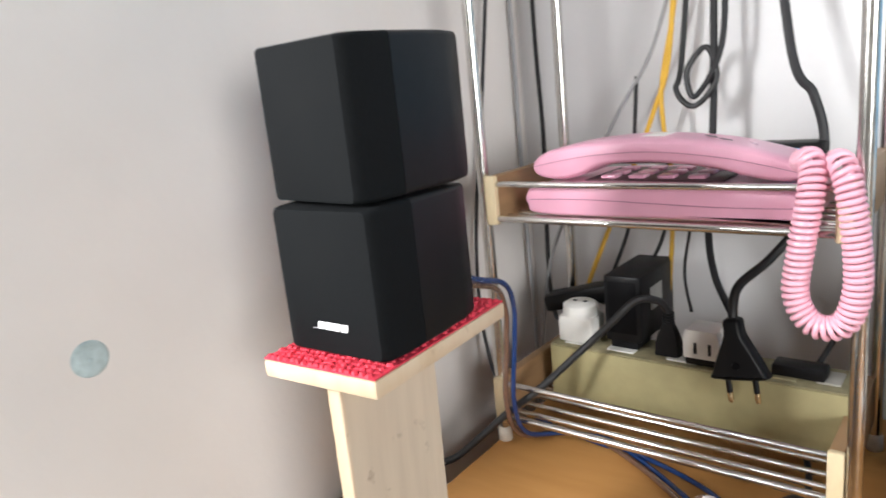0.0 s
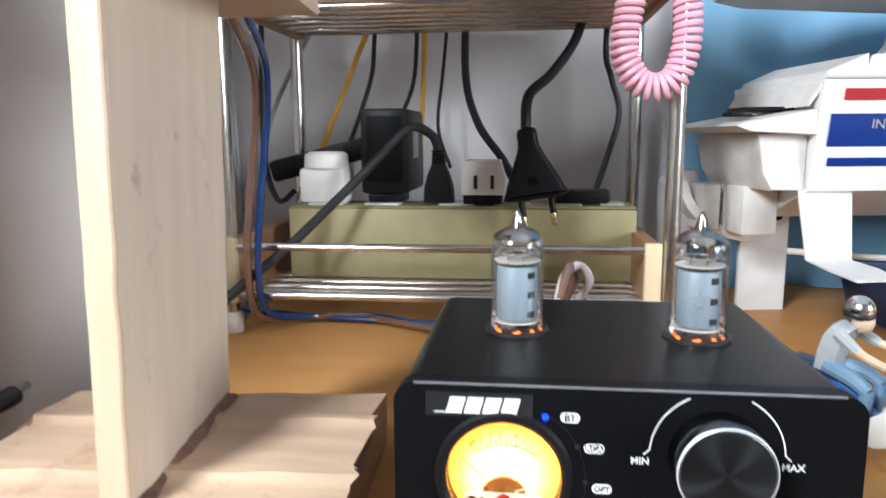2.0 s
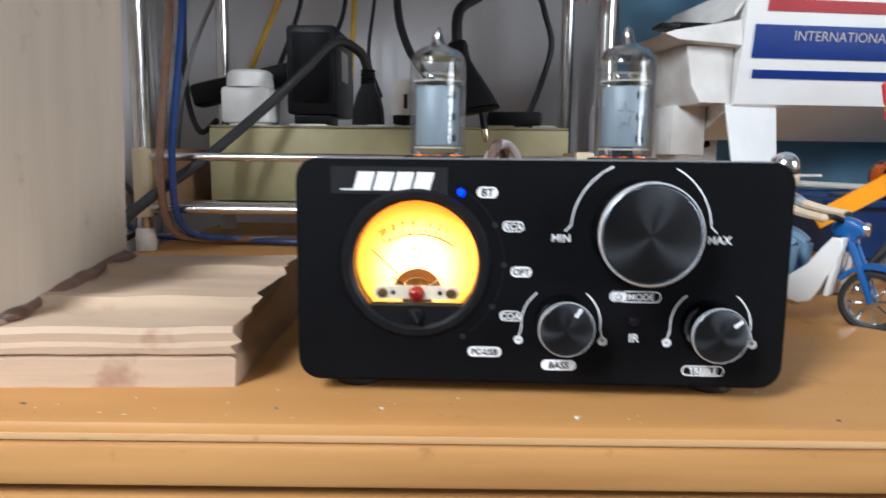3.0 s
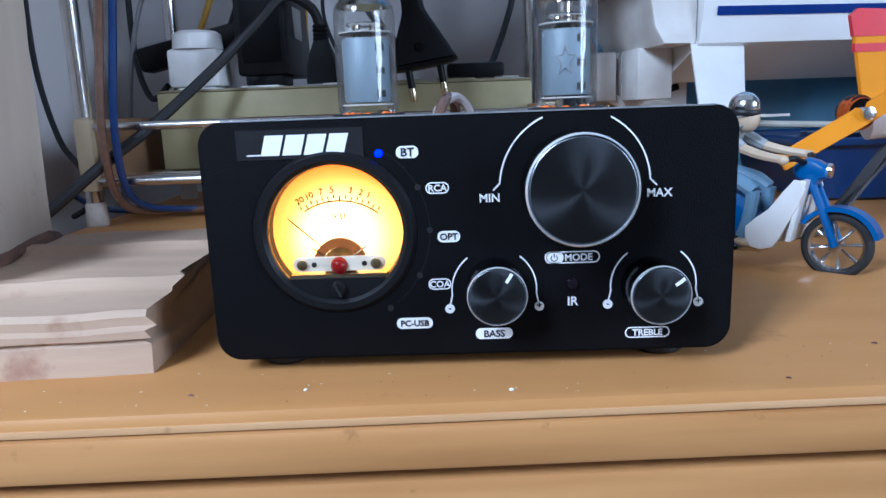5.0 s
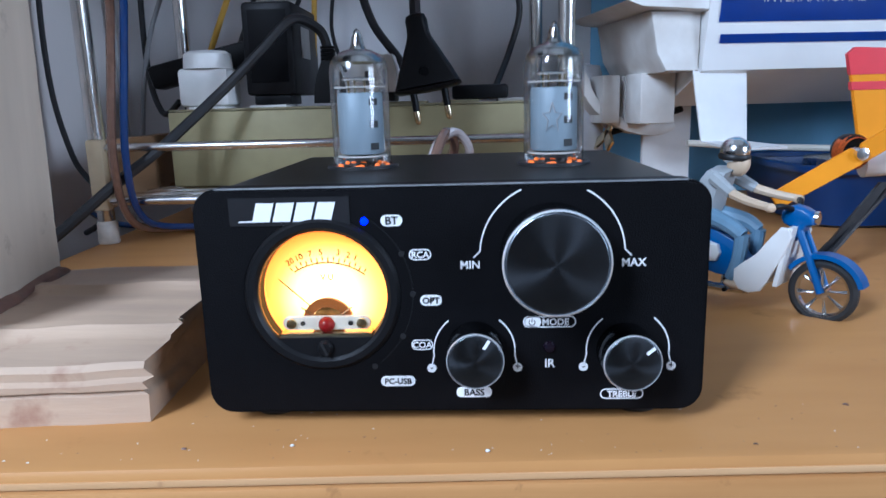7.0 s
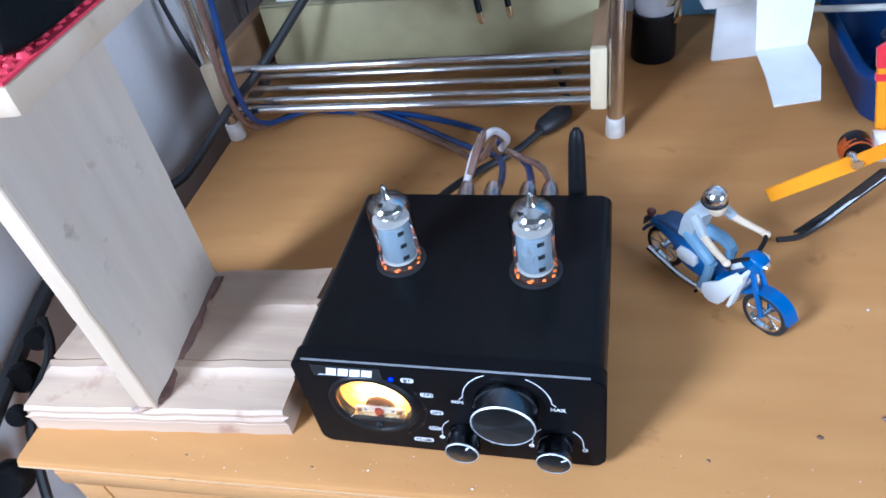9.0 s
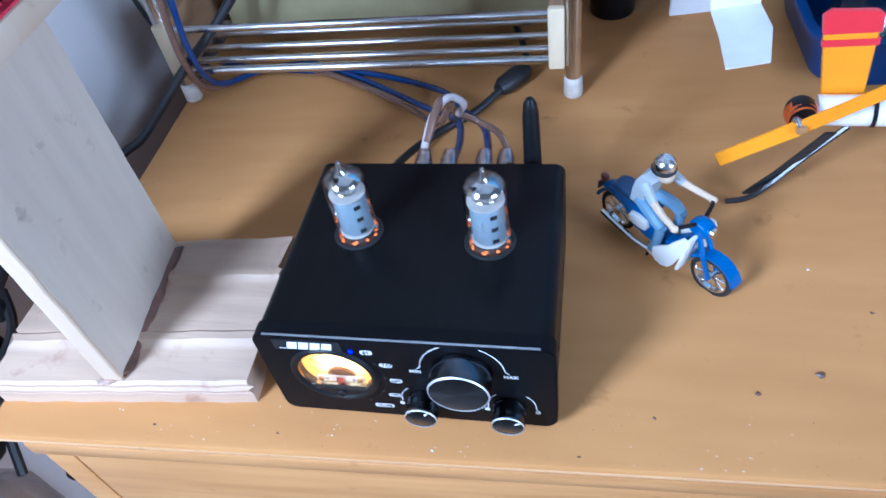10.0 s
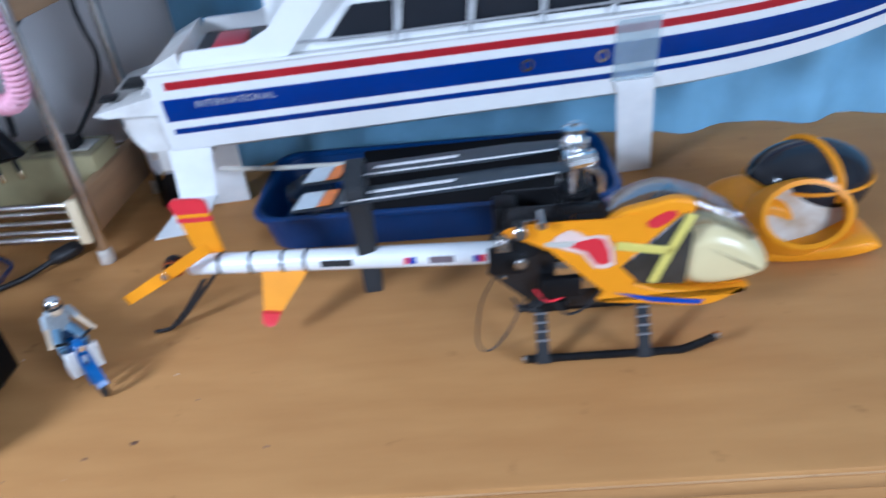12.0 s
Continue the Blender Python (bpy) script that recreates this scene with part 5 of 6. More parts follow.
# ---------------------------------------------------------------- the model boat on its two stands
BOAT = pose(0.0990, 0.5345, 0.0040, 0, 0, 9.0)
boat = thing("model_boat", BOAT, "large white model cabin boat with red and blue stripes", "model boat")
BL, BB = 0.70, 0.112


def hull_ring(u):
    """Half sections of the hull at u along its length: near gunwale, chine, keel, and back."""
    f = max(0.0, (u - 0.34) / (BL - 0.34))
    g = f ** 2.0
    gn = (0.0 + BB / 2 * g, 0.150 + 0.016 * g)
    ch = (0.010 + (BB / 2 - 0.010) * min(1, f ** 1.8), 0.086 + 0.050 * f ** 3.0)
    kl = (BB / 2, 0.066 + 0.088 * f ** 3.0)
    return gn, ch, kl


def hull():
    rings = []
    for k in range(29):
        u = BL * k / 28
        g, c, q = hull_ring(u)
        w = BB
        m1 = ((g[0] + c[0]) / 2 - 0.0010, (g[1] + c[1]) / 2)
        near = [g, m1, c, q]
        far = [(w - c[0], c[1]), (w - m1[0], m1[1]), (w - g[0], g[1])]
        rings.append([(u, v, z) for v, z in near + far])
    return bm_loft(rings)


body = part("hull", hull(), WHITEHULL, boat)


def hull_side(u, t):
    g, c, q = hull_ring(u)
    m1 = ((g[0] + c[0]) / 2 - 0.0010, (g[1] + c[1]) / 2)
    a, b, f = (g, m1, t * 2) if t < 0.5 else (m1, c, t * 2 - 1)
    return Vector((u, a[0] + (b[0] - a[0]) * f, a[1] + (b[1] - a[1]) * f))


def stripe(u0, u1, t0, t1, off=0.0007):
    bm = bmesh.new()
    n = 36
    rows = []
    for k in range(n + 1):
        u = u0 + (u1 - u0) * k / n
        rows.append([bm.verts.new(hull_side(u, t0 + (t1 - t0) * j / 3) + Vector((0, -off, 0))) for j in range(4)])
    for a, b in zip(rows, rows[1:]):
        for j in range(3):
            bm.faces.new((a[j], b[j], b[j + 1], a[j + 1]))
    bmesh.ops.solidify(bm, geom=bm.faces[:], thickness=0.0003)
    bmesh.ops.recalc_face_normals(bm, faces=bm.faces[:])
    return bm


part("stripe", stripe(0.012, BL - 0.03, 0.10, 0.20), HULLRED, body, "red stripe")
part("stripe", stripe(0.006, BL - 0.02, 0.315, 0.60), HULLBLUE, body, "broad blue stripe")
part("stripe", stripe(0.008, BL - 0.02, 0.70, 0.775), HULLBLUE, body, "narrow blue stripe")
tx = text_bm("INTERNATIONAL", 0.0078)
for v in tx.verts:
    v.co = hull_side(0.060 + v.co.x, 0.41 - v.co.z / 0.066) + Vector((0, -0.0013, 0))
part("lettering", tx, WHITEPL, body, "white lettering")
for u in (0.285, 0.345):
    q = hull_side(u, 0.45)
    part("porthole", turned(bm_lathe([(0.0030, -0.0009), (0.0052, -0.0009), (0.0056, 0.0), (0.0030, 0.0)], 20, closed=True), Matrix.Translation(q) @ pose(0, -0.0004, 0, -90)), STEEL, body)
part("tape", stripe(0.354, 0.390, 0.03, 0.815, 0.0016), TAPE, boat, "strip of cloudy clear tape over the hull")
part("rub_rail", bm_tube([hull_side(BL * k / 24, 0.0) + Vector((0, -0.0008, 0.0006)) for k in range(25)], 0.0016, 6, 1), WHITEHULL, body)
part("swim_platform", bm_pillow([(-0.047, 0.1235), (-0.040, 0.1260), (0.0, 0.1330), (0.0, 0.1180), (-0.038, 0.1200)], 0.004, BB - 0.004, 0.05, 0.0006), WHITEDECK, boat, "white stern platform")
part("transom_recess", bm_pillow([(-0.030, 0.1190), (-0.0006, 0.1190), (-0.0006, 0.0860), (-0.020, 0.0860), (-0.026, 0.0960)], 0.012, BB - 0.010, 0.05, 0.0008), WHITEDECK, boat, "recessed white transom")
part("stern_skirt", bm_pillow(smooth_outline([(-0.053, 0.0880), (-0.046, 0.0700), (-0.028, 0.0540), (-0.004, 0.0470), (0.012, 0.0500), (0.010, 0.0560), (-0.022, 0.0590), (-0.040, 0.0730), (-0.047, 0.0880)], 3), 0.070, BB - 0.004, 0.04, 0.0006), WHITEDECK, boat, "curved white skirt under the stern")
for u0, u1, v in ((-0.038, -0.026, 0.066), (-0.023, -0.0008, 0.040), (-0.023, -0.0008, 0.074)):
    part("stern_block", bm_box(u0, u1, v, v + 0.026, 0.0560, 0.0865, 0.0012), WHITEDECK, boat)
part("black_fitting", bm_box(-0.030, 0.004, 0.030, 0.056, 0.1330, 0.1350, 0.0008), BLACKPL, boat)
part("black_fitting", bm_box(-0.044, -0.032, 0.016, 0.030, 0.1290, 0.1318, 0.0008), BLACKPL, boat)
part("propeller_shaft", bm_tube([(0.02, 0.075, 0.064), (-0.030, 0.078, 0.049)], 0.0022, 8), BLACKPL, boat)
part("propeller", merge(*[turned(bm_box(-0.001, 0.001, -0.004, 0.004, 0.002, 0.017, 0.0005), Matrix.Translation((-0.030, 0.078, 0.049)) @ pose(0, 0, 0, 120 * k, 20, 0)) for k in range(3)]), BRASS, boat)
# upper works
stern_deck = part("stern_deck", bm_loft([[(u, v, z) for v, z in ((0.004, z0), (0.004, z1), (BB - 0.004, z1), (BB - 0.004, z0))] for u, z0, z1 in ((-0.006, 0.134, 0.1365), (0.004, 0.148, 0.1535), (0.026, 0.150, 0.1630))]), WHITEDECK, boat, "sloping white stern deck")
part("cockpit_floor", bm_box(0.030, 0.092, 0.010, BB - 0.010, 0.1502, 0.1512), mat("dark_cockpit", (0.10, 0.09, 0.085), 0.6), boat)
part("red_seat", bm_box(0.045, 0.070, 0.030, 0.080, 0.1514, 0.1560, 0.0015), HULLRED, boat)
for v in (0.0045, BB - 0.0085):
    part("coaming", turned(bm_prism([(0.024, 0.150), (0.105, 0.150), (0.150, 0.1990), (0.120, 0.2010), (0.095, 0.1720), (0.075, 0.1630), (0.030, 0.1625)], 0.004, 0.0006), Matrix.Translation((0, v, 0))), WHITEHULL, boat)


def cabin():
    rings = []
    for u, z1, inset in ((0.094, 0.196, 0.012), (0.30, 0.196, 0.012), (0.40, 0.190, 0.014), (0.47, 0.172, 0.018), (0.52, 0.156, 0.024)):
        rings.append([(u, inset, 0.1505), (u, inset + 0.008, z1), (u, BB - inset - 0.008, z1), (u, BB - inset, 0.1505)])
    return bm_loft(rings)


cab = part("cabin", cabin(), WHITEHULL, boat)
for k in range(5):
    u0 = 0.135 + k * 0.056
    sl = 0.022 if k == 0 else 0.004
    part("cabin_window", turned(bm_prism([(u0, 0.1555), (u0 + 0.050, 0.1555), (u0 + 0.053, 0.1800), (u0 + sl, 0.1800)], 0.0010), Matrix.Translation((0, 0.0121, 0))), DARKPANE, cab, "smoked cabin pane")
    part("window_bar", bm_tube([(u0 + 0.052, 0.0055, 0.1515), (u0 + 0.0545, 0.0110, 0.186)], 0.0014, 6), GREYCABLE, cab)
part("hand_rail", bm_tube([(0.115, 0.004, 0.1600), (0.20, 0.0035, 0.1590), (0.45, 0.004, 0.1620)], 0.0011, 6), GREYCABLE, boat)
part("roof", bm_pillow([(-0.022, 0.2090), (0.0, 0.2140), (0.20, 0.2200), (0.38, 0.2140), (0.45, 0.2000), (0.40, 0.1965), (0.12, 0.2000), (0.0, 0.2040)], 0.004, BB - 0.004, 0.06, 0.0012), WHITEHULL, boat, "white overhanging roof")
for u, v in ((-0.014, 0.012), (-0.012, 0.040), (-0.010, 0.066)):
    part("roof_fitting", bm_ball((u, v, 0.2060), 0.0032, 0.0032, 0.0022, 10), BLACKPL, boat)


def boat_stand(u, y_in, label):
    st = thing("boat_stand", BOAT @ pose(u, y_in, 0), label, "stand", "stands under the boat")
    return st


part("bent_card", bm_loft([
    [(-0.004, 0.0150, 0.095), (0.030, 0.0165, 0.095), (0.030, 0.0180, 0.095), (-0.004, 0.0165, 0.095)],
    [(-0.003, 0.0000, 0.0465), (0.026, 0.0035, 0.0455), (0.026, 0.0050, 0.0462), (-0.003, 0.0016, 0.0472)],
    [(-0.005, -0.0260, 0.0454), (0.0245, -0.0230, 0.0450), (0.0245, -0.0230, 0.0462), (-0.005, -0.0260, 0.0466)],
    [(-0.010, -0.0580, 0.0460), (0.0130, -0.0560, 0.0460), (0.0130, -0.0560, 0.0472), (-0.010, -0.0580, 0.0472)]]), CARD, boat, "white card bent forwards at its foot")
st2 = boat_stand(0.357, 0.0, "white board stand taped to the hull")
edge, chine = hull_side(0.372, 0.82), hull_side(0.372, 1.0)
part("upright", bm_loft([[(x0, y, z), (x0 + 0.031, y, z), (x0 + 0.031, y + 0.003, z), (x0, y + 0.003, z)] for x0, y, z in (
    (0.018, 0.040, -0.0040), (0.0025, chine.y - 0.0042, chine.z), (0.0, edge.y - 0.0042, edge.z))]), CARD, st2)
st3 = boat_stand(-0.002, 0.086, "white card stand with a creased foot under the stern")
part("upright", bm_prism([(0.0, -0.0040), (0.034, -0.0040), (0.034, 0.084), (0.0, 0.084)], 0.0035, 0.0004), CARD, st3)

# ---------------------------------------------------------------- the blue tray and what lies in it
tray = thing("tray", pose(0.152, 0.518, 0, 0, 0, 2.0), "dark blue plastic tray under the boat", "tray")


def tray_bm():
    L, D, H, r = 0.300, 0.130, 0.036, 0.024

    def rr(in_, z):
        w, d = L - 2 * in_, D - 2 * in_
        return [(L / 2 + x, D / 2 + y, z) for x, y in rounded(w, d, max(0.004, r - in_ * 0.3), 0, 0, 6)]

    return bm_loft([rr(0.014, 0.0), rr(0.010, 0.002), rr(0.004, H - 0.0042), rr(0.007, H - 0.0042), rr(0.0125, 0.0045), rr(0.016, 0.003)])


part("body", tray_bm(), TRAYBLUE, tray)


def tray_rim():
    L, D, H = 0.300, 0.130, 0.036
    return bm_loft([[(L / 2 + x, D / 2 + y, z) for x, y in rounded(L - 2 * i, D - 2 * i, 0.024 - i * 0.3, 0, 0, 6)] for i, z in ((0.0060, H - 0.0040), (0.0004, H - 0.0040), (0.0, H - 0.0030), (0.0, H - 0.0006), (0.0008, H), (0.0050, H), (0.0064, H - 0.0012), (0.0066, H - 0.0040))], cap=False)


part("rim", tray_rim(), TRAYBLUE, tray)
clutter = thing("folder", pose(0.245, 0.556, 0.0032, 8, 0, 4), "black folder lying in the blue tray", "folder")
part("cover", bm_box(-0.020, 0.186, -0.022, 0.066, 0.0, 0.018, 0.003), FOAM, clutter)
part("cover", turned(bm_box(0.0, 0.184, -0.010, 0.066, 0.0, 0.004, 0.001), pose(-0.006, 0.002, 0.0190, 10)), BLACKPL, clutter)
bag = thing("plastic_bag", pose(0.195, 0.575, 0.0032), "crumpled clear plastic bag in the tray", "bag")
part("film", bm_loft([[(0.020 * math.cos(a) * (1 + 0.25 * math.sin(3 * a + j)), 0.028 * math.sin(a) * (1 + 0.2 * math.cos(4 * a - j)), z) for a in (2 * math.pi * k / 26 for k in range(26))] for j, z in enumerate((0.0, 0.010, 0.022, 0.030, 0.034))]), CLEARPL, bag)
solid("stick", bm_tube([(0.108, 0.600, 0.046), (0.160, 0.602, 0.042), (0.225, 0.608, 0.0390)], 0.0022, 8), mat("pale_stick", (0.66, 0.63, 0.55), 0.6), "pale thin stick lying across the tray", "stick")

# ---------------------------------------------------------------- the model helicopter
heli = thing("model_helicopter", pose(0.1365, 0.4450, 0, 0, 0, 2.0) @ pose(-0.138, -0.445, 0), "yellow and black model helicopter on skids, blades folded back", "model helicopter")
cy = 0.4000
boom = part("tail_boom", bm_tube([(0.138, 0.4450, 0.0470), (0.370, 0.4030, 0.0655)], 0.0074, 18), mat("white_boom", (0.80, 0.80, 0.80), 0.3, var=0.03), heli, "white tail boom")


def on_boom(t):
    return Vector((0.138, 0.4450, 0.0470)).lerp(Vector((0.370, 0.4030, 0.0655)), t)


BD = (on_boom(1) - on_boom(0)).normalized()
for t in (0.10, 0.20, 0.30, 0.37):
    part("boom_clip", bm_tube([on_boom(t) - BD * 0.0009, on_boom(t) + BD * 0.0009], 0.0080, 16), BLACKPL, boom)
for t, w, m_ in ((0.46, 0.011, INK), (0.665, 0.0022, HULLRED), (0.68, 0.0022, HULLBLUE), (0.76, 0.008, GREYPRINT), (0.855, 0.0022, HULLBLUE), (0.87, 0.0022, HULLRED)):
    part("boom_print", turned(bm_box(-w, w, -0.0003, 0.0003, -0.0022, 0.0022), Matrix.Translation(on_boom(t) + Vector((0, -0.0072, 0.0010))) @ pose(0, 0, 0, -10, -4.5, -10)), m_, boom)
fin = part("tail_fin", turned(bm_prism([(0.1420, 0.0480), (0.1600, 0.0500), (0.1560, 0.0960), (0.1530, 0.0980), (0.1350, 0.0990), (0.1320, 0.0965)], 0.0022, 0.0004), Matrix.Translation((0, 0.4515, -0.0045))), YELLOWPL, heli, "yellow tail fin with a red tip")
part("fin_tip", turned(bm_prism([(0.1335, 0.0880), (0.1574, 0.0880), (0.1566, 0.0965), (0.1535, 0.0986), (0.1348, 0.0996), (0.1316, 0.0968)], 0.0026), Matrix.Translation((0, 0.4512, -0.0045))), HULLRED, fin, "red tip")
part("fin_band", turned(bm_prism([(0.1345, 0.0815), (0.1582, 0.0815), (0.1580, 0.0850), (0.1340, 0.0850)], 0.0026), Matrix.Translation((0, 0.4512, -0.0045))), HULLRED, fin)
stab = part("stabiliser", bm_loft([[(0.1905, 0.4300, 0.0480), (0.2235, 0.4240, 0.0490), (0.2235, 0.4260, 0.0490), (0.1905, 0.4320, 0.0480)], [(0.1890, 0.4130, 0.0190), (0.1985, 0.4115, 0.0190), (0.1985, 0.4135, 0.0190), (0.1890, 0.4150, 0.0190)], [(0.1915, 0.4112, 0.0165), (0.1960, 0.4105, 0.0165), (0.1960, 0.4122, 0.0165), (0.1915, 0.4130, 0.0165)]]), YELLOWPL, heli, "yellow stabiliser with a red tip")
part("tip", bm_loft([[(0.1892, 0.4124, 0.0245), (0.2022, 0.4105, 0.0245), (0.2022, 0.4148, 0.0245), (0.1892, 0.4168, 0.0245)], [(0.1886, 0.4104, 0.0186), (0.1990, 0.4090, 0.0186), (0.1990, 0.4130, 0.0186), (0.1886, 0.4150, 0.0186)], [(0.1912, 0.4086, 0.0160), (0.1963, 0.4080, 0.0160), (0.1963, 0.4115, 0.0160), (0.1912, 0.4122, 0.0160)]]), HULLRED, stab, "red tip")
TH = Vector((0.1262, 0.4260, 0.0515))
tr = part("tail_rotor", merge(turned(bm_prism([(-0.004, -0.0040), (0.002, -0.0046), (0.0385, -0.0040), (0.0385, 0.0040), (0.002, 0.0036)], 0.0014, 0.0003), Matrix.Translation(TH) @ pose(0, 0, 0, 6, -30.0, 0)), turned(bm_prism([(0.004, -0.0036), (-0.002, -0.0042), (-0.0385, -0.0038), (-0.0385, 0.0036), (-0.002, 0.0040)], 0.0014, 0.0003), Matrix.Translation(TH) @ pose(0, 0, 0, -8, -29.0, 0))), YELLOWPL, heli, "two-bladed yellow tail rotor")
part("hub", turned(bm_lathe([(0.0, -0.0025), (0.0026, -0.0020), (0.0030, 0.006), (0.0, 0.0062)], 14), Matrix.Translation(TH) @ pose(0, 0, 0, -90)), STEEL, tr)
mo = part("tail_motor", turned(bm_lathe([(0.0, -0.003), (0.0062, -0.003), (0.0070, -0.001), (0.0070, 0.004), (0.0062, 0.006), (0.0, 0.006)], 24), Matrix.Translation((0.1285, 0.4360, 0.0520)) @ pose(0, 0, 0, -90)), BLACKPL, heli, "small black tail motor")
part("winding", turned(bm_lathe([(0.0060, -0.0034), (0.0073, -0.0010), (0.0074, 0.0030), (0.0060, 0.0034)], 24, closed=True), Matrix.Translation((0.1285, 0.4355, 0.0515)) @ pose(0, 0, 0, -90)), COPPER, mo, "copper windings")
part("tail_skid", bm_loft([[(0.1430, 0.4380, 0.0380), (0.1470, 0.4380, 0.0380), (0.1470, 0.4395, 0.0380), (0.1430, 0.4395, 0.0380)], [(0.1240, 0.4370, 0.0140), (0.1320, 0.4370, 0.0170), (0.1320, 0.4385, 0.0170), (0.1240, 0.4385, 0.0140)], [(0.1110, 0.4360, 0.0010), (0.1150, 0.4360, 0.0010), (0.1150, 0.4375, 0.0010), (0.1110, 0.4375, 0.0010)]]), CARBON, heli, "carbon tail skid")
part("tail_skid", bm_tube([(0.1530, 0.4410, 0.0400), (0.1370, 0.4385, 0.0230), (0.1220, 0.4345, 0.0080), (0.1120, 0.4315, 0.0022), (0.1020, 0.4300, 0.0016)], 0.0015, 7), CARBON, heli)
# frame and works
part("side_frame", turned(bm_prism([(0.352, 0.060), (0.366, 0.104), (0.420, 0.104), (0.436, 0.070), (0.436, 0.030), (0.384, 0.030)], 0.0018, 0.0003), Matrix.Translation((0, 0.3900, 0))), CARBON, heli)
part("side_frame", turned(bm_prism([(0.352, 0.060), (0.366, 0.104), (0.420, 0.104), (0.436, 0.070), (0.436, 0.030), (0.384, 0.030)], 0.0018, 0.0003), Matrix.Translation((0, 0.4110, 0))), CARBON, heli)
part("battery", bm_box(0.386, 0.440, 0.3935, 0.4100, 0.024, 0.040, 0.002), BLACKPL, heli)
part("main_gear", bm_lathe([(0.0, 0.0), (0.021, 0.0), (0.021, 0.0030), (0.0, 0.0032)], 40, (0.396, cy, 0.0820)), mat("pale_gear", (0.55, 0.54, 0.48), 0.5), heli)
for x0, x1, y0, y1, z0, z1, m_ in ((0.353, 0.374, 0.384, 0.392, 0.062, 0.078, BLACKPL), (0.362, 0.384, 0.4125, 0.422, 0.070, 0.086, BLACKPL), (0.384, 0.408, 0.3810, 0.3895, 0.044, 0.058, BLACKPL), (0.392, 0.420, 0.3820, 0.3895, 0.060, 0.070, STEEL), (0.404, 0.428, 0.3940, 0.4090, 0.044, 0.066, BLACKMETAL), (0.358, 0.372, 0.393, 0.410, 0.088, 0.103, BLACKPL), (0.372, 0.384, 0.386, 0.3895, 0.088, 0.098, STEEL)):
    part("servo", bm_box(x0, x1, y0, y1, z0, z1, 0.0012), m_, heli)
for k in range(6):
    part("bolt", turned(bm_lathe([(0.0, -0.0012), (0.0012, -0.0010), (0.0014, 0.0)], 10), Matrix.Translation((0.362 + 0.012 * k, 0.3900, 0.056 + 0.008 * math.sin(k * 2.0))) @ pose(0, 0, 0, -90)), STEEL, heli)
part("wire", bm_tube([(0.375, 0.389, 0.040), (0.362, 0.383, 0.018), (0.350, 0.381, 0.0060), (0.343, 0.386, 0.010), (0.347, 0.394, 0.034), (0.358, 0.398, 0.054)], 0.0006, 5), RUBBER, heli)
for x, z, r, ln in ((0.372, 0.094, 0.0042, 0.012), (0.372, 0.072, 0.0036, 0.010), (0.384, 0.100, 0.0030, 0.014), (0.362, 0.084, 0.0030, 0.008)):
    part("standoff", turned(bm_lathe([(0.0, 0.0), (r * 0.8, 0.0), (r, 0.0008), (r, ln), (r * 0.5, ln + 0.0008), (0.0, ln + 0.0008)], 16), Matrix.Translation((x, 0.3885 - ln, z)) @ pose(0, 0, 0, -90)), STEEL, heli, "silver turned standoff")
for x0, x1, z0, z1, m_ in ((0.405, 0.426, 0.0470, 0.0570, CHROME), (0.384, 0.400, 0.0310, 0.0385, BLACKPL), (0.358, 0.366, 0.0660, 0.0900, CHROME), (0.396, 0.416, 0.1000, 0.1060, BLACKPL)):
    part("bracket", bm_box(x0, x1, 0.3846, 0.3892, z0, z1, 0.0010), m_, heli)
part("gear_wheel", turned(bm_lathe([(0.0, 0.0), (0.0095, 0.0), (0.0098, 0.0012), (0.0095, 0.0024), (0.0, 0.0026)], 24), Matrix.Translation((0.376, 0.3850, 0.082)) @ pose(0, 0, 0, -90)), BLACKPL, heli)
for k, (x, z) in enumerate(((0.366, 0.045), (0.380, 0.050), (0.392, 0.039))):
    part("wire", bm_tube([(x, 0.3840, z), (x + 0.008, 0.3815, z - 0.008), (x + 0.020, 0.3835, z - 0.004), (x + 0.030, 0.3880, z + 0.008)], 0.0009, 6), (RUBBER, HULLRED, RUBBER)[k], heli)
for sy in (-1, 1):
    part("blade_grip", bm_tube([(0.4150, cy + sy * 0.009, 0.1315), (0.4010, cy + sy * 0.011, 0.1305)], 0.0042, 10, 4), STEEL, heli, "silver blade grip")
    part("pitch_arm", bm_tube([(0.4090, cy + sy * 0.011, 0.1280), (0.4180, cy + sy * 0.014, 0.1240), (0.4190, cy + sy * 0.012, 0.1120)], 0.0014, 8, 4), STEEL, heli)
part("head_button", bm_lathe([(0.0030, 0.0), (0.0062, 0.0006), (0.0062, 0.0030), (0.0030, 0.0044), (0.0, 0.0046)], 18, (0.4050, cy, 0.1440)), STEEL, heli)
part("mast", bm_lathe([(0.0024, 0.0), (0.0024, 0.066), (0.0, 0.0662)], 14, (0.4050, cy, 0.084)), STEEL, heli)
head = part("rotor_head", merge(bm_lathe([(0.0, 0.0), (0.0060, 0.0), (0.0066, 0.004), (0.0050, 0.012), (0.0058, 0.015), (0.0040, 0.0185), (0.0, 0.019)], 20, (0.4050, cy, 0.1250)), bm_box(0.3990, 0.4110, 0.3880, 0.4140, 0.1270, 0.1345, 0.0015)), STEEL, heli, "silver rotor head")
part("swashplate", bm_lathe([(0.0030, 0.0), (0.0105, 0.0), (0.0110, 0.002), (0.0085, 0.005), (0.0030, 0.005)], 24, (0.4050, cy, 0.1060)), BLACKMETAL, heli)
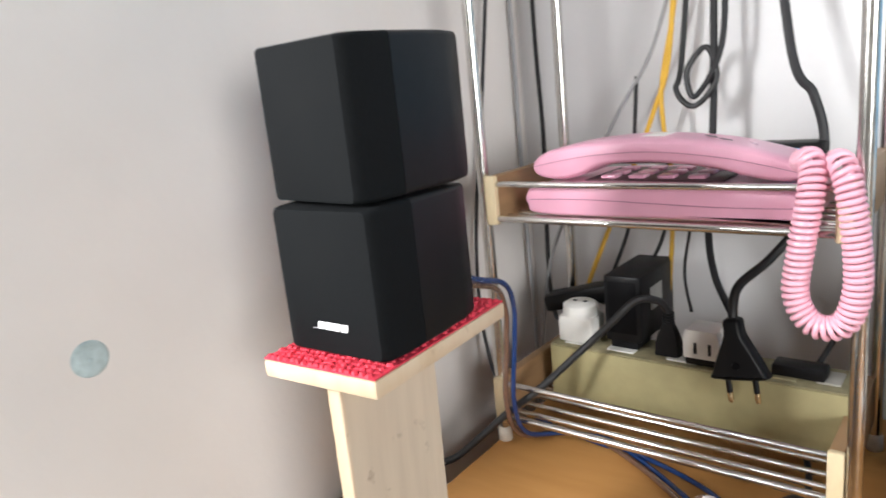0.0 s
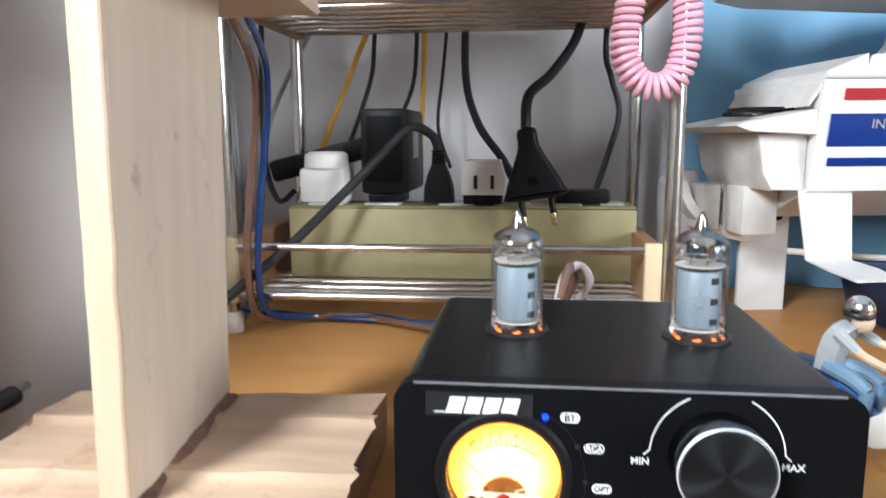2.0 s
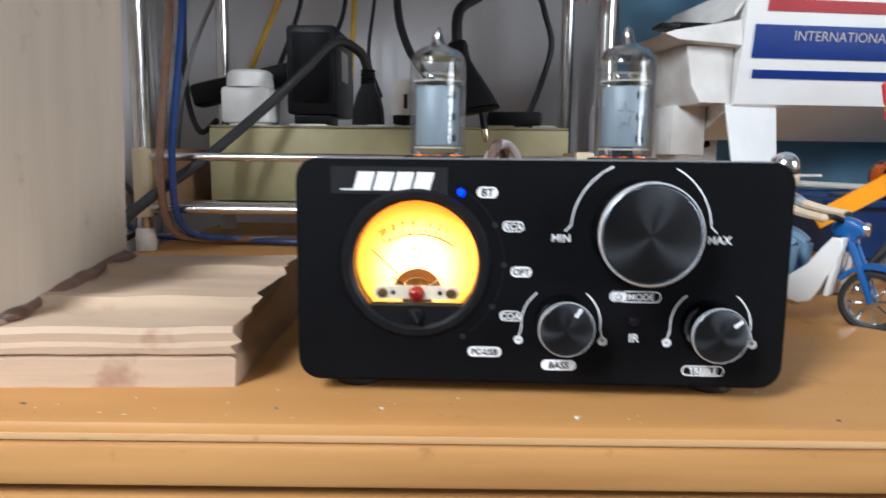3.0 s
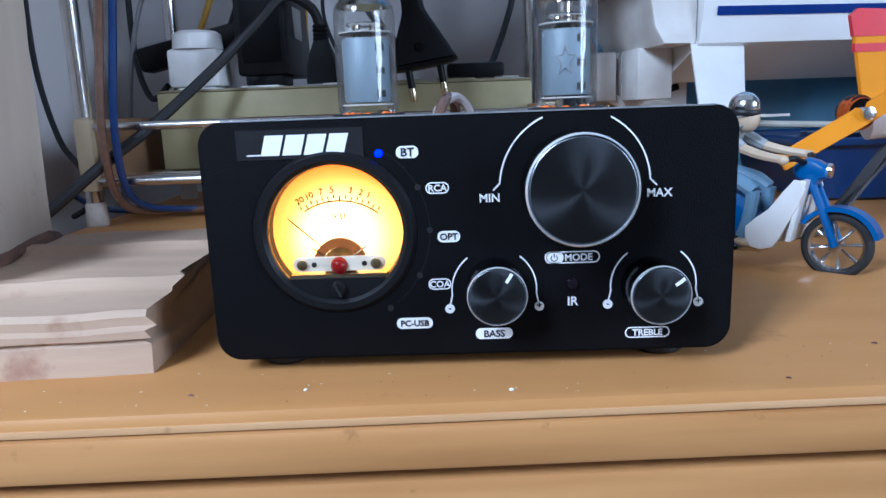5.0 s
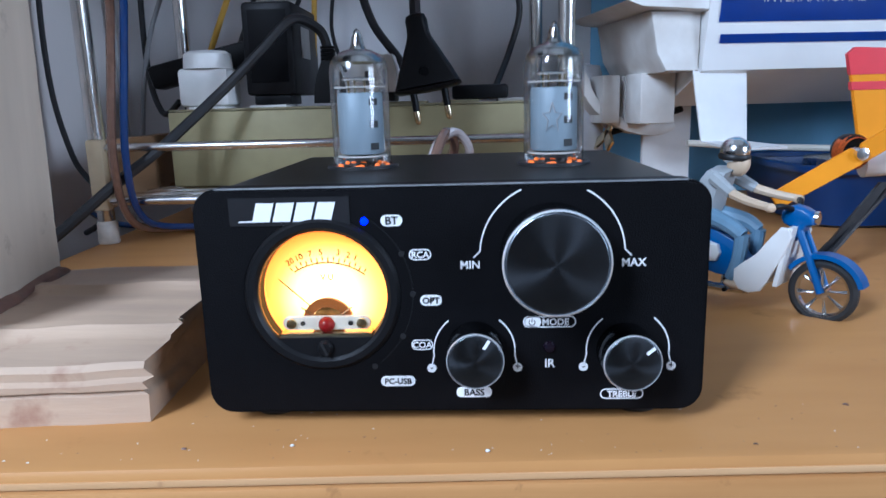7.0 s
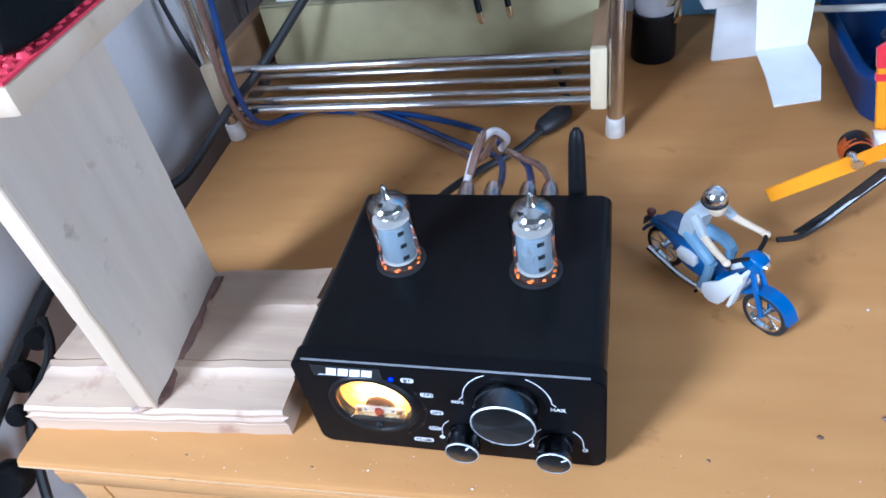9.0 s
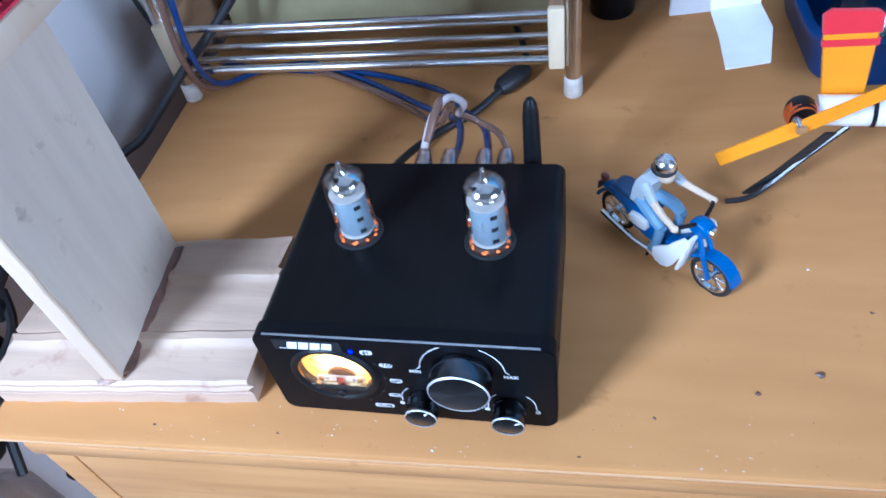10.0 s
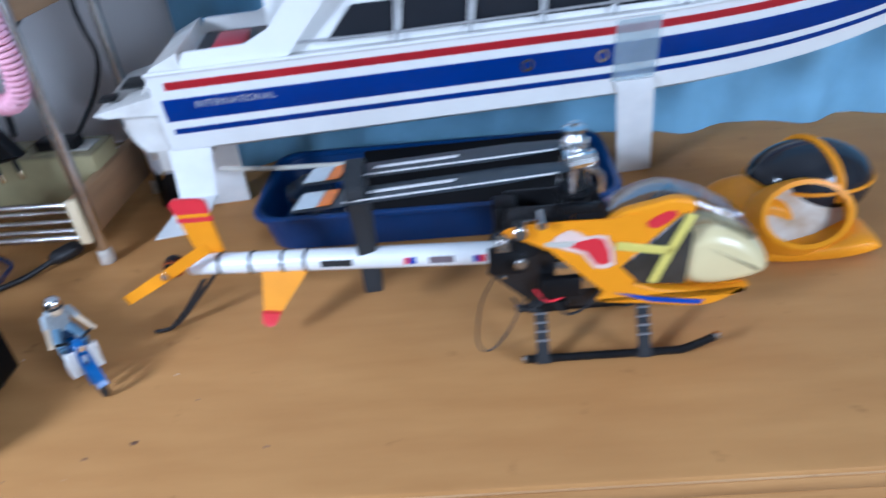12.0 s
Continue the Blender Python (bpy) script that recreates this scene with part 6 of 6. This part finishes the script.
for a in (20, 140, 260):
    x, y = 0.4050 + 0.0095 * math.cos(radians(a)), cy + 0.0095 * math.sin(radians(a))
    part("link_rod", bm_tube([(x, y, 0.092), (x, y, 0.109)], 0.0009, 6), STEEL, heli)
    part("link_rod", bm_tube([(x, y, 0.110), (0.4050 + (x - 0.405) * 0.7, cy + (y - cy) * 1.1, 0.129)], 0.0008, 6), STEEL, heli)


def main_blade(root, tip):
    a, b = Vector(root), Vector(tip)
    d = (b - a).normalized()
    side = Vector((d.y, -d.x, 0)).normalized()
    if side.y > 0:
        side = -side
    up = side.cross(d)
    if up.z < 0:
        up = -up
    rings = []
    L = (b - a).length
    for t, c in ((0.0, 0.006), (0.10, 0.0085), (0.22, 0.0110), (0.985, 0.0112), (1.0, 0.0100)):
        q = a + d * L * t
        rings.append([q + side * c, q + side * c * 0.3 + up * 0.0011, q - side * c, q + side * c * 0.3 - up * 0.0008])
    bl = part("main_blade", bm_loft(rings), BLADE, heli, "charcoal rotor blade with a pale tip")

    def patch(t0, t1, c0, c1, m_):
        vs = [a + d * L * t + side * c + up * 0.0018 for t, c in ((t0, c0), (t1, c0), (t1, c1), (t0, c1))]
        lo = [v - up * 0.0004 for v in vs]
        part("blade_print", bm_loft([lo, vs]), m_, bl)

    patch(0.90, 0.99, -0.010, 0.0100, mat("pale_blade_tip", (0.62, 0.66, 0.68), 0.4))
    patch(0.845, 0.895, -0.0095, 0.0095, ORANGE)
    patch(0.05, 0.80, 0.0085, 0.0100, PALEPRINT)
    patch(0.40, 0.72, -0.0012, 0.0018, PALEPRINT)


main_blade((0.3930, 0.3890, 0.1290), (0.2290, 0.4145, 0.1045))
main_blade((0.3960, 0.4120, 0.1320), (0.2310, 0.4440, 0.1070))
holder = thing("blade_holder", pose(0, 0, 0), "black foam holder that clamps blades and tail boom", "blade holder")
part("foam", turned(bm_prism(smooth_outline([(-0.0090, 0.0310), (0.0090, 0.0310), (0.0100, 0.0600), (0.0250, 0.0900), (0.0270, 0.1080), (0.0120, 0.1200), (-0.0230, 0.1215), (-0.0290, 0.1120), (-0.0200, 0.0960), (-0.0100, 0.0600)], 3), 0.012, 0.0008), Matrix.Translation((0.2700, 0.4330, 0)) @ pose(0, 0, 0, 0, 0, 98)), FOAM, holder)
for o in heli.children:
    if o.name.split(".")[0] in ("side_frame", "battery", "main_gear", "servo", "bolt", "wire", "mast", "rotor_head", "swashplate", "link_rod", "standoff", "bracket", "gear_wheel", "blade_grip", "pitch_arm", "head_button"):
        o.location.x = -0.010
# canopy
can = part("canopy", bm_pillow(smooth_outline([(0.4140, 0.0960), (0.4386, 0.1045), (0.4510, 0.1065), (0.4620, 0.1010), (0.4500, 0.0800), (0.4300, 0.0500), (0.4800, 0.0400), (0.4987, 0.0425), (0.4860, 0.0340), (0.4709, 0.0295), (0.4370, 0.0340), (0.4080, 0.0380), (0.4130, 0.0460), (0.4020, 0.0620)], 3), 0.3820, 0.3895, 0.20, 0.0028), YELLOW, heli, "glossy yellow canopy shell")
for y in (0.3815,):
    part("side_panel", turned(bm_prism(smooth_outline([(0.3535, 0.0945), (0.3650, 0.0970), (0.3950, 0.0975), (0.4140, 0.0970), (0.4320, 0.0990), (0.4360, 0.0700), (0.4250, 0.0450), (0.4130, 0.0445), (0.3790, 0.0785), (0.3550, 0.0900)], 2), 0.0018, 0.0004), Matrix.Translation((0, y, 0))), YELLOW, can)
part("windscreen", bm_pillow(smooth_outline([(0.4060, 0.0850), (0.4200, 0.0985), (0.4386, 0.1060), (0.4520, 0.1060), (0.4720, 0.0985), (0.4920, 0.0850), (0.5030, 0.0690), (0.4720, 0.0790), (0.4300, 0.0700), (0.4120, 0.0740)], 3), 0.3900, 0.4150, 0.30, 0.006), clear("clear_windscreen", (0.93, 0.92, 0.90), 0.15, 0.08, 0.45), can, "clear scuffed windscreen")
part("far_shell", bm_pillow(smooth_outline([(0.4080, 0.0380), (0.4130, 0.0460), (0.4300, 0.0500), (0.4800, 0.0420), (0.4987, 0.0425), (0.4860, 0.0340), (0.4709, 0.0295), (0.4370, 0.0340)], 3), 0.3900, 0.4150, 0.25, 0.004), YELLOW, can)
part("nose", bm_pillow(smooth_outline([(0.4560, 0.0760), (0.4740, 0.0830), (0.4960, 0.0740), (0.5100, 0.0590), (0.5080, 0.0460), (0.4800, 0.0400), (0.4580, 0.0460), (0.4520, 0.0640)], 3), 0.3835, 0.4165, 0.42, 0.010), NOSE, can, "cream nose cone")
part("side_window", bm_pillow([(0.4200, 0.0640), (0.4320, 0.0500), (0.4600, 0.0480), (0.4620, 0.0820), (0.4560, 0.0990), (0.4420, 0.0860)], 0.3808, 0.4192, 0.10, 0.002), SMOKE, can, "smoked side window")
for a, b in (((0.4590, 0.0975), (0.4485, 0.0740)), ((0.4490, 0.0755), (0.4395, 0.0520)), ((0.4170, 0.0800), (0.4500, 0.0735))):
    dv = Vector((b[0] - a[0], 0, b[1] - a[1]))
    ang = math.degrees(math.atan2(dv.z, dv.x))
    part("window_tape", turned(bm_box(0, dv.length, -0.0006, 0.0006, -0.0028, 0.0028, 0.0004), Matrix.Translation((a[0], 0.3800, a[1])) @ pose(0, 0, 0, 0, -ang, 0)), LIME, can)
part("badge", turned(bm_prism(smooth_outline([(0.3790, 0.0830), (0.3900, 0.0925), (0.4000, 0.0870), (0.4120, 0.0865), (0.4170, 0.0660), (0.4050, 0.0650), (0.3980, 0.0750)], 2), 0.0005), Matrix.Translation((0, 0.3808, 0))), mat("pale_badge", (0.80, 0.60, 0.52), 0.4), can, "plain red and pale badge shape")
part("badge", turned(bm_prism(smooth_outline([(0.3900, 0.0815), (0.4000, 0.0850), (0.4100, 0.0845), (0.4140, 0.0690), (0.4060, 0.0680), (0.4000, 0.0770)], 2), 0.0005), Matrix.Translation((0, 0.3802, 0))), HULLRED, can)
part("badge", turned(bm_prism(smooth_outline([(0.4340, 0.0930), (0.4460, 0.1000), (0.4510, 0.0970), (0.4400, 0.0890)], 2), 0.0007), Matrix.Translation((0, 0.3812, 0))), HULLRED, can)
part("blue_streak", turned(bm_prism([(0.4170, 0.0455), (0.4400, 0.0400), (0.4720, 0.0350), (0.4700, 0.0320), (0.4400, 0.0365)], 0.0006), Matrix.Translation((0, 0.3812, 0))), HULLBLUE, can)
part("grommet", turned(bm_lathe([(0.0, -0.0008), (0.0018, -0.0008), (0.0024, 0.0)], 14), Matrix.Translation((0.3610, 0.3813, 0.0935)) @ pose(0, 0, 0, -90)), BLACKPL, can)
# undercarriage
for y, s_ in ((0.3735, -1), (0.4255, 1)):
    sk = part("skid", bm_tube([(0.362, y, 0.0032), (0.400, y, 0.0030), (0.450, y, 0.0030), (0.462, y, 0.0040), (0.480, y, 0.0125)], 0.0026, 10), BLACKPL, heli, "black skid tube")
    part("skid_cap", bm_tube([(0.3605, y, 0.0032), (0.3625, y, 0.0032)], 0.0029, 10), STEEL, sk)
    part("skid_cap", bm_tube([(0.4795, y, 0.0123), (0.4815, y, 0.0133)], 0.0029, 10), STEEL, sk)
    for x in (0.3735, 0.4365):
        leg = part("strut", bm_loft([[(x - 0.0045, y - 0.003, 0.0012), (x + 0.0045, y - 0.003, 0.0012), (x + 0.0045, y + 0.003, 0.0012), (x - 0.0045, y + 0.003, 0.0012)], [(x - 0.0036, y - 0.002, 0.008), (x + 0.0036, y - 0.002, 0.008), (x + 0.0036, y + 0.002, 0.008), (x - 0.0036, y + 0.002, 0.008)], [(x - 0.0036, cy + s_ * 0.010, 0.0370), (x + 0.0036, cy + s_ * 0.010, 0.0370), (x + 0.0036, cy + s_ * 0.007, 0.0385), (x - 0.0036, cy + s_ * 0.007, 0.0385)]]), FOAM, heli)
        for k in range(4):
            t = 0.25 + 0.17 * k
            part("strut_rib", bm_box(x - 0.0039, x + 0.0039, y + (cy + s_ * 0.010 - y) * t - 0.0026, y + (cy + s_ * 0.010 - y) * t - 0.0012, 0.008 + 0.029 * t, 0.0093 + 0.029 * t, 0.0003), mat("grey_rib", (0.20, 0.20, 0.21), 0.5) if k == 0 else leg.children[0].data.materials[0], leg)

# ---------------------------------------------------------------- the spare canopy
sp = thing("spare_canopy", pose(0, 0, 0), "spare yellow canopy with black windows lying on its side", "canopy")
AX = Vector((0.25, -0.72, 0.64)).normalized()
E1 = Vector((0.95, 0.30, 0.0)).normalized()
E1 = (E1 - AX * E1.dot(AX)).normalized()
E2 = AX.cross(E1).normalized()
C0 = Vector((0.5720, 0.4890, 0.0325))


def oval(c, a, b, n=32):
    return [c + E1 * a * math.cos(2 * math.pi * k / n) + E2 * b * math.sin(2 * math.pi * k / n) for k in range(n)]


shell = part("shell", bm_loft([oval(C0, 0.0335, 0.0215), oval(C0 + AX * 0.001, 0.0385, 0.0250), oval(C0 - AX * 0.006, 0.0435, 0.0280), oval(C0 - AX * 0.018, 0.0460, 0.0290), oval(C0 - AX * 0.034, 0.0430, 0.0270), oval(C0 - AX * 0.036, 0.0380, 0.0240), oval(C0 - AX * 0.018, 0.0410, 0.0262), oval(C0 - AX * 0.006, 0.0390, 0.0250)], cap=False), YELLOW, sp, "glossy yellow shell with a round opening")
part("inside", bm_loft([oval(C0 - AX * 0.013, 0.0400, 0.0255), oval(C0 - AX * 0.0155, 0.0400, 0.0255)]), mat("white_inside", (0.78, 0.75, 0.68), 0.6, var=0.3, scale=40, colour2=(0.42, 0.24, 0.10), contrast=0.12), sp, "whitish unpainted inside")
DC = Vector((0.5900, 0.5400, 0.0330))
DR = Vector((0.0470, 0.0330, 0.0320))
dome = part("dome", bm_ball(DC, *DR, seg=28), DARKPANE, sp, "glossy black window dome")


def over_dome(a0, a1, tilt, n=16):
    out = []
    for k in range(n + 1):
        a = radians(a0 + (a1 - a0) * k / n)
        v = Matrix.Rotation(radians(tilt), 3, "Z") @ Vector((0, math.cos(a), math.sin(a)))
        out.append(DC + Vector((v.x * DR.x, v.y * DR.y, v.z * DR.z)) * 1.01)
    return out


for tilt in (14,):
    part("strap", bm_tube(over_dome(-5, 185, tilt), 0.0030, 8, 2), YELLOWPL, dome)
part("strap", bm_tube([DC + Vector((DR.x * 1.01 * math.cos(a), DR.y * 1.01 * math.sin(a), 0.004)) * 0.99 for a in (2 * math.pi * k / 24 for k in range(25))], 0.0016, 6, 1), YELLOWPL, dome)
part("lug", bm_pillow(smooth_outline([(0.513, 0.002), (0.509, 0.018), (0.520, 0.034), (0.546, 0.040), (0.566, 0.030), (0.570, 0.002)], 3), 0.496, 0.548, 0.3, 0.005), YELLOW, sp)
part("keel", bm_pillow(smooth_outline([(0.543, 0.001), (0.545, 0.012), (0.580, 0.013), (0.614, 0.017), (0.620, 0.008), (0.592, 0.0006)], 3), 0.474, 0.512, 0.3, 0.003), YELLOW, sp)

# ---------------------------------------------------------------- the toy motorcycle and its rider
BM = pose(0.0665, 0.3910, 0, 0, 4, -43.5)
bike = thing("toy_motorcycle", BM, "small blue and white toy motorcycle on the desk", "toy motorcycle")
RW = 0.0112
for x in (-0.0285, 0.0285):
    w = part("wheel", turned(bm_lathe([(0.0088, -0.0017), (0.0100, -0.0020), (RW, -0.0010), (RW, 0.0010), (0.0100, 0.0020), (0.0088, 0.0017)], 30, closed=True), Matrix.Translation((x, 0, RW)) @ pose(0, 0, 0, 90)), TYRE, bike, "black rubber tyre")
    part("rim", turned(bm_lathe([(0.0080, -0.0012), (0.0090, -0.0014), (0.0090, 0.0014), (0.0080, 0.0012)], 30, closed=True), Matrix.Translation((x, 0, RW)) @ pose(0, 0, 0, 90)), STEEL, w, "silver rim")
    for k in range(16):
        a = 2 * math.pi * k / 16
        b = a + 0.25 * (-1) ** k
        part("spoke", bm_tube([(x + 0.0014 * math.cos(a), 0.0004 * (-1) ** k, RW + 0.0014 * math.sin(a)), (x + 0.0084 * math.cos(b), 0, RW + 0.0084 * math.sin(b))], 0.00035, 4), STEEL, w)
    part("hub", turned(bm_lathe([(0.0, -0.0026), (0.0022, -0.0024), (0.0022, 0.0024), (0.0, 0.0026)], 14), Matrix.Translation((x, 0, RW)) @ pose(0, 0, 0, 90)), STEEL, w)
for y in (-0.0030, 0.0030):
    part("fork", bm_tube([(0.0285, y, RW), (0.0245, y, 0.0200), (0.0180, y * 0.8, 0.0330)], 0.0013, 8), BIKEBLUE, bike)
part("front_fender", turned(bm_arc(0.0285, RW, RW + 0.0016, 20, 150, 0.0016, 0.0064), Matrix.Translation((0, -0.0032, 0))), BIKEBLUE, bike)
part("rear_fender", turned(bm_arc(-0.0285, RW, RW + 0.0018, 25, 165, 0.0016, 0.0064), Matrix.Translation((0, -0.0032, 0))), BIKEBLUE, bike)
part("frame", bm_pillow(smooth_outline([(-0.0360, 0.0250), (-0.0200, 0.0290), (-0.0020, 0.0240), (0.0040, 0.0170), (0.0180, 0.0340), (0.0210, 0.0330), (0.0100, 0.0150), (0.0, 0.0100), (-0.0160, 0.0110), (-0.0240, 0.0190), (-0.0370, 0.0225)], 2), -0.0036, 0.0036, 0.3, 0.0008), BIKEBLUE, bike, "blue painted frame")
for y in (-0.0100, 0.0082):
    part("leg_shield", turned(bm_pillow(smooth_outline([(0.0035, 0.0080), (0.0010, 0.0150), (0.0080, 0.0220), (0.0150, 0.0330), (0.0190, 0.0300), (0.0150, 0.0180), (0.0110, 0.0090)], 2), 0, 0.0018, 0.3, 0.0005), Matrix.Translation((0, y, 0))), WHITEPL, bike, "white leg shield")
part("leg_shield", bm_loft([[(0.0150, -0.0100, 0.0120), (0.0165, -0.0100, 0.0120), (0.0165, 0.0100, 0.0120), (0.0150, 0.0100, 0.0120)], [(0.0170, -0.0085, 0.0330), (0.0185, -0.0085, 0.0330), (0.0185, 0.0085, 0.0330), (0.0170, 0.0085, 0.0330)]]), WHITEPL, bike)
part("side_cover", bm_pillow(smooth_outline([(-0.0180, 0.0150), (-0.0180, 0.0215), (-0.0080, 0.0215), (-0.0080, 0.0150)], 2), -0.0052, 0.0052, 0.2, 0.0006), WHITEPL, bike)
part("engine", merge(bm_box(-0.0060, 0.0060, -0.0046, 0.0046, 0.0050, 0.0110, 0.0015), bm_tube([(0.004, -0.0056, 0.0070), (-0.012, -0.0064, 0.0060), (-0.0340, -0.0064, 0.0100)], 0.0015, 8)), STEEL, bike, "grey engine and exhaust")
part("seat", bm_pillow(smooth_outline([(-0.0330, 0.0285), (-0.0280, 0.0320), (-0.0120, 0.0310), (-0.0060, 0.0280), (-0.0100, 0.0265), (-0.0280, 0.0270)], 2), -0.0050, 0.0050, 0.3, 0.0012), mat("dark_blue_seat", (0.02, 0.05, 0.12), 0.5), bike)
part("tail_light", bm_ball((-0.0400, 0, 0.0260), 0.0024, 0.0022, 0.0020, 10), mat("tail_lamp", (0.30, 0.10, 0.08), 0.3), bike)
part("number_plate", bm_box(-0.0415, -0.0405, -0.0034, 0.0034, 0.0190, 0.0240, 0.0003), GREYPRINT, bike)
part("headset", bm_pillow(smooth_outline([(0.0130, 0.0330), (0.0120, 0.0370), (0.0160, 0.0400), (0.0220, 0.0380), (0.0230, 0.0340), (0.0180, 0.0320)], 2), -0.0036, 0.0036, 0.35, 0.0012), BIKEBLUE, bike)
part("headlight", turned(bm_lathe([(0.0, 0.0), (0.0026, 0.0), (0.0024, 0.0012), (0.0, 0.0018)], 14), Matrix.Translation((0.0225, 0, 0.0362)) @ pose(0, 0, 0, 0, 90)), STEEL, bike)
part("handlebar", bm_tube([(0.0110, -0.0135, 0.0390), (0.0140, -0.0090, 0.0400), (0.0160, 0.0, 0.0380), (0.0140, 0.0090, 0.0400), (0.0110, 0.0135, 0.0390)], 0.0010, 8), BLACKPL, bike)
part("step", bm_tube([(-0.002, -0.0090, 0.0062), (-0.002, 0.0090, 0.0062)], 0.0008, 6), BLACKPL, bike)
rider = []
rider.append((bm_ball((-0.0080, 0, 0.0560), 0.0054, 0.0052, 0.0052, 16), STEEL))
rider.append((bm_lathe([(0.0053, -0.0006), (0.0057, 0.0), (0.0057, 0.0010), (0.0053, 0.0016)], 20, (-0.0080, 0, 0.0535), True), INK))
rider.append((bm_ball((-0.0062, 0, 0.0518), 0.0042, 0.0040, 0.0050, 12), SKIN))
rider.append((bm_loft([[(-0.0155 + x * 0.8 + dx, y * k, z) for x, y in ((-0.0045, -0.0050), (0.0045, -0.0050), (0.0058, 0.0), (0.0045, 0.0050), (-0.0045, 0.0050), (-0.0058, 0.0))] for z, k, dx in ((0.0300, 1.15, 0.0), (0.0380, 1.2, 0.0005), (0.0450, 1.45, 0.0025), (0.0485, 1.2, 0.0042), (0.0500, 0.6, 0.0060))]), SHIRT))
for sy in (-1, 1):
    rider.append((bm_tube([(-0.0115, sy * 0.0072, 0.0465), (-0.0030, sy * 0.0098, 0.0420)], 0.0022, 8, radii=(0.0026, 0.0021)), SHIRT))
    rider.append((bm_tube([(-0.0030, sy * 0.0098, 0.0420), (0.0040, sy * 0.0116, 0.0405), (0.0110, sy * 0.0130, 0.0398)], 0.0017, 8, radii=(0.0018, 0.0014)), SKIN))
    rider.append((bm_ball((0.0118, sy * 0.0130, 0.0396), 0.0020, 0.0020, 0.0017, 8), SKIN))
    rider.append((bm_tube([(-0.0150, sy * 0.0035, 0.0320), (-0.0040, sy * 0.0066, 0.0300), (0.0015, sy * 0.0070, 0.0270)], 0.0030, 10, radii=(0.0034, 0.0026)), TROUSER))
    rider.append((bm_tube([(0.0015, sy * 0.0070, 0.0275), (0.0010, sy * 0.0070, 0.0180), (-0.0010, sy * 0.0072, 0.0105)], 0.0024, 10, radii=(0.0027, 0.0020)), TROUSER))
    rider.append((bm_ball((0.0008, sy * 0.0074, 0.0088), 0.0040, 0.0018, 0.0018, 10), SKIN))
multi("rider_figurine", rider, "plain plastic rider figurine with a silver helmet", "figurine", BM)

# ---------------------------------------------------------------- marks and crumbs on the desk
for x, y, r in ((0.1280, 0.3260, 0.0020), (0.1020, 0.3150, 0.0012), (0.1550, 0.3600, 0.0010), (-0.100, 0.2790, 0.0007), (0.030, 0.2800, 0.0006), (0.2100, 0.3200, 0.0012), (0.060, 0.3000, 0.0008), (-0.160, 0.2780, 0.0008)):
    pts = [(r * (1 + 0.3 * math.sin(3 * a + x * 90)) * math.cos(a), r * 0.8 * (1 + 0.3 * math.cos(2 * a + y * 70)) * math.sin(a)) for a in (2 * math.pi * k / 10 for k in range(10))]
    solid("crumb", bm_loft([[(x + p, y + q, 0.0001) for p, q in pts], [(x + p * 0.5, y + q * 0.5, 0.0001 + r * 0.35) for p, q in pts]]), GLUE, "tiny dark crumb lying on the desk", "crumb", "crumbs on the desk")
for x, y, r in ((0.1330, 0.3840, 0.0007), (-0.030, 0.2770, 0.0006), (0.012, 0.4050, 0.0006), (-0.075, 0.2800, 0.0005)):
    solid("crumb", bm_ball((x, y, r * 0.6), r, r * 0.8, r * 0.6, 8), WHITEPL, "tiny pale crumb lying on the desk", "crumb", "crumbs on the desk")


def specks(name, n, size, material, label):
    """Loose dust along the front of the desk, too fine to count."""
    bm = bmesh.new()
    for _ in range(n):
        x = random.uniform(-0.20, 0.16)
        y = 0.2675 + (x + 0.2435) * 0.0367 + 0.024 * random.random() ** 1.6
        r = size * random.uniform(0.5, 1.3)
        turn = random.uniform(0, 3)
        lo = [bm.verts.new((x + r * (1 + 0.4 * math.sin(3 * a)) * math.cos(a + turn), y + 0.7 * r * math.sin(a + turn), 0.00004)) for a in (0, 1.26, 2.51, 3.77, 5.03)]
        top = bm.verts.new((x, y, r * 0.5))
        for k in range(5):
            bm.faces.new((lo[k], lo[(k + 1) % 5], top))
    return solid(name, bm, material, label, "dust", kind="stuff")


specks("pale_dust", 60, 0.00026, WHITEPL, "fine pale dust along the desk's front edge")
specks("dark_grit", 70, 0.00024, GLUE, "fine dark grit along the desk's front edge")
